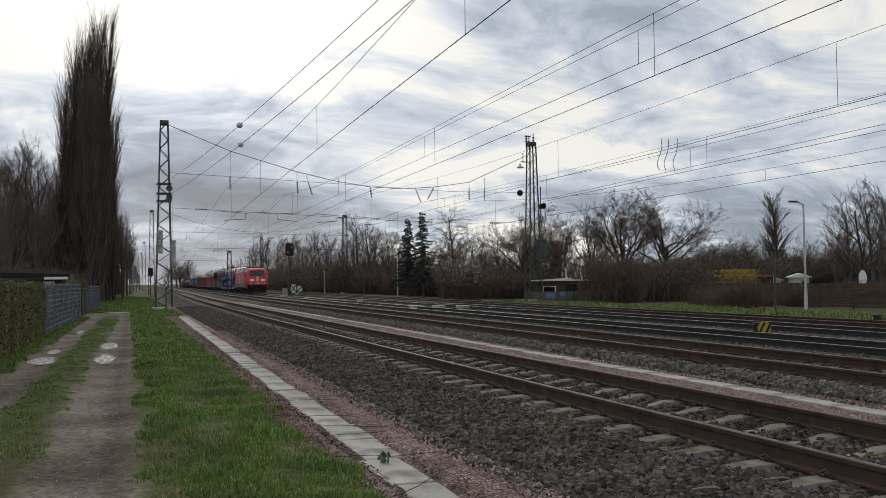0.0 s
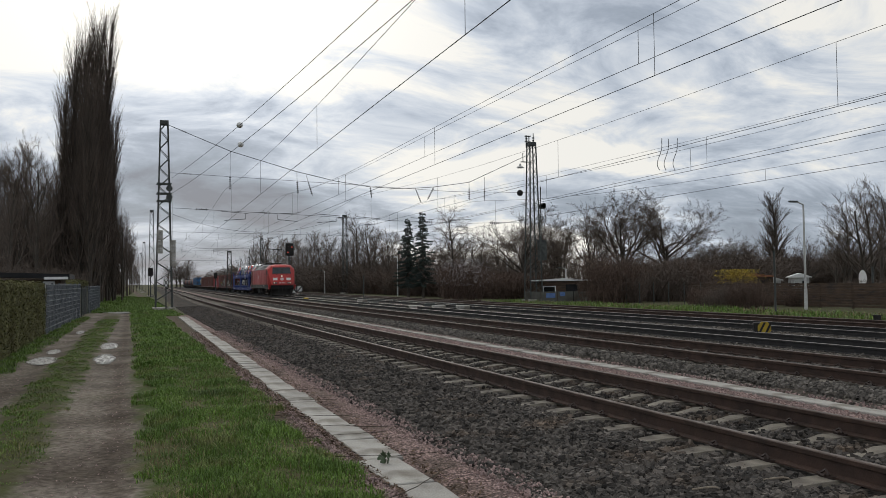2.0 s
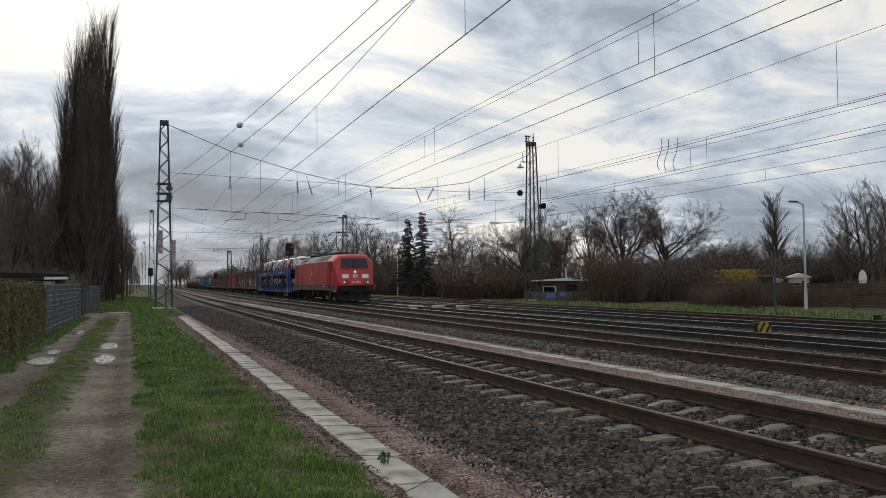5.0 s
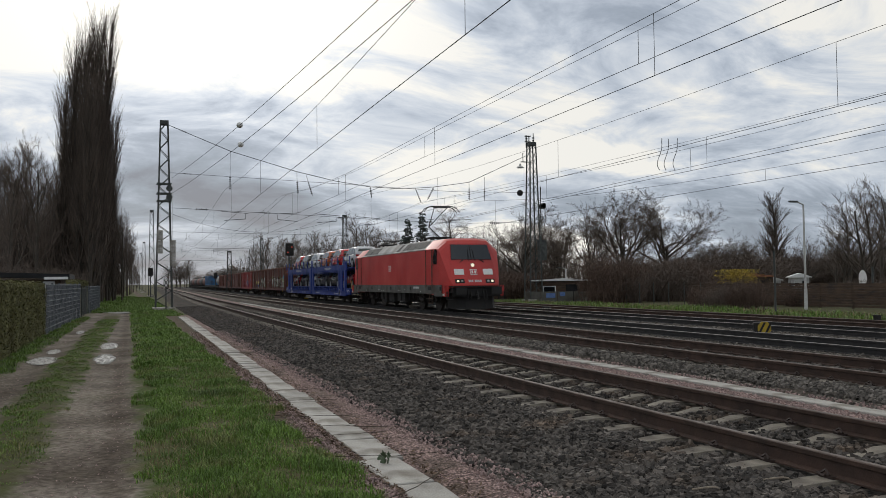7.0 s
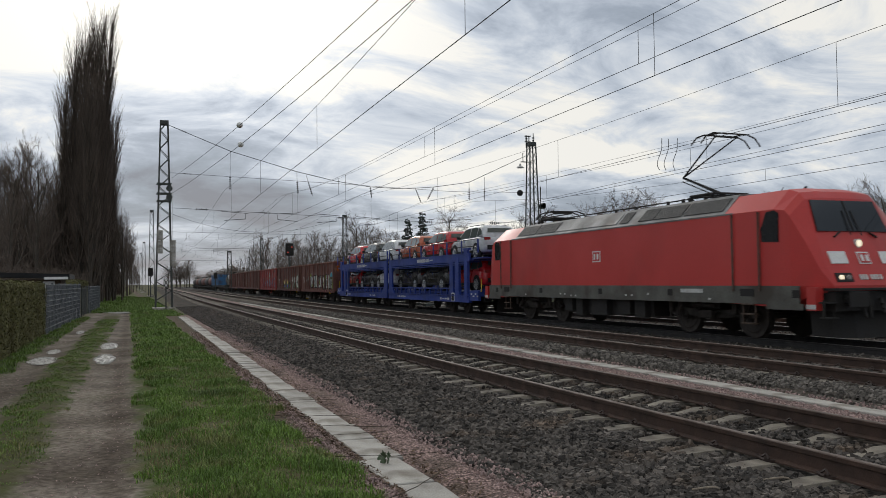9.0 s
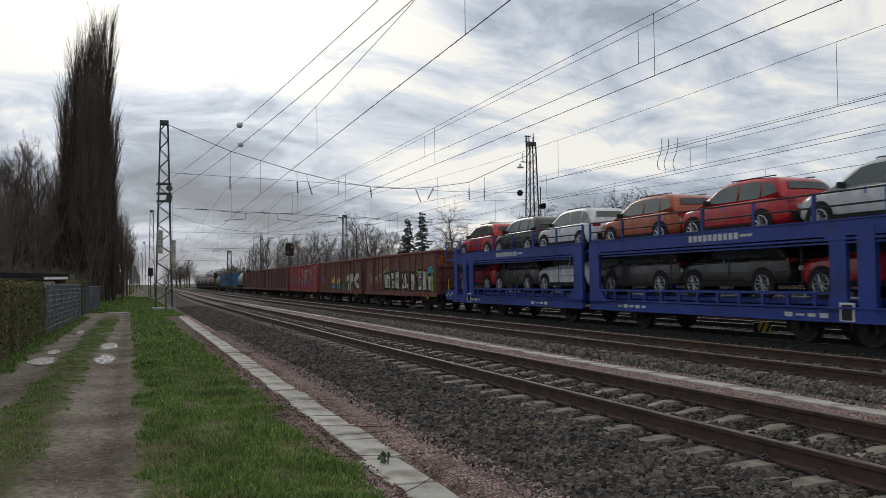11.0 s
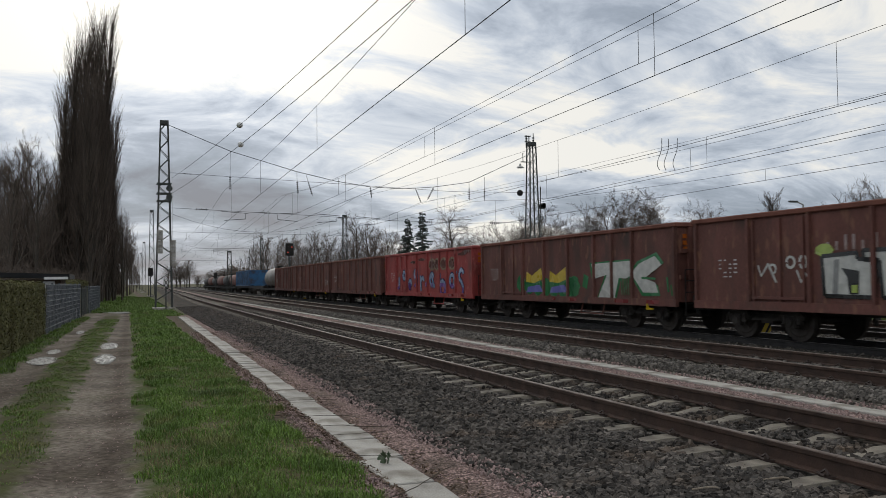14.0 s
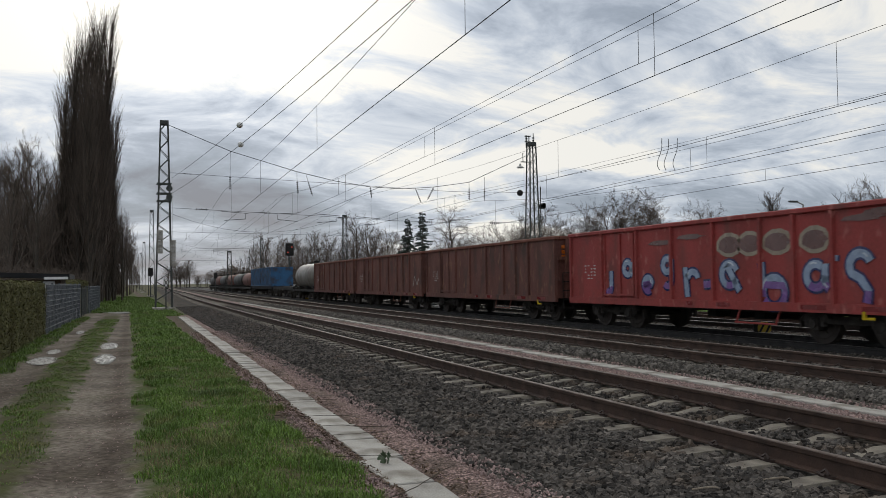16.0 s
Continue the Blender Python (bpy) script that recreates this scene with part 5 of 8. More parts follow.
            slit = [[(Y(0.125), 1.52), (Y(0.075), 1.50), (Y(0.072), 1.44), (Y(0.125), 1.46)]] + [[(Y(q), 1.48), (Y(q - 0.004), 1.48), (Y(q - 0.003), 1.0), (Y(q - 0.001), 1.0)] for q in (0.205, 0.195, 0.187, 0.178)]
            graffiti(e, [("spray_green", (0.03, 0.17, 0.06), green, ""), ("spray_violet", (0.15, 0.15, 0.42), violet, ""), ("spray_yellow", (0.55, 0.4, 0.04), yellow, ""), ("spray_white", WHITE, letters, "white graffiti with green edges"), ("spray_shade", (0.05, 0.2, 0.08), slit, "")], x)
        if i == 2:
            def glyph(f, z, h, *paths):
                """Strokes in letter units: u to the reader's right, v up."""
                return [[(Y(f) - u * h, z + v * h) for u, v in path] for path in paths]

            def bow(cu, cv, r, a0, a1, n=14):
                return [(cu + r * math.cos(radians(a0 + (a1 - a0) * k / n)), cv + r * math.sin(radians(a0 + (a1 - a0) * k / n))) for k in range(n + 1)]

            a_ = (bow(0, 0.32, 0.3, 50, 360), [(0.3, 0.62), (0.3, 0.1), (0.42, 0.0)])
            forms = (glyph(0.817, 1.1, 0.62, [(0.15, 1.0), (0.15, 0.25)] + bow(-0.07, 0.2, 0.22, 0, -150)) + glyph(0.742, 1.58, 0.62, *a_)
                     + glyph(0.665, 1.02, 0.72, [(-0.25, 0.35), (0.25, 0.4)] + bow(0, 0.4, 0.27, 10, 310)) + glyph(0.596, 1.42, 0.68, bow(0, 0.6, 0.27, 0, 360), [(0.27, 0.85), (0.27, 0.1)] + bow(0.02, 0.02, 0.25, 0, -140))
                     + glyph(0.52, 0.98, 0.82, [(-0.25, 0.95), (-0.15, 0.0)], [(-0.2, 0.6)] + bow(0.12, 0.55, 0.25, 150, 10)) + glyph(0.468, 1.3, 0.4, [(-0.35, 0.0), (0.35, 0.05)])
                     + glyph(0.405, 1.05, 1.0, bow(0.0, 0.5, 0.27, 20, 340), [(-0.1, 0.75), (0.35, 0.1)]) + glyph(0.295, 0.82, 1.05, [(-0.32, 0.95), (-0.27, 0.35)], bow(0.05, 0.3, 0.32, 200, -150))
                     + glyph(0.197, 1.22, 0.85, *a_) + glyph(0.158, 1.8, 0.3, [(0.0, 0.0), (0.05, 0.4)])
                     + glyph(0.112, 0.98, 1.0, bow(0.05, 0.7, 0.26, 20, 215) + [(0.05, 0.45), (0.24, 0.2), (0.2, -0.05)]))
            outer, mid, low, shine = [], [], [], []
            for f in forms:
                outer += stroke(f, 0.27)
                mid += stroke(f, 0.17)
                low += stroke([q for q in f if q[1] < 1.35], 0.165) if sum(q[1] < 1.35 for q in f) > 1 else []
                shine += stroke([(y_ + 0.03, z_ + 0.03) for y_, z_ in f[1:4]], 0.035)
            ghost = [blob(Y(q), 2.27, r_, 0.21, wob=0.12) for q, r_ in ((0.405, 0.36), (0.35, 0.34), (0.282, 0.38), (0.198, 0.34))]
            smear = [blob(Y(q), 2.45 + 0.1 * k, 0.5, 0.07, wob=0.3) for k, q in enumerate((0.62, 0.52, 0.1, 0.06))]
            graffiti(e, [("spray_ghost", (0.30, 0.24, 0.17), [grown(q, 0.1) for q in ghost], "pale rubbed-out patches"), ("spray_smear", (0.13, 0.06, 0.05), ghost + smear, ""), ("spray_blue", (0.025, 0.03, 0.11), outer, ""), ("spray_pale", (0.27, 0.34, 0.46), mid, "pale blue graffiti with dark edges"), ("spray_purple", (0.20, 0.10, 0.30), low, ""), ("spray_shine", (0.55, 0.6, 0.66), shine, "")], x)
        if i == 4:
            graffiti(e, [("spray_white", WHITE, stroke([(Y(0.12), 1.2), (Y(0.1), 1.7), (Y(0.07), 1.3), (Y(0.05), 1.6)], 0.07), "small white tag")], x)


def tank_wagon(y0, y1, label, mt, r=1.15):
    e, c = vehicle("tank_wagon", label, "railway wagon", y0, y1)
    a, b = y0 - c, y1 - c
    bm = B()
    rings = []
    zc = 0.85 + r
    for y, q in ((a + 0.3, 0.25), (a + 0.34, 0.6), (a + 0.5, 0.9), (a + 0.75, 1.0), (b - 0.75, 1.0), (b - 0.5, 0.9), (b - 0.34, 0.6), (b - 0.3, 0.25)):
        rings.append([(r * q * math.cos(2 * math.pi * k / 24), y, zc + r * q * math.sin(2 * math.pi * k / 24)) for k in range(24)])
    loft(bm, rings)
    part("tank", bm, mt, e, smooth=True)
    bm = B()
    box(bm, 0, 0, 0.78, 2.5, b - a, 0.16)
    for q in (a + 2, 0, b - 2):
        box(bm, 0, q, 1.0, 2.0, 0.4, 0.35)
    part("frame", bm, "black", e)
    bm = B()
    box(bm, 0, 0, zc + r + 0.06, 0.7, 3.0, 0.04)
    rod(bm, (0, 0, zc + r - 0.05), (0, 0, zc + r + 0.22), 0.28, seg=12)
    for s in (-0.36, 0.36):
        rod(bm, (s, -1.5, zc + r + 0.3), (s, 1.5, zc + r + 0.3), 0.015)
        for q in (-1.5, 0, 1.5):
            rod(bm, (s, q, zc + r), (s, q, zc + r + 0.3), 0.012)
    part("walkway", bm, "black", e)
    for q in (a + 1.9, b - 1.9):
        bogie(e, q, 1.75, 0.45, 0.5)
    for y, sg in ((a, -1), (b, 1)):
        buffers(e, y, sg)


def flat_wagon(y0, y1, label, loads):
    e, c = vehicle("flat_wagon", label, "railway wagon", y0, y1)
    a, b = y0 - c, y1 - c
    bm = B()
    for s in (-1, 1):
        box(bm, s * 1.05, 0, 0.92, 0.12, b - a, 0.3)
    for k in range(8):
        box(bm, 0, a + 0.5 + (b - a - 1) * k / 7, 0.95, 2.2, 0.2, 0.18)
    box(bm, 0, 0, 0.9, 0.5, b - a, 0.3)
    part("frame", bm, "black", e)
    for q in (a + 1.9, b - 1.9):
        bogie(e, q, 1.75, 0.45, 0.5)
    for y, sg in ((a, -1), (b, 1)):
        buffers(e, y, sg)
    for f0, f1, mt, nm, lab in loads:
        k0, k1 = a + (b - a) * f0, a + (b - a) * f1
        bm = B()
        box(bm, 0, (k0 + k1) / 2, 2.15, 2.34, k1 - k0, 2.1)
        n = int((k1 - k0) / 0.28)
        for s in (-1, 1):
            for q in range(n):
                box(bm, s * 1.19, k0 + 0.2 + 0.28 * q, 2.15, 0.05, 0.12, 1.85)
        con = tagged(part(nm, bm, mt), lab, "container")
        con.location = (0, 0, 0)
        LOADS.append((con, c))
        bm = B()
        for s in (-1, 1):
            for y in (k0, k1):
                box(bm, s * 1.18, y, 2.15, 0.12, 0.12, 2.14)
            for z in (1.14, 3.18):
                box(bm, s * 1.18, (k0 + k1) / 2, z, 0.1, k1 - k0, 0.11)
        part("corner_frame", bm, mt, con)


LOADS = []
M["tank_grey"] = material("tank_grey", (0.21, 0.20, 0.18), (0.15, 0.14, 0.125), 1.2, 0.5, stain=(0.14, 0.10, 0.08), stain_scale=1.0)
M["tank_dark"] = material("tank_dark", (0.035, 0.03, 0.028), (0.022, 0.02, 0.02), 1.2, 0.6)
M["cont_blue"] = material("container_blue", (0.035, 0.13, 0.27), (0.03, 0.10, 0.21), 1.5, 0.6, stain=(0.06, 0.06, 0.07), stain_scale=1.5)


def rest_of_train():
    tank_wagon(127.6, 138.0, "pale grey tank wagon with a roof walkway", "tank_grey")
    flat_wagon(138.8, 151.6, "empty low flat wagon with a steel frame", [])
    flat_wagon(152.3, 172.0, "flat wagon carrying two blue containers", [(0.02, 0.48, "cont_blue", "container", "blue ribbed steel container on a flat wagon"), (0.5, 0.97, "cont_blue", "container", "blue ribbed steel container on a flat wagon")])
    y = 172.8
    for k in range(6):
        tank_wagon(y, y + 13.0, "dark tank wagon towards the end of the train", "tank_dark" if k % 2 else "brown", 1.05)
        y += 13.8


locomotive()
car_carrier()
wagons()
rest_of_train()


def train_front(t):
    return 113.715 - 11.372 * t + 0.026 * t * t


def on_track(y, z=0.0):
    return pose(TRACKS[2][0] + bend(y), y, TRACKS[2][1] + z, 0, 0, -math.degrees(math.atan(heading(y))))


def motions():
    steps = [0.5 * k for k in range(33)]
    for e, dy in VEHICLES:
        walk(e, [(t, on_track(train_front(t) + dy)) for t in steps])
    cy = VEHICLES[1][1]
    for car, dy, z in CARS:
        off = dy - cy
        walk(car, [(t, on_track(train_front(t) + cy) @ pose(0, off, z)) for t in steps])
    for con, c in LOADS:
        walk(con, [(t, on_track(train_front(t) + c)) for t in steps])
    for ob, y, r in AXLES:
        if ob.parent.name.startswith(("tank", "flat")):
            continue
        walk(ob, [(k / 30, pose(0, y, r, math.degrees((train_front(0) - train_front(k / 30)) / r) % 360)) for k in range(481)])


# ---------------------------------------------------------------- trees and bushes
class Tubes:
    """Collects tapered tubes as one mesh."""

    def __init__(self):
        self.v, self.f = [], []

    def add(self, pts, radii, n):
        base = len(self.v)
        for i, p_ in enumerate(pts):
            d = (pts[min(i + 1, len(pts) - 1)] - pts[max(i - 1, 0)])
            if d.length < 1e-6:
                d = Vector((0, 0, 1))
            d.normalize()
            u = d.cross(Vector((0.31, 0.72, 0.62)))
            u.normalize()
            w = d.cross(u)
            for k in range(n):
                a = 2 * math.pi * k / n
                q = p_ + (u * math.cos(a) + w * math.sin(a)) * radii[i]
                self.v.append((q.x, q.y, q.z))
        for i in range(len(pts) - 1):
            for k in range(n):
                a, b = base + i * n + k, base + i * n + (k + 1) % n
                self.f.append((a, b, b + n, a + n))

    def mesh(self, name, mt):
        me = bpy.data.meshes.new(name)
        me.from_pydata(self.v, [], self.f)
        me.materials.append(M[mt])
        return me


def grow(seed, height, trunk_r, trunk_f, kids, spread, lens, gnarl, up, min_r=0.012, start=0.25, gap=(0.3, 1.0), tip=0.6, lean=0.05):
    """A bare tree: kids per level, spread angles, length ratios; returns trunk and crown meshes."""
    rnd = random.Random(seed)
    wood, fine = Tubes(), Tubes()

    def limb(p0, d, length, r, level):
        n = (9, 6, 4, 2, 1, 1)[level]
        pts, rad = [p0.copy()], [r]
        d = d.copy()
        p_ = p0.copy()
        end = 0.25 if level == 0 else 0.3
        for i in range(n):
            g = gnarl[min(level, len(gnarl) - 1)]
            d = d + Vector((rnd.uniform(-g, g), rnd.uniform(-g, g), rnd.uniform(-g, g) + up[min(level, len(up) - 1)]))
            d.normalize()
            p_ = p_ + d * (length / n)
            pts.append(p_.copy())
            rad.append(max(min_r * 0.6, r * (1 - (1 - end) * (i + 1) / n)))
        (wood if level < 2 else fine).add(pts, rad, (8, 5, 4, 3, 3, 3)[level])
        if level >= len(kids):
            return
        k = kids[level]
        lo = start if level == 0 else gap[0]
        for i in range(k):
            f = lo + (gap[1] - lo) * (i + rnd.random()) / k
            j = min(n - 1, int(f * n))
            q = pts[j].lerp(pts[j + 1], f * n - j)
            dd = (pts[j + 1] - pts[j]).normalized()
            side = Vector((rnd.uniform(-1, 1), rnd.uniform(-1, 1), rnd.uniform(-0.3, 0.6)))
            side = (side - dd * side.dot(dd))
            side.normalize()
            a = radians(rnd.uniform(*spread[level]))
            nd = dd * math.cos(a) + side * math.sin(a)
            ll = lens[level] * rnd.uniform(0.75, 1.2) * (length if level else height) * (1.15 - tip * f if level == 0 else 1.0)
            limb(q, nd, ll, max(min_r, rad[j] * rnd.uniform(0.42, 0.62)), level + 1)

    limb(Vector((0, 0, 0)), Vector((rnd.uniform(-lean, lean), rnd.uniform(-lean, lean), 1)), height * trunk_f, trunk_r, 0)
    return wood.mesh("trunk", "bark"), fine.mesh("crown", "twig")


def tree(meshes, x, y, name, label, scale=1.0, turn=0.0, group="", z=None, wide=1.0):
    e = tagged(new(name), label, "tree", group)
    e.matrix_basis = pose(x, y, GROUND - 0.05 if z is None else z, 0, 0, turn) @ Matrix.Diagonal((scale * wide, scale * wide, scale, 1))
    for nm, me in zip(("trunk", "crown"), meshes):
        o = new(nm, me)
        o.parent = e
    return e


def at(px, dist):
    """Ground place seen at a bearing: px across a 1568-wide view, at the distance along y."""
    a = radians(CAM_YAW) + math.atan((px - 784) / 1455.0)
    return dist * math.tan(a), dist


def bank(px, dist):
    """The same, but moved back until it lies beyond the sidings."""
    x, y = at(px, dist)
    while x < 31.5 + bend(dist) and dist < 420:
        dist += 4
        x, y = at(px, dist)
    return x, y


def tall(top, px, dist):
    """Height of a tree whose top stands at that row of the view."""
    x, y = at(px, dist)
    depth = y * math.cos(radians(CAM_YAW)) + x * math.sin(radians(CAM_YAW))
    hor = 497.6 + (px - 784) * math.tan(radians(-CAM_ROLL)) 
    return CAM_H - GROUND + (hor - top) / 1455.0 * depth


def levelled(pairs, height):
    """Scales tree meshes so that all of them stand at one height."""
    for pair in pairs:
        q = height / max(v.co.z for me in pair for v in me.vertices)
        for me in pair:
            me.transform(Matrix.Diagonal((q, q, q, 1)))
    return pairs


BROAD = levelled([grow(s, 10.0, 0.30, 0.66, (14, 8, 8, 7), ((30, 75), (25, 50), (25, 55), (25, 60)), (0.54, 0.5, 0.42, 0.42), (0.07, 0.12, 0.17, 0.2), (0.02, 0.05, 0.03, 0.0), start=0.33, min_r=0.009) for s in (11, 12, 13)], 9.6)
# short trunk, long rising limbs and a rounded crown of fine twigs
OAK = levelled([grow(s, 10.0, 0.40, 0.52, (12, 7, 6, 6, 3), ((25, 70), (25, 50), (25, 55), (25, 55), (20, 60)), (0.50, 0.52, 0.46, 0.44, 0.5), (0.08, 0.20, 0.2, 0.22, 0.25), (0.02, 0.07, 0.04, 0.02, 0.0), start=0.42, min_r=0.0075, tip=0.35, lean=0.02) for s in (14, 15, 16)], 9.6)
UPRIGHT = levelled([grow(s, 10.0, 0.14, 0.9, (18, 8, 8), ((20, 45), (20, 45), (20, 50)), (0.34, 0.45, 0.42), (0.05, 0.12, 0.15), (0.02, 0.08, 0.05), start=0.2, min_r=0.008) for s in (21, 22, 23)], 10.0)
POPLAR = levelled([grow(s, 25.0, 0.30, 0.97, (78, 8, 7), ((7, 19), (8, 24), (8, 32)), (0.235, 0.45, 0.36), (0.015, 0.05, 0.08), (0.02, 0.06, 0.06), start=0.03, min_r=0.009, gap=(0.12, 1.0), tip=0.50, lean=0.01) for s in (31, 32)], 25.6)
SPINDLE = levelled([grow(35, 25.0, 0.35, 0.97, (58, 8, 6), ((14, 26), (10, 28), (10, 34)), (0.24, 0.45, 0.4), (0.02, 0.06, 0.08), (0.02, 0.07, 0.06), start=0.12, min_r=0.014, gap=(0.1, 1.0), tip=0.62, lean=0.01)], 25.4)
BIRCH = [grow(41, 10.0, 0.16, 0.95, (22, 8, 8), ((25, 50), (25, 60), (20, 60)), (0.3, 0.5, 0.5), (0.05, 0.15, 0.2), (0.02, -0.03, -0.12), start=0.25, min_r=0.007)]


def bush_mesh(seed, mt, stems, h, w, r=0.016, twigs=7):
    rnd = random.Random(seed)
    t = Tubes()
    for i in range(stems):
        a, q = rnd.uniform(0, 6.283), w * rnd.random() ** 0.5
        p_ = Vector((q * math.cos(a), q * math.sin(a), 0))
        d = Vector((rnd.uniform(-0.45, 0.45), rnd.uniform(-0.45, 0.45), 1)).normalized()
        L_ = h * rnd.uniform(0.55, 1.0)
        pts, dd = [p_], d
        for k in range(4):
            dd = (dd + Vector((rnd.uniform(-0.25, 0.25), rnd.uniform(-0.25, 0.25), rnd.uniform(-0.12, 0.05)))).normalized()
            pts.append(pts[-1] + dd * L_ / 4)
        t.add(pts, [r * 1.4, r * 1.2, r, r * 0.8, r * 0.5], 3)
        for k in range(twigs):
            j = rnd.randint(1, 4)
            b = pts[j]
            d2 = Vector((rnd.uniform(-1, 1), rnd.uniform(-1, 1), rnd.uniform(-0.3, 0.9))).normalized()
            l2 = h * rnd.uniform(0.1, 0.28)
            t.add([b, b + d2 * l2], [r * 0.7, r * 0.4], 3)
    return t.mesh("stem_cluster", mt)


def leaf_cloud(name, n, place, size, mt, parent=None, seed=1):
    """Many small leaf blades at places given by place(rnd) -> (point, outward normal)."""
    rnd = random.Random(seed)
    v, f = [], []
    for i in range(n):
        p_, nn = place(rnd)
        s = size * rnd.uniform(0.6, 1.3)
        u = Vector((rnd.uniform(-1, 1), rnd.uniform(-1, 1), rnd.uniform(-1, 1)))
        u = (u - nn * u.dot(nn) * 0.6).normalized()
        w = u.cross(nn + Vector((rnd.uniform(-0.6, 0.6), rnd.uniform(-0.6, 0.6), rnd.uniform(-0.6, 0.6)))).normalized()
        o = len(v)
        for q in (p_ - u * s, p_ + w * s * 0.45, p_ + u * s, p_ - w * s * 0.45):
            v.append(tuple(q))
        f.append((o, o + 1, o + 2, o + 3))
    return mesh_part(name, v, f, mt, parent)


def fir(x, y, h, label):
    e = tagged(new("fir_tree"), label, "tree", "pair of firs")
    e.location = (x, y, GROUND)
    bm = B()
    rod(bm, (0, 0, 0), (0, 0, h), 0.16, 0.02, seg=8)
    part("trunk", bm, "bark", e)
    rnd = random.Random(int(x * 10))
    v, f = [], []
    z = h * 0.16
    while z < h * 0.985:
        k = (z / h)
        reach = h * 0.21 * (1 - k) ** 0.75 + 0.1
        for i in range(3 if k < 0.8 else 2):
            a = rnd.uniform(0, 6.283)
            zj = z + h * rnd.uniform(-0.012, 0.012)
            L_ = reach * rnd.uniform(0.55, 1.15)
            d = Vector((math.cos(a), math.sin(a), 0))
            m_ = max(6, int(L_ * 14))
            for q in range(m_):
                t_ = (q + rnd.random()) / m_
                c = Vector((0, 0, zj)) + d * L_ * t_ + Vector((0, 0, -0.28 * L_ * t_ + 0.16 * L_ * t_ * t_))
                for s in (-1, 1):
                    side = Vector((-d.y, d.x, 0)) * s * (0.30 * (1.15 - t_)) + d * 0.15 + Vector((0, 0, rnd.uniform(-0.16, 0.02)))
                    o = len(v)
                    v += [tuple(c), tuple(c + side * 0.55 + Vector((0, 0, 0.05))), tuple(c + side), tuple(c + side * 0.5 - Vector((0, 0, 0.07)))]
                    f.append((o, o + 1, o + 2, o + 3))
        z += h * 0.016
    mesh_part("crown", v, f, "fir", e)


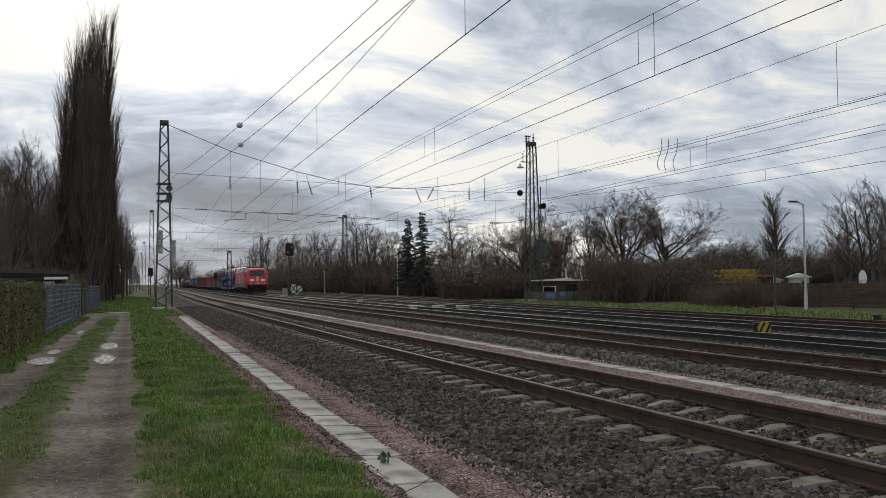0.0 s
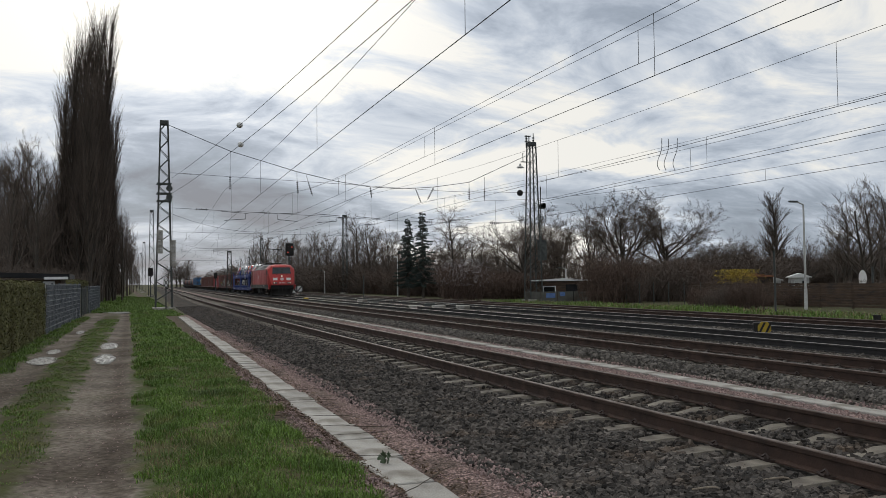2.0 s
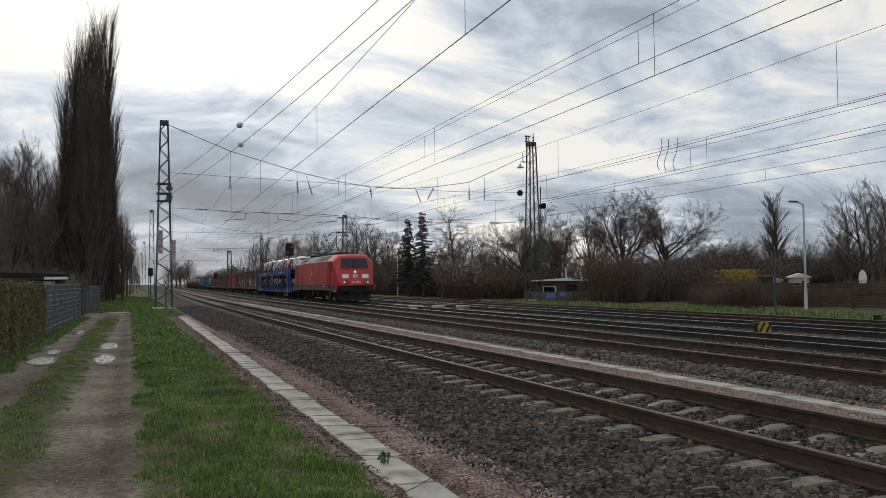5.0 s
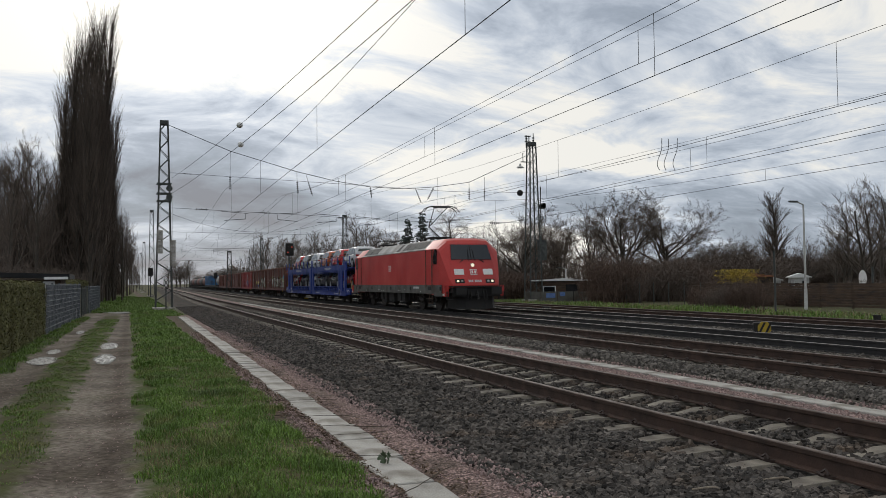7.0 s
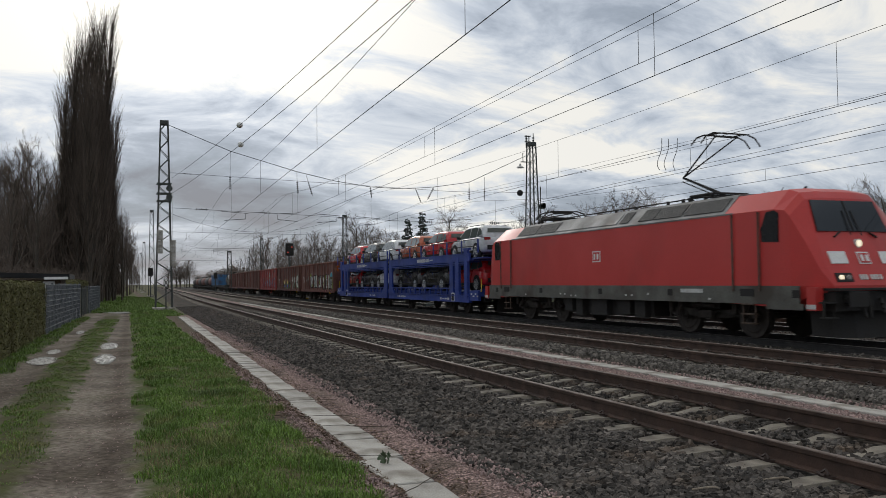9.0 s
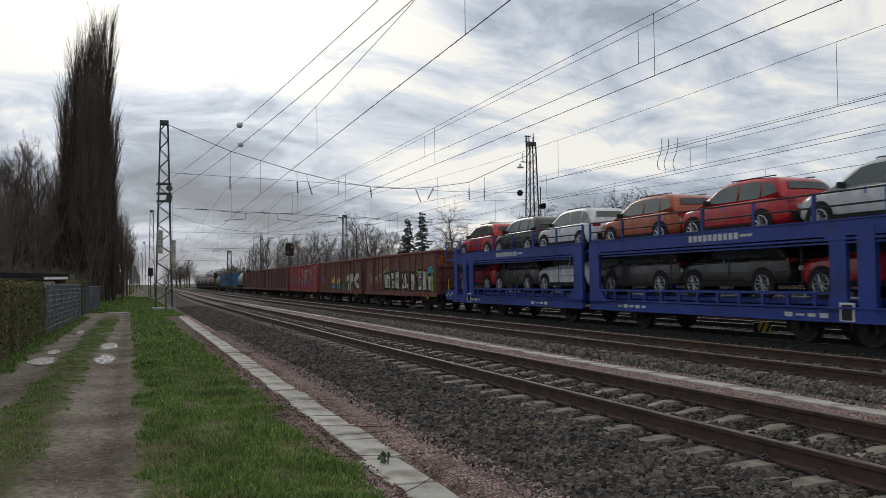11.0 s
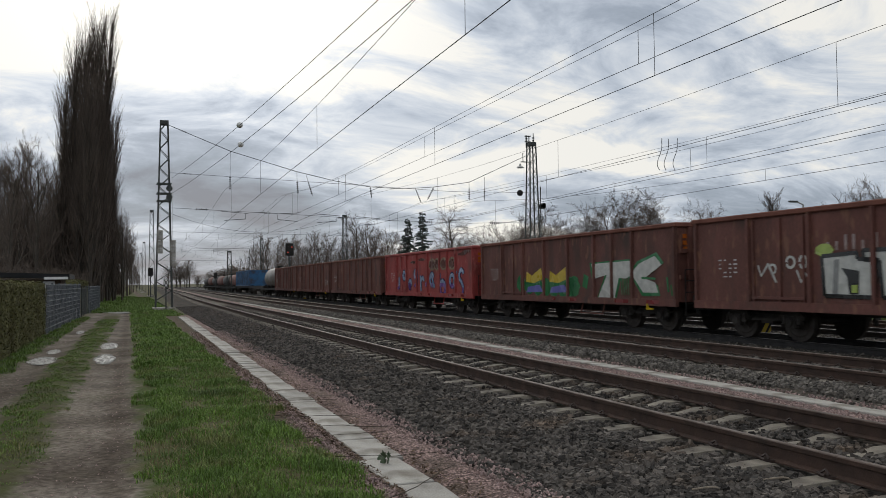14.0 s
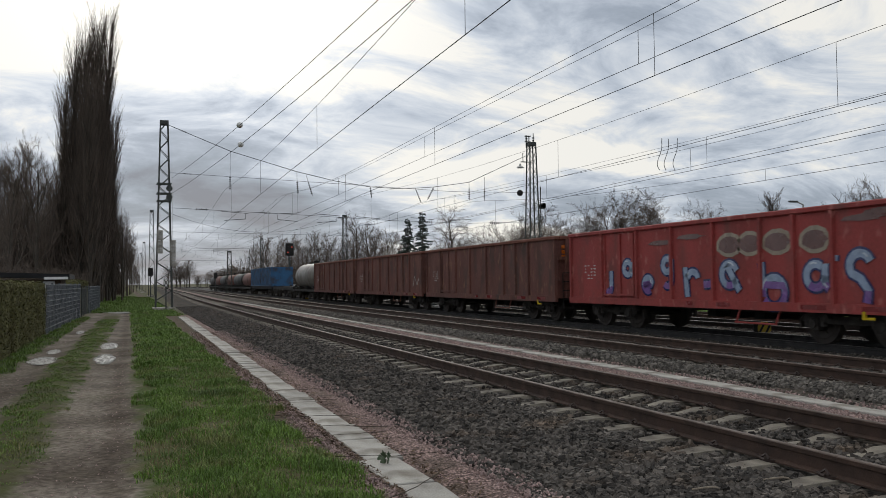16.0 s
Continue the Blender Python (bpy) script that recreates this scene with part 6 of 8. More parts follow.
def vegetation():
    # large spreading trees behind the far bank
    for px, top, dist, m_, wide, turn in ((928, 357, 75, 0, 1.1, 10), (990, 370, 80, 1, 0.9, 130), (1048, 352, 74, 1, 0.8, 80), (1100, 328, 70, 2, 0.95, 200), (1172, 332, 72, 0, 1.0, 260)):
        h = tall(top, px, dist)
        x, y = at(px, dist)
        tree(OAK[m_], x, y, "oak_tree", "large bare spreading tree behind the railway bank", h / 9.6, turn, "large trees on the far bank", wide=wide * 1.12)
    for px, top, dist in ((1374, 346, 75),):
        x, y = at(px, dist)
        tree(SPINDLE[0], x, y, "poplar_tree", "slim bare poplar behind the garden fence", tall(top, px, dist) / 25.0, 0, wide=1.9)
    for px, top, dist, m_ in ((1430, 425, 60, 1), (1320, 425, 85, 2), (1290, 440, 90, 0), (1235, 440, 95, 1), (1265, 430, 100, 2)):
        x, y = at(px, dist)
        tree(BROAD[m_], x, y, "garden_tree", "small dark bare tree in the allotment gardens", tall(top, px, dist) / 9.6, 40 * m_ + px % 90, "garden trees")
    for k, (px, top, dist, m_) in enumerate(((1505, 352, 50, 0), (1545, 325, 48, 1), (1580, 318, 46, 2), (1478, 395, 52, 1), (1530, 350, 44, 2), (1600, 330, 40, 0), (1560, 345, 54, 0), (1490, 410, 46, 2))):
        x, y = at(px, dist)
        tree(UPRIGHT[m_], x, y, "shrub_tree", "tall bare many-stemmed shrub tree", tall(top, px, dist) / 10.0, 50 * k, "shrub trees by the lamp", wide=1.5)
    x, y = at(803, 85)
    tree(BIRCH[0], x, y, "birch_tree", "pale bare birch with hanging twigs", tall(378, 803, 85) / 10, 0, wide=1.1)
    for px, top in ((722, 385), (748, 373)):
        x, y = at(px, 82 if px < 730 else 79)
        fir(x, y, tall(top, px, y), "dark green fir with drooping branches")
    # wood behind the sidings
    rnd = random.Random(8)
    for k in range(26):
        px = 418 + 12.0 * k + rnd.uniform(-5, 5)
        dist = rnd.uniform(105, 150)
        top = {0: 455, 1: 440, 2: 425, 3: 418}.get(k, 402 + rnd.uniform(-8, 16))
        x, y = bank(px, dist)
        dist = y
        tree(UPRIGHT[k % 3], x, y, "woodland_tree", "bare woodland tree behind the sidings", tall(top, px, dist) / 10.0, 37 * k, "wood behind the sidings", wide=1.15)
    for k, (px, top, dist) in enumerate(((632, 365, 92), (655, 372, 95), (690, 395, 98), (515, 407, 110), (575, 405, 112), (540, 420, 100))):
        x, y = bank(px, dist)
        dist = y
        tree(UPRIGHT[k % 3], x, y, "woodland_tree", "tall bare woodland tree behind the sidings", tall(top, px, dist) / 10.0, 61 * k, "wood behind the sidings", wide=1.5)
    for k in range(14):
        px = 770 + 17 * k + rnd.uniform(-7, 7)
        dist = rnd.uniform(95, 115)
        x, y = at(px, dist)
        tree(UPRIGHT[k % 3] if k % 3 else BROAD[k % 2], x, y, "distant_tree", "bare tree among the gardens behind the scrub", tall(408 + rnd.uniform(-18, 26), px, dist) / 9.8, 47 * k, "distant trees", wide=1.25)
    for k in range(34):
        px = 680 + 27 * k + rnd.uniform(-12, 12)
        dist = rnd.uniform(120, 170)
        x, y = at(px, dist)
        tree(UPRIGHT[k % 3] if k % 2 else BROAD[k % 3], x, y, "distant_tree", "distant bare tree beyond the gardens", tall(435 + rnd.uniform(-14, 22), px, dist) / 9.8, 23 * k, "distant trees", wide=1.2)
    # poplars and wood beside the path
    for px, top, dist, m_, sc in ((192, 6, 86, 0, 0.6), (184, 12, 84, 1, 0.6), (175, 22, 86, 0, 0.65), (166, 34, 84, 1, 0.65), (157, 44, 86, 0, 0.65), (147, 58, 84, 1, 0.65), (138, 84, 86, 0, 0.7), (129, 125, 84, 1, 0.75), (122, 170, 84, 0, 0.8),
                                  (202, 80, 90, 1, 0.5), (206, 190, 92, 0, 0.75), (213, 310, 90, 1, 0.9), (217, 370, 94, 0, 1.1), (172, 120, 80, 1, 0.85), (156, 140, 81, 0, 0.85), (188, 130, 83, 1, 0.8)):
        x, y = at(px - 13, dist)
        tree(POPLAR[m_], x, y, "poplar_tree", "very tall bare columnar poplar beside the path", tall(top, px, dist) / 23.8, 70 * m_ + px, "poplars beside the path", wide=sc)
    for k in range(20):
        px = -40 + 7.8 * k + rnd.uniform(-4, 4)
        dist = rnd.uniform(58, 100)
        top = 218 + rnd.uniform(-15, 65) + max(0, px - 60) * 1.0
        if px > 20:
            dist += 15
        x, y = at(px, dist)
        tree(UPRIGHT[k % 3], x, y, "woodland_tree", "bare tree in the dense wood beside the path", tall(top, px, dist) / 10.0, 41 * k, "wood beside the path", wide=0.9)
    for k in range(16):
        dist = 92 + 9 * k
        px = 214 + 2.2 * k + rnd.uniform(-5, 3)
        x, y = at(px, dist)
        tree(UPRIGHT[k % 3], x, y, "woodland_tree", "bare tree at the edge of the path", tall(340 + 9.5 * k if k < 9 else 425 + 3 * k, px, dist) / 10.0, 29 * k, "wood beside the path", wide=0.75)
    # far trees at the end of the line
    for k in range(26):
        px = 298 + 5 * k + rnd.uniform(-4, 4)
        dist = 330 + 30 * rnd.random()
        x, y = at(px, dist)
        tree(UPRIGHT[k % 3], x, y, "distant_tree", "distant bare tree at the end of the line", tall(446 + 12 * rnd.random() if px < 345 else 478 - (px - 345) * 0.3, px, dist) / 10.0, 31 * k, "distant trees", wide=2.0)
    # brown bramble and scrub along the far bank, and undergrowth in the woods
    scrub = [bush_mesh(s, "dry", 150, 1.0, 0.55, 0.0055, 12) for s in (51, 52, 53)]
    dark = [bush_mesh(s, "twig", 150, 1.0, 0.6, 0.006, 12) for s in (61, 62)]

    def bush(px, top, dist, wide, meshes, label, group, nm="scrub_bush"):
        x, y = bank(px, dist)
        dist = y
        e = new(nm, meshes[rnd.randrange(len(meshes))])
        h = tall(top, px, dist)
        e.matrix_basis = pose(x, y, GROUND - 0.03, 0, 0, rnd.uniform(0, 360)) @ Matrix.Diagonal((h * wide, h * wide, h, 1))
        tagged(e, label, "bush", group)

    px = 640
    while px < 930:
        bush(px, 478 + rnd.uniform(-6, 14), rnd.uniform(66, 72), 1.3, scrub, "brown leafless scrub along the siding", "scrub along the far bank")
        bush(px + 6, 470 + rnd.uniform(-6, 14), rnd.uniform(74, 80), 1.3, dark, "dark leafless scrub along the siding", "scrub along the far bank")
        px += 11
    px = 1068
    while px < 1235:
        bush(px, 466 + rnd.uniform(-14, 20), rnd.uniform(50, 56), 0.85, scrub if rnd.random() < 0.6 else dark, "brown leafless bramble thicket by the siding", "thicket by the siding")
        bush(px, 474 + rnd.uniform(-8, 20), rnd.uniform(58, 62), 1.0, dark, "dark leafless thicket by the siding", "thicket by the siding")
        px += 19
    px = 1235
    while px < 1600:
        bush(px, 518 + rnd.uniform(-12, 14), rnd.uniform(36, 44), 1.0, dark if rnd.random() < 0.5 else scrub, "low brown bramble beside the fence", "bramble by the fence")
        bush(px, 470 + rnd.uniform(-14, 16), rnd.uniform(64, 72), 1.6, dark, "dark leafless bushes in the gardens", "bushes in the gardens")
        px += 17
    px = 425
    while px < 650:
        bush(px, 470 + rnd.uniform(-10, 16), rnd.uniform(98, 106), 1.6, dark, "dark undergrowth of the wood", "undergrowth of the wood")
        px += 8
    for k in range(34):
        dist = 50 + 4.2 * k
        x = -5.5 + 2.2 * min(1, k / 8) + 0.02 * k + rnd.uniform(-0.8, 0.3) + bend(dist) * 0.6
        e = new("scrub_bush", dark[k % 2])
        h = rnd.uniform(2.2, 4.2)
        e.matrix_basis = pose(x - 0.6 * h * 0.5, dist, GROUND, 0, 0, 50 * k) @ Matrix.Diagonal((h * 0.75, h * 0.75, h, 1))
        tagged(e, "dark leafless scrub at the edge of the path", "bush", "scrub beside the path")
    # far woods that close the view: uncountable, one mesh
    t = Tubes()
    for k in range(5200):
        if k % 3 == 0:
            x, y = at(rnd.uniform(-60, 235), rnd.uniform(80, 130))
            h = rnd.uniform(3, 9)
            x -= 3
        else:
            x, y = at(rnd.uniform(470, 1650), rnd.uniform(150, 230))
            h = rnd.uniform(2.0, 7.5)
            if x < 36 + bend(y):
                continue
        lean = Vector((rnd.uniform(-0.3, 0.3), rnd.uniform(-0.3, 0.3), 1)) * h
        p_ = Vector((x, y, GROUND))
        t.add([p_, p_ + lean * 0.5, p_ + lean + Vector((rnd.uniform(-0.6, 0.6), 0, 0))], [0.07, 0.05, 0.015], 3)
        for q in range(5):
            b = p_ + lean * rnd.uniform(0.3, 0.95)
            t.add([b, b + Vector((rnd.uniform(-1, 1), rnd.uniform(-1, 1), rnd.uniform(0.1, 1))) * 0.22 * h], [0.035, 0.012], 3)
    ob = new("far_wood", t.mesh("far_wood", "twig"))
    tagged(ob, "dense bare woodland far behind the gardens", "wood", kind="stuff")
    # yellow flowering bush and white blossom
    M["yellow_leaf"] = material("forsythia_flowers", (0.42, 0.30, 0.03), (0.3, 0.22, 0.03), 1.0, 0.8, island=0.4)
    M["blossom"] = material("white_blossom", (0.45, 0.42, 0.42), (0.35, 0.32, 0.32), 1.0, 0.8, island=0.3)
    for px, top, dist, mt, n, nm, lab, s in ((1303, 487, 43, "yellow_leaf", 2600, "forsythia_bush", "yellow flowering forsythia bush behind the fence", 0.055), (815, 458, 63, "blossom", 2200, "blossom_bush", "white blossoming bush among brown scrub", 0.04)):
        x, y = at(px, dist)
        e = tagged(new(nm), lab, "bush")
        e.location = (x, y, GROUND)
        h = tall(top, px, dist)
        o = new("branchwork", scrub[0])
        o.parent = e
        o.scale = (h * 0.9, h * 0.9, h)
        wd = 1.1 if mt == "yellow_leaf" else 2.2
        leaf_cloud("blossom", n, lambda r_: (Vector((r_.gauss(0, wd * 0.5), r_.gauss(0, wd * 0.5), h * (0.35 + 0.62 * r_.random() ** 0.8))), Vector((0, -1, 0.3))), s, mt, e, 4)


vegetation()


# ---------------------------------------------------------------- masts and overhead line
def lattice(bm, h, w0, w1, d0, d1, leg=0.045, pitch=0.62, brace=0.018):
    """Four tapered legs with zigzag bracing on all sides."""
    def corner(sx, sy, z):
        f = z / h
        return Vector((sx * (w0 + (w1 - w0) * f) / 2, sy * (d0 + (d1 - d0) * f) / 2, z))
    for sx in (-1, 1):
        for sy in (-1, 1):
            rod(bm, corner(sx, sy, 0), corner(sx, sy, h), leg, seg=4)
    n = int(h / pitch)
    for i in range(n):
        z0, z1 = h * i / n, h * (i + 1) / n
        for (a, b) in (((-1, -1), (1, -1)), ((-1, 1), (1, 1)), ((-1, -1), (-1, 1)), ((1, -1), (1, 1))):
            p_, q = (a, b) if i % 2 else (b, a)
            rod(bm, corner(*p_, z0), corner(*q, z1), brace, seg=4)


def mast(x, y, h, w0, w1, label, z=GROUND, turn=0, d0=None, d1=None, group="overhead line masts", pitch=0.62, leg=0.05):
    e = tagged(new("catenary_mast"), label, "mast", group)
    e.matrix_basis = pose(x, y, z, 0, 0, turn)
    bm = B()
    lattice(bm, h, w0, w1, d0 or w0, d1 or w1, leg=leg, pitch=pitch, brace=0.022)
    part("lattice", bm, "steel", e)
    boxes("cap", [(0, 0, h - 0.12, w1 + 0.08, (d1 or w1) + 0.08, 0.28)], "steel", e)
    boxes("foundation", [(0, 0, 0.06, w0 + 0.35, (d0 or w0) + 0.35, 0.24)], "concrete", e, "concrete footing")
    return e


def wires(name, label, runs, r=0.012, mt="wire", sub=None):
    """One line of cable: each run is a list of points."""
    t = Tubes()
    for pts in runs:
        t.add([Vector(q) for q in pts], [r] * len(pts), 4)
    ob = new(name, t.mesh(name, mt))
    return tagged(ob, label, "cable", "overhead line")


def sag(a, b, drop, n=14):
    a, b = Vector(a), Vector(b)
    return [tuple(a.lerp(b, i / n) - Vector((0, 0, drop * 4 * (i / n) * (1 - i / n)))) for i in range(n + 1)]


def insulator(parent, a, b, r=0.06, n=5):
    a, b = Vector(a), Vector(b)
    bm = B()
    rod(bm, a, b, 0.018, seg=5)
    d = (b - a)
    for i in range(n):
        f = 0.15 + 0.7 * i / (n - 1)
        c = a + d * f
        rod(bm, c - d.normalized() * 0.025, c + d.normalized() * 0.025, r, r * 0.5, seg=8)
    return part("insulator", bm, "insulator", parent)


SPAN_Y = 57.4


def overhead():
    ml = mast(2.4, SPAN_Y, 12.55, 1.05, 0.46, "tall tapered lattice mast carrying tension weights beside the grass", leg=0.06)
    # tension weights, arms and sign on the near mast
    for x, z0, z1 in ((-0.28, 3.7, 5.25), (0.52, 2.85, 4.6)):
        bm = B()
        n = 9
        for i in range(n):
            z = z0 + (z1 - z0) * (i + 0.5) / n
            rod(bm, (x, -0.62, z - (z1 - z0) / n * 0.42), (x, -0.62, z + (z1 - z0) / n * 0.42), 0.2, seg=10)
        rod(bm, (x, -0.62, z1), (x, -0.62, 8.2), 0.014)
        part("tension_weight", bm, "concrete", ml, "stack of grey concrete weights")
    bm = B()
    for z in (7.2, 7.7, 8.35):
        box(bm, 0, -0.36, z, 0.95, 0.08, 0.08)
        box(bm, 0, 0.36, z, 0.95, 0.08, 0.08)
    for z in (7.4, 8.0):
        rod(bm, (0.3, -0.7, z), (0.3, -0.62, z), 0.2, seg=14)
    part("tension_wheel", bm, "steel", ml)
    # other masts of the left row, far away on the same side
    for px, dist, top in ((268, 118, 361), (254.5, 180, 417), (249, 245, 437), (244, 305, 443)):
        x, y = at(px, dist)
        mast(x, y, tall(top, px, dist), 0.8, 0.4, "slim lattice mast along the grass verge", pitch=0.75)
    mr = mast(29.75, SPAN_Y, 12.45, 1.05, 0.5, "tall lattice mast beyond the sidings with antennas and a hanging lamp", z=-0.2, leg=0.055)
    bm = B()
    for x, h in ((-0.42, 0.55), (0.18, 0.75)):
        rod(bm, (x, 0, 12.2), (x, 0, 12.45 + h), 0.03)
        for k in range(4):
            rod(bm, (x, 0, 12.5 + 0.12 * k), (x, 0, 12.55 + 0.12 * k), 0.09, seg=8)
    for s in (-0.45, -0.2):
        rod(bm, (s, 0, 12.0), (s, 0, 12.95), 0.04)
    box(bm, -0.3, 0, 12.95, 0.5, 0.15, 0.06)
    box(bm, -0.3, 0, 12.5, 0.5, 0.15, 0.06)
    rod(bm, (0, 0, 10.9), (-0.95, 0, 10.9), 0.04)
    rod(bm, (-0.75, 0, 10.9), (-0.75, 0, 11.6), 0.03)
    part("antenna_bracket", bm, "steel", mr)
    bm = B()
    rod(bm, (-1.0, 0, 10.42), (-1.0, 0, 10.52), 0.30, 0.24, seg=16)
    rod(bm, (-1.0, 0, 10.52), (-1.0, 0, 10.75), 0.12, 0.05, seg=12)
    part("hanging_lamp", bm, "panel_grey", mr, "pale hanging yard lamp")
    bm = B()
    bmesh.ops.create_uvsphere(bm, u_segments=12, v_segments=8, radius=0.24, matrix=Matrix.Translation((-1.05, 0, 8.45)))
    part("ball_marker", bm, "black", mr)
    bm = B()
    box(bm, 0.7, -0.2, 4.0, 0.55, 0.5, 1.6)
    rod(bm, (0.75, 0, 0), (0.75, 0, 9.0), 0.04)
    for k in range(8):
        rod(bm, (0.9, -0.3, 7.4 + 0.02 * k), (0.9, 0.3, 7.4 + 0.02 * k), 0.16, seg=10)
    part("cable_box", bm, "steel", mr)
    # second mast behind, against the sky
    for px, dist, top in ((610, 118, 377), (463, 180, 415), (405.5, 125, 436), (440, 245, 447)):
        x, y = at(px, dist)
        mast(x, y, tall(top, px, dist), 0.75, 0.5, "dark lattice mast behind the sidings", pitch=0.8)
    # headspan across all tracks: top cable, upper and lower steady wires
    span = tagged(new("headspan"), "cross-span cables with insulators over all tracks", "overhead cable", "overhead line")
    top = [(2.7, 12.06), (6.71, 10.5), (11.24, 9.27), (14, 8.7), (16.6, 8.36), (18.5, 8.3), (20.3, 8.39), (21.6, 8.51), (24.4, 8.95), (29.5, 11.3)]
    t = Tubes()
    t.add([Vector((x, SPAN_Y, z)) for x, z in top], [0.022] * len(top), 5)
    for rows in (((2.7, 8.88), (12.04, 8.58), (23.0, 8.2), (29.5, 8.3)), ((2.7, 6.54), (12.0, 6.2), (18.5, 5.92), (24.4, 5.82), (29.5, 6.0))):
        t.add([Vector((x, SPAN_Y, z)) for x, z in rows], [0.014] * len(rows), 4)
    o = new("span_wire", t.mesh("span_wire", "wire"))
    o.parent = span
    insulator(span, (2.9, SPAN_Y, 11.98), (3.9, SPAN_Y, 11.6), 0.05)
    insulator(span, (3.6, SPAN_Y, 8.85), (4.2, SPAN_Y, 8.83), 0.05)
    for x0, z0 in ((4.8, 6.47), (9.0, 6.32), (14.6, 6.08), (21.0, 5.87), (26.5, 5.88)):
        insulator(span, (x0 - 0.45, SPAN_Y, z0 + 0.01), (x0 + 0.45, SPAN_Y, z0 - 0.01), 0.09)
    hang = [(6.69, 10.5, 6.67, 7.8, 1), (11.24, 9.27, 11.32, 7.62, 1), (11.9, 9.1, 12.35, 7.6, 0), (16.6, 8.36, 16.7, 7.55, 1), (20.05, 8.39, 20.5, 7.3, 0), (21.55, 8.5, 21.0, 7.5, 0), (24.4, 8.95, 24.4, 7.55, 1), (25.7, 9.4, 25.65, 7.55, 1)]
    for xa, za, xb, zb, _v in hang:
        m_ = min(1.05, za - zb)
        ta = Vector((xa, SPAN_Y, za)).lerp(Vector((xb, SPAN_Y, zb)), 1 - m_ / (za - zb) * 0.98)
        insulator(span, ta, (xb, SPAN_Y, zb), 0.085, 6)
        t = Tubes()
        t.add([Vector((xa, SPAN_Y, za)), ta], [0.012, 0.012], 4)
        o = new("hanger", t.mesh("hanger", "wire"))
        o.parent = span
    # steady arms
    for x, z, s in ((6.6, 5.75, 1), (11.0, 5.75, -1), (13.0, 5.7, 1), (16.0, 5.55, 1), (20.2, 5.55, 1), (24.0, 5.5, -1)):
        bm = B()
        rod(bm, (x - s * 0.3, SPAN_Y, z), (x + s * 1.1, SPAN_Y, z + 0.12), 0.018)
        rod(bm, (x + s * 1.1, SPAN_Y, z + 0.12), (x + s * 1.1, SPAN_Y, z + 0.45), 0.014)
        rod(bm, (x - s * 0.5, SPAN_Y, z + 0.62), (x + s * 1.3, SPAN_Y, z + 0.5), 0.018)
        part("steady_arm", bm, "wire", span)
    # contact and carrying wires, track by track: lateral place, heights near and at the span
    def line(lat0, zc0, lat1, zc1, zm_mid, zm_sup, label, r=0.011, far=230.0, near=-8.0, dz=0.0, near_pts=()):
        def lat(y):
            return lat0 + (lat1 - lat0) * max(0.0, min(1.0, y / SPAN_Y)) + (bend(y) - 0.02)
        def zc(y):
            return zc0 + (zc1 - zc0) * max(-0.2, min(1.0, y / SPAN_Y))
        def zm(y):
            if near_pts and y < SPAN_Y:
                return float(np.interp(y, [q[0] for q in near_pts] + [SPAN_Y], [q[1] for q in near_pts] + [zm_sup]))
            ph = (y - SPAN_Y) / 62.0
            f = ph - math.floor(ph)
            return zm_sup - (zm_sup - zm_mid) * 4 * f * (1 - f)
        ys = [near + 3.0 * i for i in range(int((far - near) / 3) + 1)]
        contact = [(lat(y), y, zc(y)) for y in ys]
        mess = [(lat(y) + dz, y, zm(y)) for y in ys]
        drops = [((lat(y) + dz, y, zm(y)), (lat(y), y, zc(y))) for y in [1.0 + 13.05 * i for i in range(int((far - 1) / 13.05))]]
        ob = tagged(new("overhead_line"), label, "overhead cable", "overhead line")
        for nm, runs, rr in [("contact_wire", [contact], r * 1.25), ("carrying_wire", [mess], r)] + [("dropper", [d_], 0.006) for d_ in drops]:
            if not runs:
                continue
            t = Tubes()
            for pts in runs:
                t.add([Vector(q) for q in pts], [rr] * len(pts), 4)
            o = new(nm, t.mesh(nm, "wire"))
            o.parent = ob
        return ob

    line(5.93, 6.25, 5.93, 5.55, 7.2, 7.85, "contact and carrying wires over the track beside the grass", r=0.008, near_pts=((-8, 8.3), (12, 7.85), (17, 7.66), (24, 7.45), (32, 7.34), (40.7, 7.36), (48, 7.5)))
    line(10.15, 5.71, 10.15, 5.45, 6.75, 7.65, "contact and carrying wires over the second track", r=0.008, near_pts=((-8, 7.0), (13, 6.94), (25, 6.92), (33, 6.88), (41, 6.9), (48, 7.1)))
    line(9.75, 5.86, 9.8, 5.84, 6.95, 7.6, "second set of wires over the second track", r=0.0065, far=120, near_pts=((-8, 6.55), (12, 6.54), (24, 6.57), (33, 6.55), (40, 6.65), (48, 6.95)))
    line(15.1, 5.36, 15.1, 5.26, 6.75, 7.55, "contact and carrying wires over the train's track", r=0.0075, near_pts=((-8, 7.0), (12.7, 6.83), (20, 6.75), (27, 6.7), (34, 6.75), (41, 6.9), (48, 7.15)))
    line(21.9, 6.05, 20.3, 5.5, 6.7, 7.4, "contact and carrying wires over a siding", r=0.009)
    line(22.8, 6.5, 21.0, 5.7, 7.2, 7.5, "second set of wires over a siding", r=0.008, far=120)
    line(25.6, 5.6, 24.2, 5.45, 6.0, 7.55, "contact and carrying wires over the last siding", r=0.009)
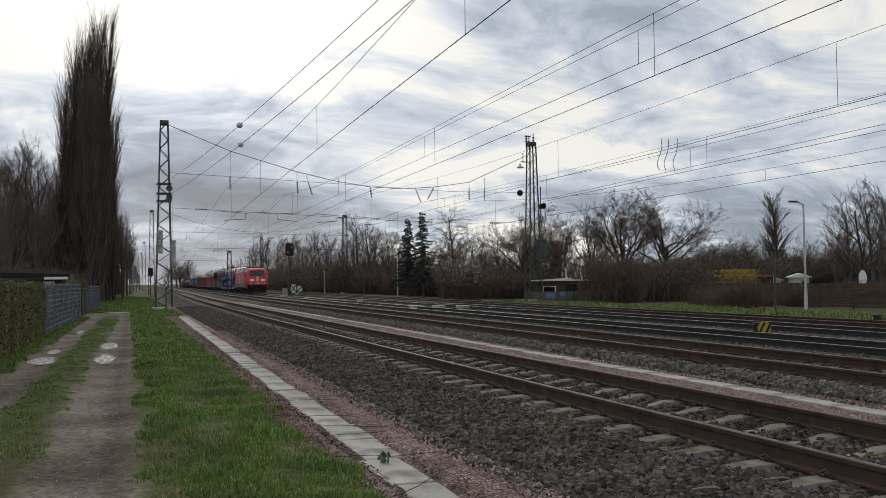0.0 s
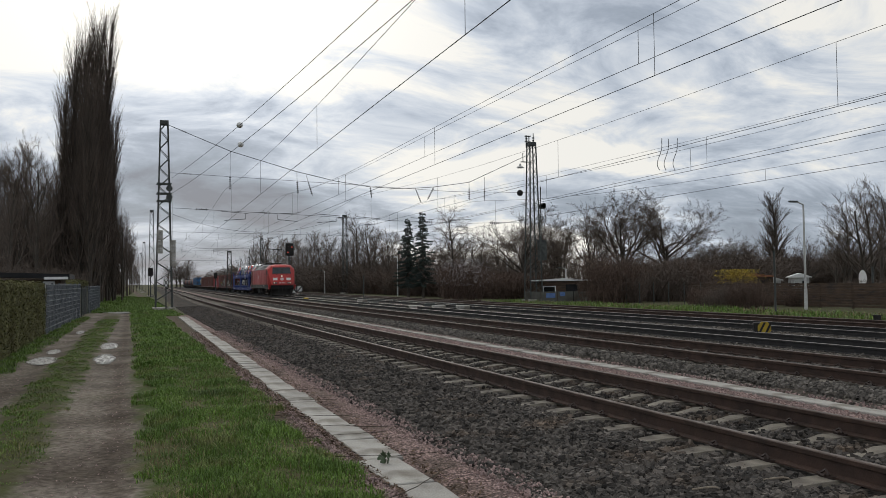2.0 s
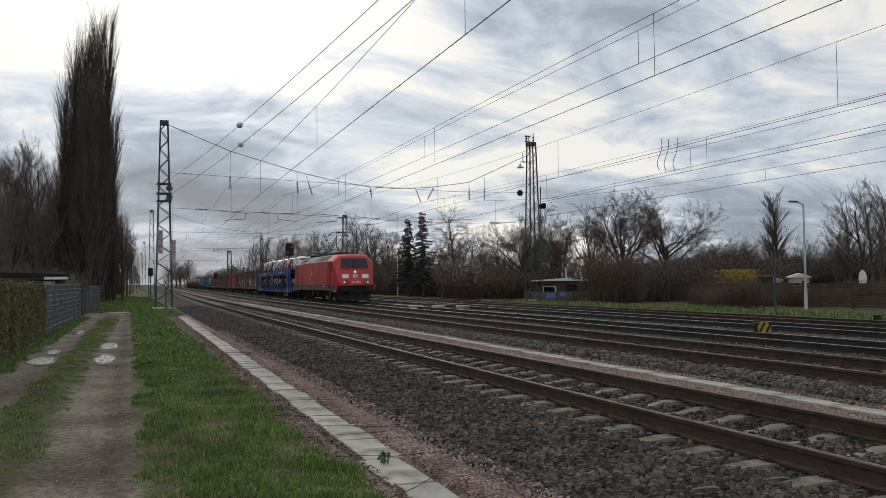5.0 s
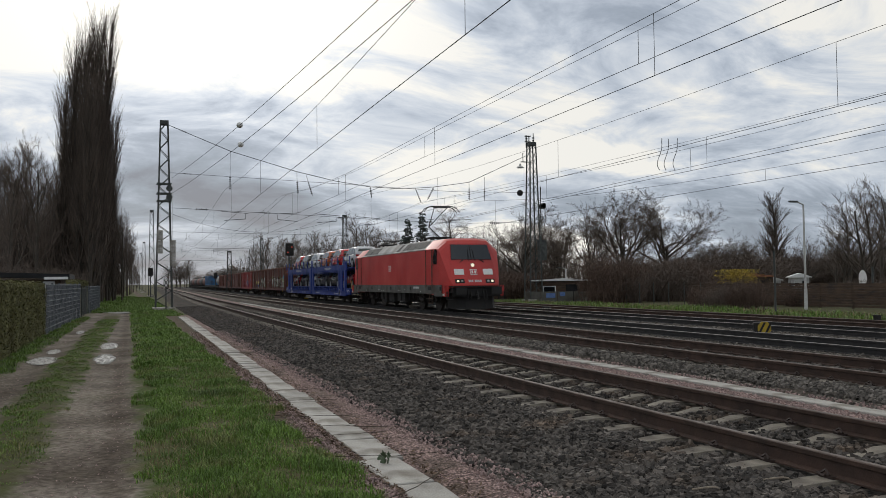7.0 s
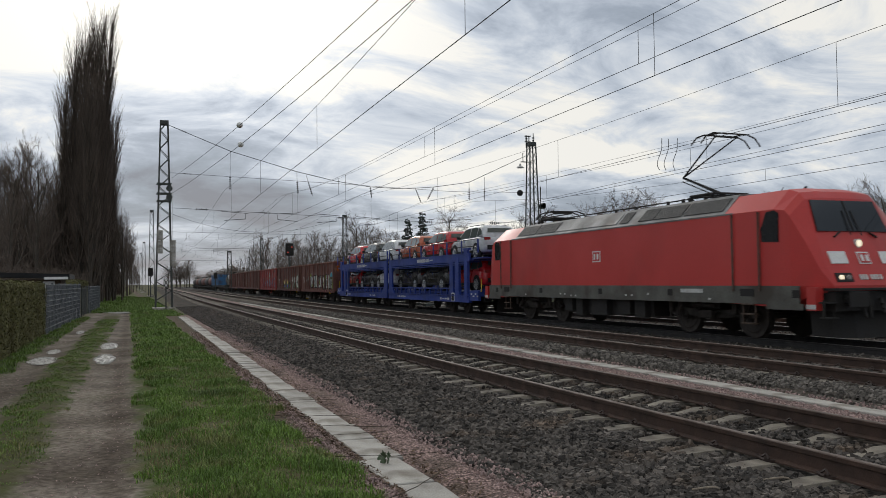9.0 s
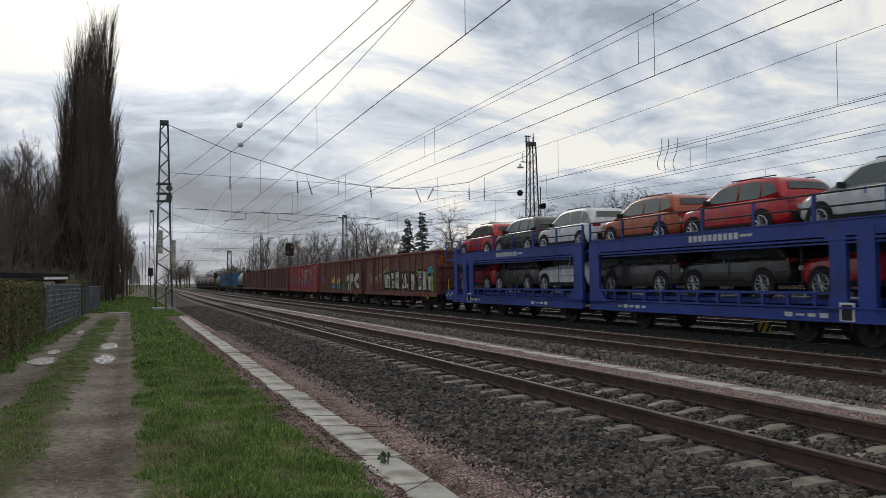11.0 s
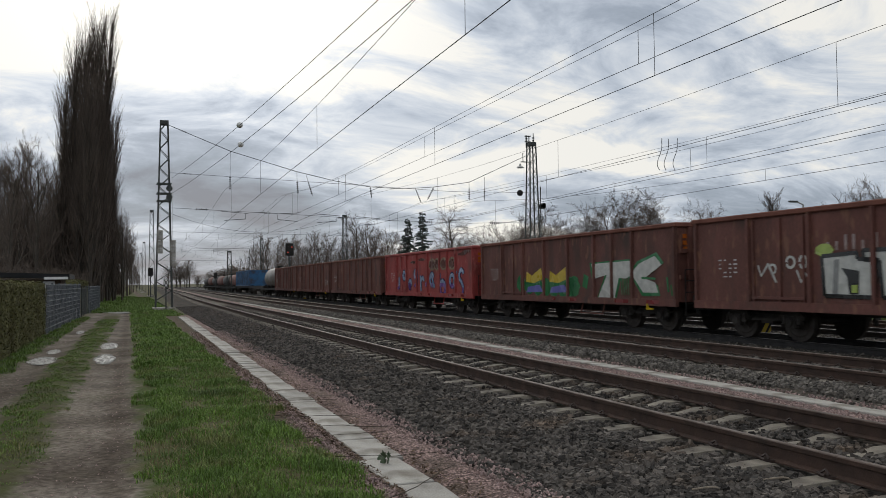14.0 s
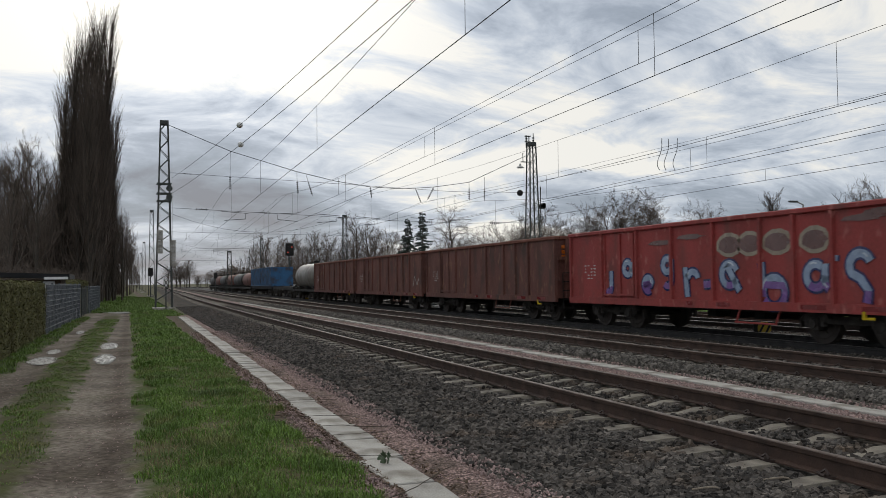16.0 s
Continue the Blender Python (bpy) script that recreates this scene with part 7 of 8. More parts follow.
    # anchored wires running to the tension wheels, with pale ball insulators
    for (za, px0, zn, nm) in ((8.43, 4.96, 7.95, 0), (7.41, 5.63, 8.02, 1)):
        a = Vector((2.75, SPAN_Y, za))
        b = Vector((px0, 16.3, zn))
        far_end = b + (b - a) * 0.55
        pts = sag(a, far_end, 0.68 if nm else 0.6, 16)
        ob = wires("anchor_wire", "anchored wire running down to the tension mast", [pts], 0.009 + 0.001 * nm)
        k = 0.396 - 0.03 * nm
        i = k * 16
        q = Vector(pts[int(i)]).lerp(Vector(pts[int(i) + 1]), i - int(i))
        bm = B()
        bmesh.ops.create_uvsphere(bm, u_segments=14, v_segments=10, radius=0.125, matrix=Matrix.Translation(q) @ Matrix.Diagonal((1, 1.3, 0.9, 1)))
        part("ball_insulator", bm, M["white"], ob, "pale ball insulator", smooth=True)
    # feeder jumpers: looped cables hanging between two lines
    loops = []
    for x0, y0 in ((18.75, 25.6), (19.05, 25.6), (19.3, 25.4)):
        pts = [(x0 + 0.17 * math.sin(5.4 * q) * (0.4 + 0.6 * q) - 0.14 * math.sin(math.pi * q), y0, 6.72 - 1.2 * q) for q in [k / 16 for k in range(17)]]
        loops.append(pts)
    wires("jumper_cable", "looped jumper cables between two overhead lines", loops, 0.012)
    # cross-spans farther down the line
    for dist, xa, xb, zt in ((118.0, 4.2, 31, 8.7), (180.0, 5.8, 31, 8.7)):
        runs = [sag((xa, dist, 11.8), (xb, dist, 11.5), 3.0, 12), [(xa, dist, 6.4), (xb, dist, 6.2)], [(xa, dist, 8.6), (xb, dist, 8.3)]]
        for lat, _z in TRACKS:
            x = lat + bend(dist)
            runs.append([(x, dist, 8.4), (x, dist, 7.5)])
            runs.append([(x - 0.6, dist, 5.9), (x + 0.7, dist, 5.8)])
            runs.append([(x - 0.6, dist, 6.3), (x - 0.6, dist, 5.6)])
        ob = wires("headspan", "distant cross-span cables over the tracks", runs, 0.02)


overhead()


# ---------------------------------------------------------------- signals, signs, lamps, line-side things
def plate(bm, pts, y, d=0.02):
    a = [bm.verts.new((x, y - d / 2, z)) for x, z in pts]
    b = [bm.verts.new((x, y + d / 2, z)) for x, z in pts]
    n = len(pts)
    for i in range(n):
        bm.faces.new((a[i], a[(i + 1) % n], b[(i + 1) % n], b[i]))
    bm.faces.new(a[::-1])
    bm.faces.new(b)
    bmesh.ops.recalc_face_normals(bm, faces=bm.faces[:])


def cross_board(x, y, z0, w, h, label, post=0.0, bars=2):
    """White board with a black edge and crossed black bars."""
    e = tagged(new("signal_board"), label, "railway sign", "line-side boards")
    e.location = (x, y, z0)
    boxes("board", [(0, 0, 0, w, 0.03, h)], "black", e)
    bm = B()
    box(bm, 0, -0.02, 0, w * 0.86, 0.012, h * 0.9)
    face = part("white_face", bm, "white", e)
    for s in ((-1, 1) if bars == 2 else (1,)):
        bm = B()
        a = math.atan2(h, w) * s
        box(bm, 0, -0.03, 0, math.hypot(w, h) * 0.8, 0.008, w * 0.17, Matrix.Rotation(-a, 4, "Y"))
        part("black_bar", bm, "black", face)
    if post:
        boxes("post", [(0, 0.05, -h / 2 - post / 2, 0.07, 0.06, post)], "steel", e)
    return e


def line_side():
    M["yellow"] = material("warning_yellow", (0.48, 0.33, 0.03), (0.38, 0.26, 0.03), 5, 0.7, stain=(0.14, 0.10, 0.03), stain_scale=4)
    M["lamp_red"] = glow_material("signal_red", (0.6, 0.06, 0.03), 0.12)
    # striped point-machine lamp box between the rails of two tracks
    e = tagged(new("switch_box"), "octagonal yellow and black striped switch marker on a dark box", "switch marker")
    e.matrix_basis = pose(16.75, 18.35, -0.2, 0, 0, -38)
    boxes("housing", [(-0.12, 0.13, 0.24, 0.34, 0.24, 0.32)], "black", e, bev=0.02)
    pts = [(0.19 * math.cos(radians(22.5 + 45 * k)), 0.25 + 0.19 * math.sin(radians(22.5 + 45 * k))) for k in range(8)]
    bm = B()
    plate(bm, pts, -0.02, 0.05)
    face = part("disc", bm, "yellow", e)
    for k in (-0.12, 0.05):
        bm = B()
        plate(bm, [(k - 0.06, 0.085), (k + 0.0, 0.085), (k + 0.16, 0.41), (k + 0.10, 0.41)], -0.055, 0.008)
        part("stripe", bm, "black", face)
    boxes("base", [(0, 0.05, 0.04, 0.6, 0.35, 0.1)], "black", e)
    # small dark ground device farther right
    for px, dist, w in ((1549, 22, 0.2), (965, 38, 0.35)):
        x, y = at(px, dist)
        g = tagged(new("track_device"), "small dark steel device bolted beside the rail", "track device")
        g.location = (x, y, -0.2)
        boxes("housing", [(0, 0, 0.13, w, w, 0.24)], "black", g, bev=0.02)
        boxes("lid", [(0, 0, 0.265, w + 0.05, w + 0.05, 0.03)], "black", g)
    # point machines and blocks among the far switches
    for k, (px, dist) in enumerate(((735, 46), (760, 50), (775, 45), (795, 48), (818, 44), (690, 62), (640, 66), (660, 58))):
        x, y = at(px, dist)
        g = tagged(new("point_machine"), "low grey switch machine beside the points", "switch machine", "switch machines")
        g.location = (x, y, -0.19)
        boxes("housing", [(0, 0, 0.13, 0.75, 0.4, 0.22)], "steel" if k % 2 else "concrete", g, bev=0.03)
        bm = B()
        rod(bm, (-1.1, 0, 0.08), (0, 0, 0.08), 0.03)
        part("drive_rod", bm, "black", g)
    # two-lamp signal beside the sidings
    x, y = at(512, 99)
    e = tagged(new("light_signal"), "dark line-side signal showing red lamps on a post", "signal")
    e.location = (x, y, GROUND)
    h = tall(425, 512, 99)
    boxes("post", [(0, 0, h / 2 - 0.6, 0.22, 0.2, h - 1.2)], "steel", e)
    hd = boxes("signal_head", [(0, -0.1, h - 0.75, 0.95, 0.35, 1.5)], "black", e, bev=0.05)
    for dx, dz in ((0.24, 0.28), (-0.24, -0.35)):
        bm = B()
        rod(bm, (dx, -0.27, h - 0.75 + dz), (dx, -0.31, h - 0.75 + dz), 0.085, seg=12)
        part("lamp", bm, "lamp_red", hd)
    boxes("cabinet", [(-0.55, 0, 0.5, 0.6, 0.5, 1.1)], "concrete", e)
    cross_board(x + 0.35, y - 0.6, GROUND + 1.0, 0.75, 1.1, "white board with black crossed bars by the signal post", 0.5)
    x2, y2 = at(530, 101)
    cross_board(x2, y2, GROUND + 0.95, 0.7, 0.75, "small white board with a black slash", 0.6, bars=1)
    x3, y3 = at(541, 74)
    g = tagged(new("yellow_marker"), "small yellow box on the ballast", "marker")
    g.location = (x3, y3, -0.2)
    boxes("housing", [(0, 0, 0.15, 0.4, 0.3, 0.3)], "yellow", g, bev=0.02)
    # cross board on the near mast
    cross_board(2.5, SPAN_Y - 0.75, 1.55, 0.3, 0.52, "white board with black crossed bars on the lattice mast", 1.5)
    # distant signals
    for px, dist, top in ((381, 157, 474), (266, 117.3, 463)):
        x, y = at(px, dist)
        h = tall(top, px, dist)
        e = tagged(new("light_signal"), "distant dark signal head on a slim post", "signal")
        e.location = (x, y, GROUND)
        boxes("post", [(0, 0, (h - 1) / 2, 0.16, 0.16, h - 1)], "steel", e)
        boxes("signal_head", [(0, -0.1, h - 0.55, 0.65, 0.3, 1.1)], "black", e)
    # street lamps
    for px, dist, top, nm in ((1424, 33, 373, 0), (703, 92, 453, 1), (574, 120, 475, 1), (897, 80, 437, 1), (1001, 70, 480, 1)):
        x, y = at(px, dist)
        h = tall(top, px, dist)
        e = tagged(new("street_lamp"), "slim grey steel street lamp with a flat head", "street lamp", "street lamps")
        e.location = (x, y, GROUND)
        bm = B()
        rod(bm, (0, 0, 0), (0, 0, 1.1), 0.085, seg=10)
        rod(bm, (0, 0, 1.1), (0, 0, h - 0.1), 0.06, 0.045, seg=10)
        part("pole", bm, M["panel_grey"], e)
        bm = B()
        rod(bm, (0, 0, h - 0.12), (-0.3, 0.1, h + 0.03), 0.035)
        part("arm", bm, M["panel_grey"], e)
        bm = B()
        box(bm, -0.52, 0.15, h + 0.05, 0.55, 0.2, 0.09)
        bevel(bm, 0.03)
        part("lamp_head", bm, "steel", e)
    # bare posts along the far bank
    for px, dist, top in ((1370, 31.5, 458), (643, 68, 485), (398, 150, 470), (1543, 34, 490)):
        x, y = at(px, dist)
        h = tall(top, px, dist)
        bm = B()
        rod(bm, (0, 0, 0), (0, 0, h), 0.05, seg=8)
        box(bm, 0, 0, h, 0.12, 0.12, 0.04)
        o = tagged(part("marker_post", bm, "steel"), "plain grey post beside the siding", "post", "line-side posts")
        o.location = (x, y, GROUND)


line_side()


# ---------------------------------------------------------------- gardens, fences, hedge
def gardens():
    M["fence_grey"] = material("grey_fence_strip", (0.13, 0.145, 0.16), (0.10, 0.11, 0.122), 1.5, 0.7, fine=20, stain=(0.09, 0.095, 0.1), stain_scale=1.2, per_object=0.06)
    M["felt"] = material("roofing_felt", (0.02, 0.02, 0.022), (0.012, 0.012, 0.013), 2, 0.9)
    M["timber"] = material("brown_timber", (0.10, 0.065, 0.042), (0.065, 0.043, 0.03), 2, 0.85, stretch=(1, 1, 6), per_object=0.15, stain=(0.04, 0.032, 0.028), stain_scale=1.5)
    M["roof_tile"] = material("orange_roof", (0.30, 0.12, 0.06), (0.2, 0.085, 0.05), 4, 0.8)
    # screened wire-mesh fence: posts, strips woven through rods
    def fence(ya, yb, xa, xb, label, n_panels, z1=1.48, nm="privacy_fence"):
        e = tagged(new(nm), label, "fence", "garden fences")
        a, b = Vector((xa, ya, 0)), Vector((xb, yb, 0))
        turn = math.atan2(xa - xb, yb - ya)
        for k in range(n_panels + 1):
            q = a.lerp(b, k / n_panels)
            o = boxes("post", [(0, 0, (z1 + GROUND) / 2 + 0.03, 0.06, 0.05, z1 - GROUND + 0.1)], "fence_grey", e)
            o.matrix_basis = pose(q.x - 0.05, q.y, 0, 0, 0, math.degrees(turn))
        rows = 9
        for k in range(n_panels):
            q = a.lerp(b, (k + 0.5) / n_panels)
            L_ = (b - a).length / n_panels - 0.07
            for r in range(rows):
                hgt = (z1 - GROUND) / rows
                zc = GROUND + hgt * (r + 0.5)
                o = boxes("strip", [(0, 0, zc, 0.014, L_, hgt - 0.012)], "fence_grey", e)
                o.matrix_basis = pose(q.x + 0.006 * math.sin(5 * r + k), q.y, 0, 0, 0.6 * math.sin(3.3 * r + 2 * k), math.degrees(turn))
            bm = B()
            for r in range(rows + 1):
                z = GROUND + (z1 - GROUND) * r / rows
                rod(bm, (0.025, -L_ / 2, z), (0.025, L_ / 2, z), 0.016, seg=4)
            for i in range(int(L_ / 0.2)):
                rod(bm, (0.03, -L_ / 2 + 0.2 * i, GROUND), (0.03, -L_ / 2 + 0.2 * i, z1 + 0.03), 0.006, seg=4)
            o = part("wire_mesh", bm, "fence_grey", e)
            o.matrix_basis = pose(q.x, q.y, 0, 0, 0, math.degrees(turn))

    fence(32.0, 47.6, -2.60, -2.2, "grey strip-woven garden fence with pale wires", 6)
    fence(54.0, 66.0, -2.02, -1.75, "second grey strip-woven garden fence", 5, 1.35)
    # open wire gate between the two fences
    g = tagged(new("wire_gate"), "open green wire garden gate between grey fences", "gate")
    bm = B()
    for y in (48.0, 50.0, 52.0, 53.6):
        rod(bm, (-2.15, y, GROUND), (-2.15, y, 1.4), 0.035)
    part("gate_post", bm, "steel", g)
    bm = B()
    for i in range(24):
        y = 48.0 + 5.6 * i / 24
        rod(bm, (-2.14, y, GROUND + 0.1), (-2.14, y, 1.3), 0.006, seg=4)
    for i in range(8):
        z = GROUND + 0.1 + i * 0.2
        rod(bm, (-2.14, 48.0, z), (-2.14, 53.6, z), 0.007, seg=4)
    part("mesh", bm, "steel", g)
    # clipped hedge: dense twiggy core and many leaves on its faces
    h = tagged(new("hedge"), "clipped brown-green hedge with a straight top", "hedge")
    bm = B()
    box(bm, -3.35, 21.3, 0.63, 1.35, 21.2, 1.75)
    core = part("core", bm, "hedge", h)

    def face(r_):
        q = r_.random()
        y = 10.8 + 21.1 * r_.random() ** 0.8
        if q < 0.72:
            return Vector((-2.66 + r_.gauss(0, 0.03) + 0.04 * math.sin(y * 3), y, GROUND + 1.75 * r_.random() + 0.02)), Vector((1, -0.2, 0.1))
        if q < 0.93:
            return Vector((-2.7 - 1.3 * r_.random(), y, 1.51 + abs(r_.gauss(0, 0.045)))), Vector((0, 0, 1))
        return Vector((-2.7 - 1.3 * r_.random(), 31.9 + r_.gauss(0, 0.03), GROUND + 1.75 * r_.random())), Vector((0.2, 1, 0))

    leaf_cloud("leaves", 52000, face, 0.042, "hedge", h, 3)
    h2 = tagged(new("hedge"), "dark clipped hedge behind the grey fence", "hedge")
    bm = B()
    box(bm, -3.6, 60, 0.7, 2.0, 13, 1.9)
    part("core", bm, "hedge", h2)
    leaf_cloud("leaves", 9000, lambda r_: ((Vector((-2.6 - 2 * r_.random(), 53.5 + 13 * r_.random(), 1.66 + abs(r_.gauss(0, 0.06)))), Vector((0, 0, 1))) if r_.random() < 0.5 else
                                      (Vector((-2.58 + r_.gauss(0, 0.03), 53.5 + 13 * r_.random(), 1.0 + 0.7 * r_.random())), Vector((1, 0, 0)))), 0.06, "hedge", h2, 6)
    # low shed with a felt roof
    s = tagged(new("garden_shed"), "low timber shed with a flat black felt roof", "shed")
    boxes("wall", [(-5.6, 44.0, 0.75, 5.6, 3.4, 2.0)], "timber", s)
    bm = B()
    vs = box(bm, -5.5, 43.9, 1.98, 6.2, 4.2, 0.22)
    for v in vs:
        v.co.z += -0.035 * (v.co.x + 5.5)
    part("roof", bm, "felt", s)
    boxes("fascia", [(-2.95, 41.77, 1.8, 1.0, 0.04, 0.12)], "white", s, "white board under the roof edge")
    boxes("window", [(-3.3, 42.28, 1.4, 0.5, 0.04, 0.5)], "white", s)
    boxes("beam", [(-7.0, 42.25, 1.72, 2.2, 0.06, 0.1)], "roof_tile", s)
    # wooden fence on the far side: posts and boards
    f = tagged(new("wooden_fence"), "weathered brown board fence around allotment gardens", "fence")
    for k in range(9):
        boxes("post", [(36.0, 28.5 + 2.2 * k, 0.42, 0.1, 0.1, 1.45)], "timber", f)
    for k in range(8):
        for r in range(9):
            boxes("board", [(35.98 + 0.012 * math.sin(r * 2 + k), 29.6 + 2.2 * k, GROUND + 0.12 + 0.145 * r, 0.02, 2.1, 0.13)], "timber", f)
    w = tagged(new("wire_fence"), "rusty wire mesh fence in front of the thicket", "fence")
    bm = B()
    for k in range(14):
        rod(bm, (32.5 + 0.1 * k, 62 - 1.5 * k, GROUND), (32.5 + 0.1 * k, 62 - 1.5 * k, 1.2), 0.03)
    part("posts", bm, "steel", w)
    # garden sheds, roofs, caravan, dish
    def hut(px, dist, w_, d_, hz_, roof, label, wall="timber", gable=0.35):
        x, y = at(px, dist)
        e = tagged(new("garden_hut"), label, "hut", "garden huts")
        e.matrix_basis = pose(x, y, GROUND, 0, 0, -35)
        boxes("wall", [(0, 0, hz_ / 2, w_, d_, hz_)], wall, e)
        bm = B()
        prism(bm, [(-w_ / 2 - 0.2, hz_), (w_ / 2 + 0.2, hz_), (w_ / 2 + 0.2, hz_ + 0.07), (0, hz_ + gable), (-w_ / 2 - 0.2, hz_ + 0.07)], -d_ / 2 - 0.2, d_ / 2 + 0.2)
        part("roof", bm, roof, e)
        wn = boxes("window", [(-w_ * 0.2, -d_ / 2 - 0.01, hz_ * 0.6, w_ * 0.25, 0.04, hz_ * 0.3)], "white", e)
        boxes("pane", [(-w_ * 0.2, -d_ / 2 - 0.035, hz_ * 0.6, w_ * 0.21, 0.02, hz_ * 0.25)], "glass", wn)
        boxes("door", [(w_ * 0.22, -d_ / 2 - 0.01, hz_ * 0.42, w_ * 0.22, 0.04, hz_ * 0.82)], "felt", e)

    hut(993, 58, 4.2, 2.6, 1.6, M["white"], "small hut with a bright white roof behind the mast", "timber", 0.2)
    hut(1320, 58, 4.0, 3.0, 1.75, "roof_tile", "small hut with an orange roof in the gardens")
    hut(1412, 58, 1.5, 1.6, 1.65, M["white"], "white-roofed garden hut behind the board fence", "panel_grey", 0.4)
    hut(1225, 62, 2.6, 2.4, 1.5, "felt", "dark garden hut with a pale window")
    hut(1366, 60, 1.2, 1.6, 1.4, M["panel_grey"], "pale garden hut among bushes", "panel_grey", 0.3)
    x, y = at(1531, 41)
    e = tagged(new("satellite_dish"), "white satellite dish on a pole behind the fence", "satellite dish")
    e.matrix_basis = pose(x, y, GROUND, 0, 0, -112) @ Matrix.Diagonal((0.85, 0.85, 0.85, 1))
    bm = B()
    rod(bm, (0, 0, 0), (0, 0, 1.6), 0.04)
    part("pole", bm, "steel", e)
    bm = B()
    rings = []
    for q in range(6):
        r = 0.65 * q / 5 + 0.001
        rings.append([(r * math.cos(2 * math.pi * k / 20), -0.25 * (r / 0.65) ** 2, 1.85 + r * math.sin(2 * math.pi * k / 20)) for k in range(20)])
    loft(bm, rings)
    part("dish", bm, M["white"], e)
    # concrete wall with painted marks behind the right mast
    x, y = at(985, 56)
    e = tagged(new("concrete_wall"), "low dark grey garden wall with faint blue paint marks", "wall")
    e.matrix_basis = pose(x, y, GROUND, 0, 0, -28)
    for q in (-1.5, -0.5, 0.5, 1.5):
        boxes("panel", [(q * 1.25, 0, 0.4, 1.2, 0.08, 0.8)], "grey", e)
    boxes("paint_mark", [(-0.5, -0.05, 0.5, 0.7, 0.01, 0.35), (0.4, -0.05, 0.6, 0.4, 0.01, 0.3)], paint("mark_blue", (0.1, 0.18, 0.4)), e)


gardens()


# ---------------------------------------------------------------- troughs, puddles, grass, stones
def trough_x(y):
    return 2.27 + 0.0125 * (y - 8)


def slab_mesh(w, l):
    bm = B()
    box(bm, 0, 0, -0.03, w, l, 0.06)
    bevel(bm, 0.008)
    me = bpy.data.meshes.new("slab")
    bm.to_mesh(me)
    bm.free()
    me.materials.append(M["concrete"])
    return me


PATCHES = []


def troughs():
    rnd = random.Random(3)
    tr = tagged(new("cable_trough"), "pale concrete cable trough lids beside the grass", "cable trough", kind="structure")
    me = slab_mesh(0.385, 0.985)
    y = 2.0
    while y < 44:
        o = new("slab", me)
        o.parent = tr
        o.matrix_basis = pose(trough_x(y) + 0.022 * math.sin(1.7 * y) + rnd.uniform(-0.02, 0.02), y, -0.195 + rnd.uniform(-0.008, 0.008), rnd.uniform(-0.9, 0.9), rnd.uniform(-1.4, 1.4), -0.75 + rnd.uniform(-1.6, 1.6))
        y += 1.0
    tr2 = tagged(new("cable_trough"), "narrow concrete trough lids between two tracks", "cable trough", kind="structure")
    me = slab_mesh(0.3, 0.985)
    y = 2.0
    while y < 70:
        o = new("slab", me)
        o.parent = tr2
        o.matrix_basis = pose(8.33 + 0.014 * min(y - 8, 26) + bend(y) * 0.3, y, -0.128 + rnd.uniform(-0.005, 0.005), rnd.uniform(-0.4, 0.4), rnd.uniform(-0.5, 0.5), -0.9)
        y += 1.0
    # pale stone chips filling the potholes
    water = bpy.data.materials.new("wet_gravel_base")
    water.use_nodes = True
    b = water.node_tree.nodes["Principled BSDF"]
    b.inputs["Base Color"].default_value = (0.40, 0.385, 0.36, 1)
    b.inputs["Roughness"].default_value = 0.55
    b.inputs["Specular IOR Level"].default_value = 0.5
    for cx, cy, rx, ry in ((-1.77, 21.1, 0.27, 0.95), (-1.75, 24.1, 0.15, 0.7), (-0.44, 20.9, 0.21, 1.3), (-0.41, 25.3, 0.2, 1.2), (-1.53, 33.2, 0.12, 1.0), (-0.35, 54, 0.55, 1.1), (-1.0, 56, 0.45, 0.9), (0.2, 57, 0.3, 0.8)):
        bm = B()
        c = bm.verts.new((cx, cy, 0))
        n = 40
        ring = []
        for k in range(n):
            a = 2 * math.pi * k / n
            q = 1 + 0.28 * noise.noise((math.cos(a) * 1.7 + cx * 3, math.sin(a) * 1.7 + cy, 0.3)) + 0.12 * noise.noise((math.cos(a) * 5 + cx, math.sin(a) * 5, 2))
            ring.append(bm.verts.new((cx + rx * q * math.cos(a), cy + ry * q * math.sin(a), 0)))
        for k in range(n):
            bm.faces.new((c, ring[k], ring[(k + 1) % n]))
        zz = max(ground_z(cx + rx * 0.7 * math.cos(a), cy + ry * 0.7 * math.sin(a)) for a in (0, 1.57, 3.14, 4.71)) + 0.006
        for v in bm.verts:
            v.co.z = zz
        tagged(part("gravel_patch", bm, water), "pale crushed stone filling a pothole in the rut", "gravel patch", "filled potholes")
        PATCHES.append((cx, cy, rx, ry, zz))


troughs()


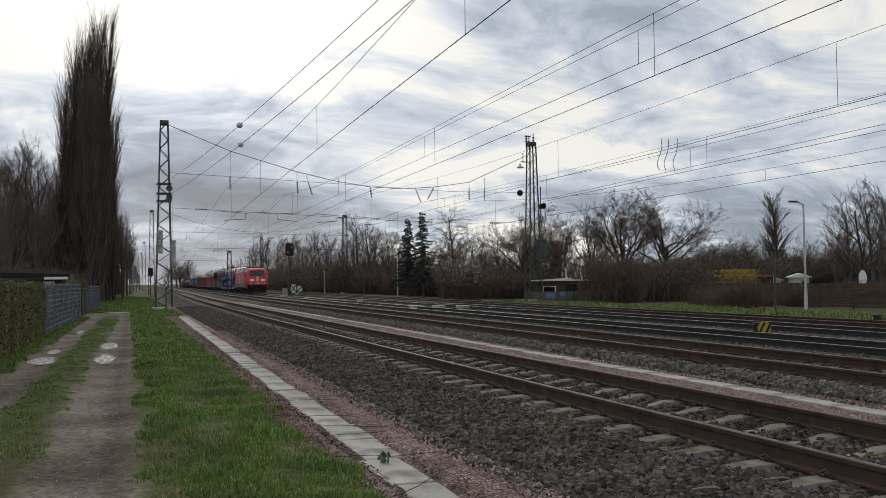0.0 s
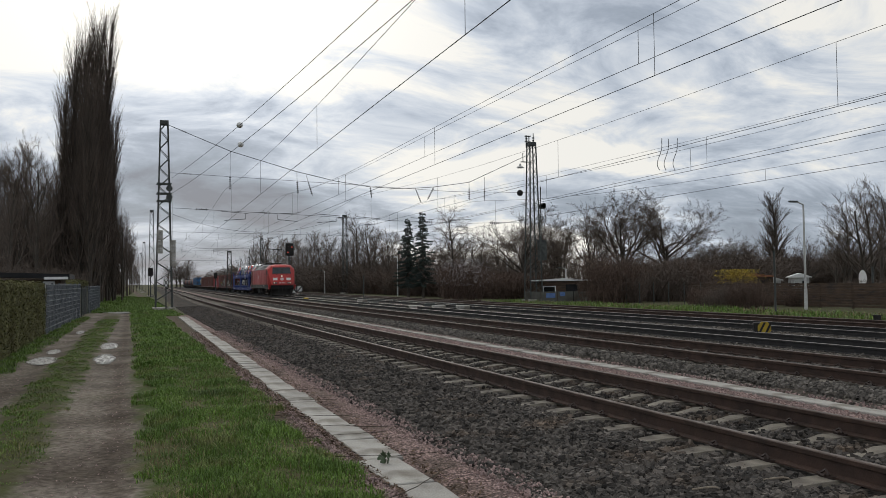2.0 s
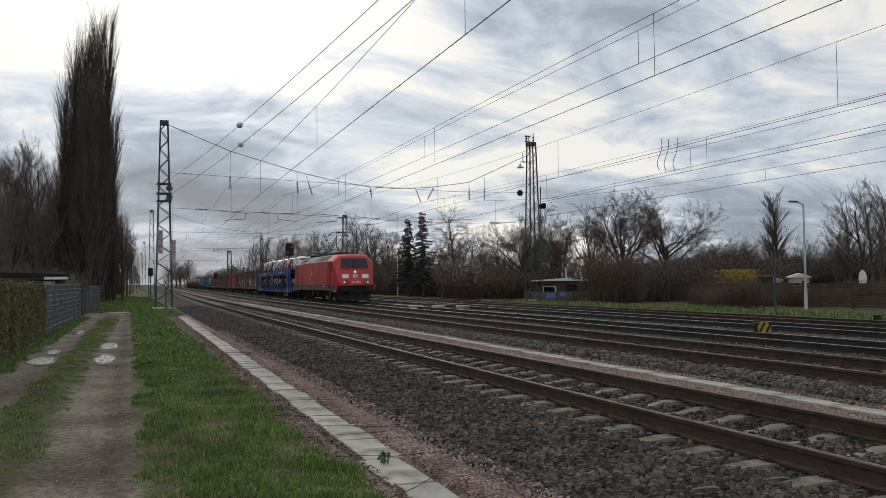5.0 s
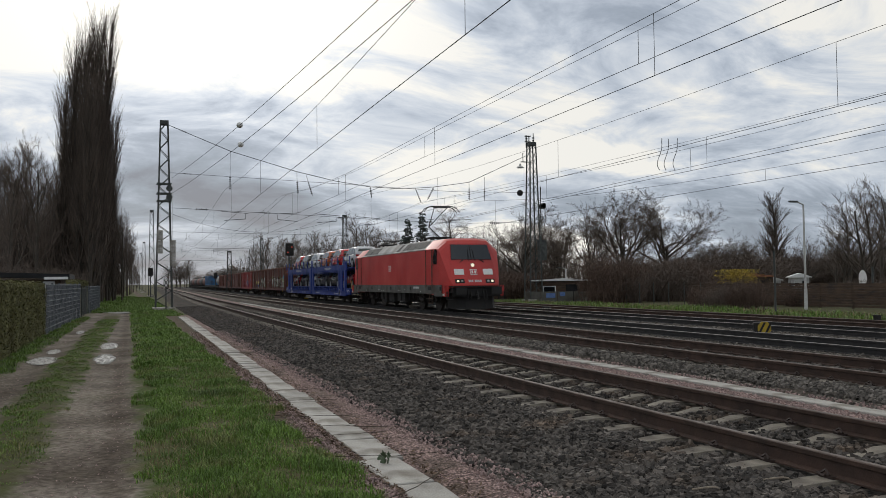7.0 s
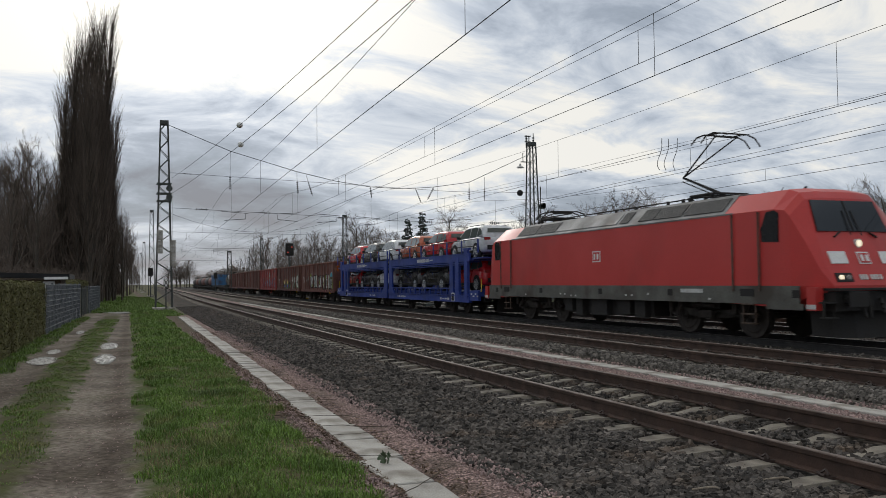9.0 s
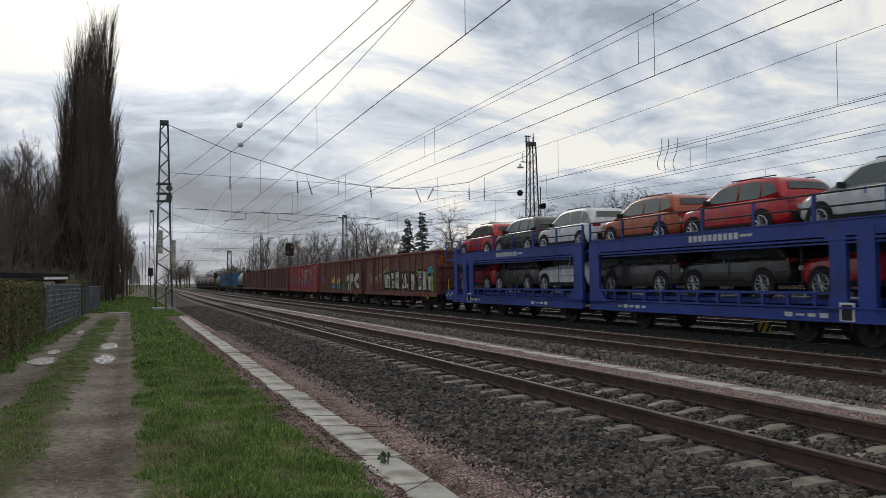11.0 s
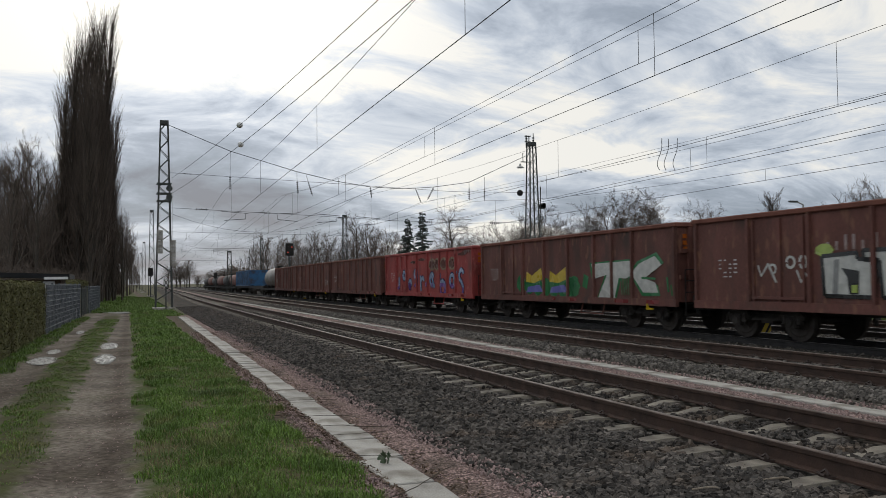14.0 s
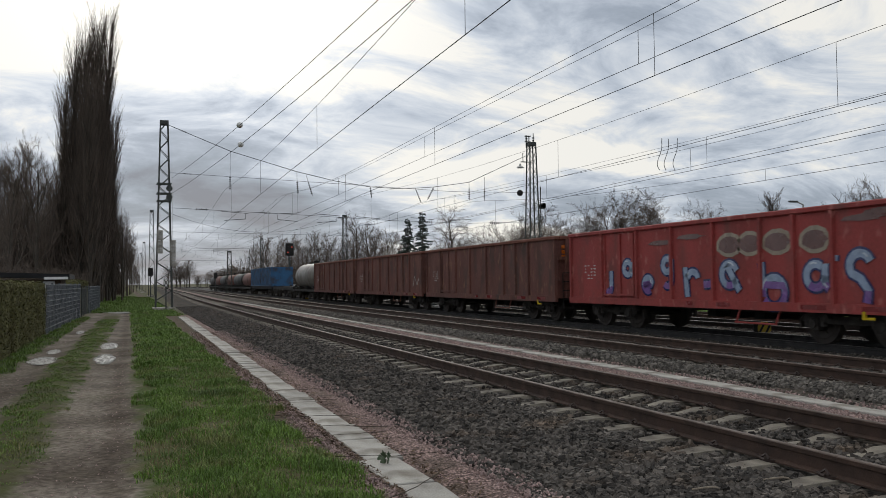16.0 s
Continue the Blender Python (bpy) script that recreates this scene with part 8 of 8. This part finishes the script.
def stones(name, label, count, place, size, mt, seed):
    """Loose angular stones, joined: nobody could count them."""
    rnd = np.random.RandomState(seed)
    base = np.array([(-1, -1, -0.8), (1, -1, -0.8), (1, 1, -0.8), (-1, 1, -0.8), (-0.75, -0.7, 0.8), (0.7, -0.75, 0.7), (0.75, 0.7, 0.8), (-0.7, 0.75, 0.7)], float) * 0.72
    tri = np.array([(0, 1, 5, 4), (1, 2, 6, 5), (2, 3, 7, 6), (3, 0, 4, 7), (4, 5, 6, 7)])
    c = place(rnd, count)
    n = len(c)
    v = base[None] * (1 + rnd.uniform(-0.35, 0.35, (n, 8, 3))) + rnd.uniform(-0.18, 0.18, (n, 8, 3))
    v *= (size * rnd.uniform(0.55, 1.3, (n, 1, 1)) * rnd.uniform(0.7, 1.25, (n, 1, 3)))
    a = rnd.uniform(0, 6.283, n)
    b = rnd.uniform(-0.8, 0.8, n)
    ca, sa, cb, sb = np.cos(a), np.sin(a), np.cos(b), np.sin(b)
    x, y, z = v[..., 0], v[..., 1], v[..., 2]
    y, z = y * cb[:, None] - z * sb[:, None], y * sb[:, None] + z * cb[:, None]
    x, y = x * ca[:, None] - y * sa[:, None], x * sa[:, None] + y * ca[:, None]
    v = np.stack([x, y, z], -1) + c[:, None, :]
    f = (tri[None] + 8 * np.arange(n)[:, None, None]).reshape(-1, 4)
    ob = mesh_part(name, v.reshape(-1, 3).tolist(), f.tolist(), mt)
    return tagged(ob, label, "gravel", kind="stuff")


def bed_np(l, y):
    prof = np.array(((2.3, -0.30), (2.9, -0.235), (3.4, -0.205), (4.2, -0.17), (4.5, -0.14), (7.3, -0.14), (7.75, -0.2), (8.45, -0.2), (8.85, -0.035), (11.5, -0.035), (12.6, -0.17), (24.2, -0.17), (25.4, -0.3)))
    return np.interp(l, prof[:, 0], prof[:, 1])


def bend_np(y):
    return np.interp(y, np.arange(-10, 130), [bend(q) for q in range(-10, 130)])


def scatter(l0, l1, y0, y1, power, lift, skip=()):
    def place(rnd, n):
        u = rnd.uniform(0, 1, n)
        y = y0 + (y1 - y0) * u ** power
        l = rnd.uniform(l0, l1, n)
        keep = np.ones(n, bool)
        for a, b in skip:
            keep &= ~((l > a) & (l < b))
        l, y = l[keep], y[keep]
        return np.stack([l + bend_np(y), y, bed_np(l, y) + lift + rnd.uniform(-0.012, 0.012, len(l))], -1)
    return place


def sleeper_gap(lat, z, y0, y1, power, first, rise=0.21):
    def place(rnd, n):
        y = y0 + (y1 - y0) * rnd.uniform(0, 1, n) ** power
        ph = ((y - first) / 0.645) % 1.0
        keep = (ph > 0.22) & (ph < 0.78) | (rnd.uniform(0, 1, n) < 0.16 + (0.4 if rise < 0.2 else 0.0))
        y = y[keep]
        l = lat + rnd.uniform(-1.3, 1.3, len(y))
        k2 = np.abs(np.abs(l - lat) - 0.7535) > 0.11
        l, y = l[k2], y[k2]
        return np.stack([l + bend_np(y), y, np.full(len(y), z - rise) + rnd.uniform(-0.02, 0.02, len(y))], -1)
    return place


stones("ballast_stones", "dark angular ballast stones on the near shoulder", 36000, scatter(2.95, 4.72, 3.6, 62, 2.3, 0.012), 0.037, "ballast_stone", 1)
stones("ballast_stones", "dark angular ballast stones between the sleepers", 30000, sleeper_gap(5.93, 0.08, 3.6, 60, 2.1, -6.0), 0.036, "ballast_stone", 2)
stones("ballast_stones", "dark ballast stones beside the near track", 14000, scatter(7.1, 7.7, 4, 60, 2.0, 0.012), 0.036, "ballast_stone", 3)
stones("ballast_stones", "dusty grey ballast stones on the second track's shoulder", 12000, scatter(8.7, 9.1, 5, 60, 1.8, 0.012), 0.036, "dusty_stone", 4)
stones("ballast_stones", "dusty grey ballast stones between the second track's sleepers", 15000, sleeper_gap(10.19, 0.17, 5, 60, 1.7, -6.0 + 0.13, 0.185), 0.036, "dusty_stone", 5)
stones("ballast_stones", "dusty grey and pale stones around the sidings", 26000, scatter(11.3, 24.4, 7, 60, 1.5, 0.006), 0.034, "dusty_stone", 6)
stones("pink_stones", "pinkish gravel beside the cable trough", 16000, lambda r, n: scatter(2.42, 3.15, 3.6, 30, 1.9, 0.03)(r, n), 0.014, "pink_stone", 7)
stones("pink_stones", "pinkish gravel on the soil along the trough lids", 9000, lambda r, n: (lambda y: np.stack([2.27 + 0.0125 * (y - 8) - 0.17 - np.abs(r.normal(0, 0.13, n)), y, np.full(n, -0.205)], -1))(3.6 + 26 * r.uniform(0, 1, n) ** 1.7), 0.013, "pink_stone", 9)
stones("pink_stones", "pinkish gravel beside the narrow trough", 14000, scatter(7.6, 8.6, 6, 30, 1.6, 0.035), 0.016, "pink_stone", 8)


def patch_stones(rnd, n):
    out = []
    for cx, cy, rx, ry, zz in PATCHES:
        k = int(n * rx * ry / 4.0)
        a, r = rnd.uniform(0, 6.283, k), np.sqrt(rnd.uniform(0, 1.25, k))
        out.append(np.stack([cx + rx * r * np.cos(a), cy + ry * r * np.sin(a), np.full(k, zz + 0.004)], -1))
    return np.concatenate(out)


stones("pale_stones", "pale stone chips in the potholes of the path", 5200, patch_stones, 0.013, "pale_stone", 21)
stones("path_pebbles", "small loose pebbles on the sandy ruts", 2600, lambda r, n: (lambda x, y: np.stack([x, y, np.array([ground_z(a, b) for a, b in zip(x, y)])], -1))(np.where(r.uniform(0, 1, n) < 0.6, r.uniform(-0.85, 0.1, n), r.uniform(-2.3, -1.6, n)), 4 + 26 * r.uniform(0, 1, n) ** 1.6), 0.009, "pink_stone", 22)


def litter():
    rnd = random.Random(12)

    def spot_(r_):
        y = 3.6 + 26 * r_.random() ** 1.8
        x = trough_x(y) - 0.17 - abs(r_.gauss(0, 0.16)) if r_.random() < 0.75 else trough_x(y) + 0.18 + abs(r_.gauss(0, 0.12))
        return Vector((x, y, ground_z(x, y) + 0.012 if x < 2.0 else -0.19)), Vector((0, 0, 1))

    tagged(leaf_cloud("leaf_litter", 9000, spot_, 0.022, "litter", None, 5), "brown dead leaves and stalks along the trough", "leaf litter", kind="stuff")


litter()


def grass():
    def blades(count, place, h, w, seed, label, mt="blade"):
        rnd = np.random.RandomState(seed)
        c, hs = place(rnd, count)
        n = len(c)
        a = rnd.uniform(0, 6.283, n)
        lean = rnd.uniform(0.1, 0.9, n)
        hh = h * hs * rnd.uniform(0.5, 1.25, n)
        ww = w * rnd.uniform(0.7, 1.3, n)
        dx, dy = np.cos(a), np.sin(a)
        px, py = -dy, dx
        v = np.zeros((n, 5, 3))
        for k, (f, ws) in enumerate(((0, 1), (0, -1), (0.55, 0.8), (0.55, -0.8), (1.0, 0))):
            v[:, k, 0] = c[:, 0] + dx * lean * hh * f * f + px * ww * ws
            v[:, k, 1] = c[:, 1] + dy * lean * hh * f * f + py * ww * ws
            v[:, k, 2] = c[:, 2] + hh * f * (1 - 0.35 * lean * f)
        o = 5 * np.arange(n)[:, None]
        f = np.concatenate([o + np.array([[0, 1, 3]]), o + np.array([[0, 3, 2]]), o + np.array([[2, 3, 4]])])
        ob = mesh_part("grass", v.reshape(-1, 3).tolist(), f.tolist(), mt)
        tagged(ob, label, "grass", kind="stuff")

    def spot(l0, l1, y0, y1, power, clump=1.6, drift=0.0):
        def place(rnd, n):
            y = y0 + (y1 - y0) * rnd.uniform(0, 1, n) ** power
            x = rnd.uniform(l0, l1, n)
            tuft = np.array([noise.noise((a * clump, b * clump, 5.0)) + 0.5 * noise.noise((a * 4, b * 4, 2.0)) for a, b in zip(x, y)])
            keep = tuft > rnd.uniform(-1.1, 0.05, n)
            ragged = np.array([0.38 * noise.noise((a * 0.3, b * 0.8, 11.0)) + 0.12 * noise.noise((a, b * 3.5, 4.0)) for a, b in zip(x, y)])
            rough = np.array([0.22 * noise.noise((a * 2.2, b * 1.6, 21.0)) + 0.10 * noise.noise((a * 7, b * 6, 8.0)) for a, b in zip(x, y)])
            keep &= (x - l0 > 0.12 + ragged + rough) & (l1 - x > 0.08 + ragged + rough)
            x, y, tuft = x[keep], y[keep], tuft[keep]
            x = x + drift * RUT_DRIFT * np.clip(y - 10.0, 0.0, 38.0)
            z = np.array([ground_z(a, b) for a, b in zip(x, y)]) - 0.005
            return np.stack([x, y, z], -1), np.clip(0.8 + 0.8 * tuft, 0.35, 1.6)
        return place

    blades(125000, spot(0.08, 1.98, 3.6, 22, 1.8, 1.6, 0.3), 0.085, 0.0035, 1, "fresh green grass verge beside the cable trough")
    blades(16000, spot(0.1, 2.0, 3.6, 24, 1.8, 0.9), 0.09, 0.003, 11, "dead straw among the green verge", "straw_blade")
    blades(7000, spot(-1.66, -0.8, 5.5, 40, 1.5, 1.6, 1.0), 0.04, 0.004, 12, "dead straw between the wheel ruts", "straw_blade")
    blades(34000, spot(0.2, 2.0, 18, 60, 1.5), 0.11, 0.009, 31, "green grass verge beside the lids")
    blades(18000, spot(0.4, 3.0, 46, 115, 1.3), 0.13, 0.016, 2, "green grass verge running up to the masts")
    blades(46000, spot(-1.72, -0.76, 5, 44, 1.5, 1.6, 1.0), 0.04, 0.005, 3, "short trodden grass between the wheel ruts")
    blades(16000, spot(-2.95, -2.2, 9, 48, 1.3, 1.6, 0.9), 0.11, 0.006, 4, "grass along the foot of hedge and fence")
    blades(22000, spot(-2.4, 1.4, 55, 120, 1.2), 0.16, 0.02, 5, "rough grass where the path ends")
    blades(9000, spot(26.6, 30.2, 22, 60, 1.2, 0.30), 0.30, 0.016, 6, "green grass tussocks on the far bank")
    blades(2500, spot(26.4, 31, 22, 60, 1.2, 0.5), 0.28, 0.014, 36, "dead straw on the far bank", "straw_blade")


grass()


def small_things():
    # ivy sprig with lobed leaves lying on a trough lid
    M["ivy"] = material("ivy_leaf", (0.07, 0.10, 0.05), (0.05, 0.07, 0.035), 6, 0.5)
    e = tagged(new("ivy_sprig"), "dark ivy sprig with lobed leaves on the trough lid", "ivy")
    e.location = (2.2, 7.25, -0.19)
    e.scale = (0.75, 0.75, 0.75)
    for k, (dx, dy, dz, s, t_) in enumerate(((0.0, 0.0, 0.06, 0.055, 20), (0.07, 0.03, 0.075, 0.05, 80), (0.03, 0.08, 0.10, 0.05, 140), (0.09, 0.09, 0.09, 0.04, 200), (-0.04, 0.05, 0.08, 0.04, 300), (0.05, -0.03, 0.05, 0.045, 250))):
        bm = B()
        pts = [(0, -1), (0.5, -0.75), (1.0, -0.3), (0.6, 0.05), (0.75, 0.7), (0.3, 0.5), (0, 1.2), (-0.3, 0.5), (-0.75, 0.7), (-0.6, 0.05), (-1.0, -0.3), (-0.5, -0.75)]
        m_ = pose(dx, dy, dz, 60 + 10 * k % 40, 10 * (k % 3) - 10, t_)
        c = bm.verts.new(m_ @ Vector((0, 0, 0.01)))
        vs = [bm.verts.new(m_ @ Vector((x * s, y * s, -0.3 * s * abs(x)))) for x, y in pts]
        for i in range(len(vs)):
            bm.faces.new((c, vs[i], vs[(i + 1) % len(vs)]))
        part("leaf", bm, "ivy", e)
    # bramble runners across the trough, and dead twigs on the ballast
    rnd = random.Random(17)
    M["runner"] = material("dead_runner", (0.06, 0.045, 0.032), None, 6, 0.9)
    M["straw"] = material("bleached_twig", (0.30, 0.25, 0.19), (0.2, 0.165, 0.125), 8, 0.9)
    for k in range(8):
        y = 5.2 + 1.1 * k + rnd.uniform(-0.35, 0.35)
        slant = rnd.uniform(-0.12, 0.12)
        x0 = trough_x(y) - rnd.uniform(0.3, 0.6)
        t = Tubes()
        pts, p_ = [], Vector((x0, y, -0.175))
        for i in range(9):
            pts.append(p_.copy())
            p_ = p_ + Vector((0.1 + 0.04 * rnd.random(), slant + rnd.uniform(-0.05, 0.05), 0))
            p_.z = -0.182 + 0.018 * rnd.random()
        t.add(pts, [0.0035] * 9, 4)
        tagged(new("bramble_runner", t.mesh("bramble_runner", "runner")), "thin dead bramble runner lying over the trough lids", "bramble", "bramble runners")
    for k, (px, row_y, ln) in enumerate(((905, 5.6, 0.42), (935, 5.25, 0.2), (1215, 5.2, 0.2), (650, 8.7, 0.3), (1075, 5.0, 0.16), (1340, 5.1, 0.2), (640, 8.3, 0.25))):
        x, y = at(px, row_y)
        t = Tubes()
        a = rnd.uniform(-0.9, 0.6)
        z = float(bed_np(np.array([x]), y)[0]) + 0.05
        pts = [Vector((x + ln * f * math.cos(a) + 0.05 * math.sin(3 * f), y - ln * f * math.sin(a) - 0.1 * ln * math.sin(3.1 * f), z + 0.02 * math.sin(3 * f))) for f in (0, 0.25, 0.5, 0.75, 1)]
        t.add(pts, [0.007, 0.008, 0.008, 0.007, 0.004], 5)
        tagged(new("dead_twig", t.mesh("dead_twig", "straw")), "bleached dead twig lying on dark ballast", "twig", "dead twigs")


small_things()


motions()
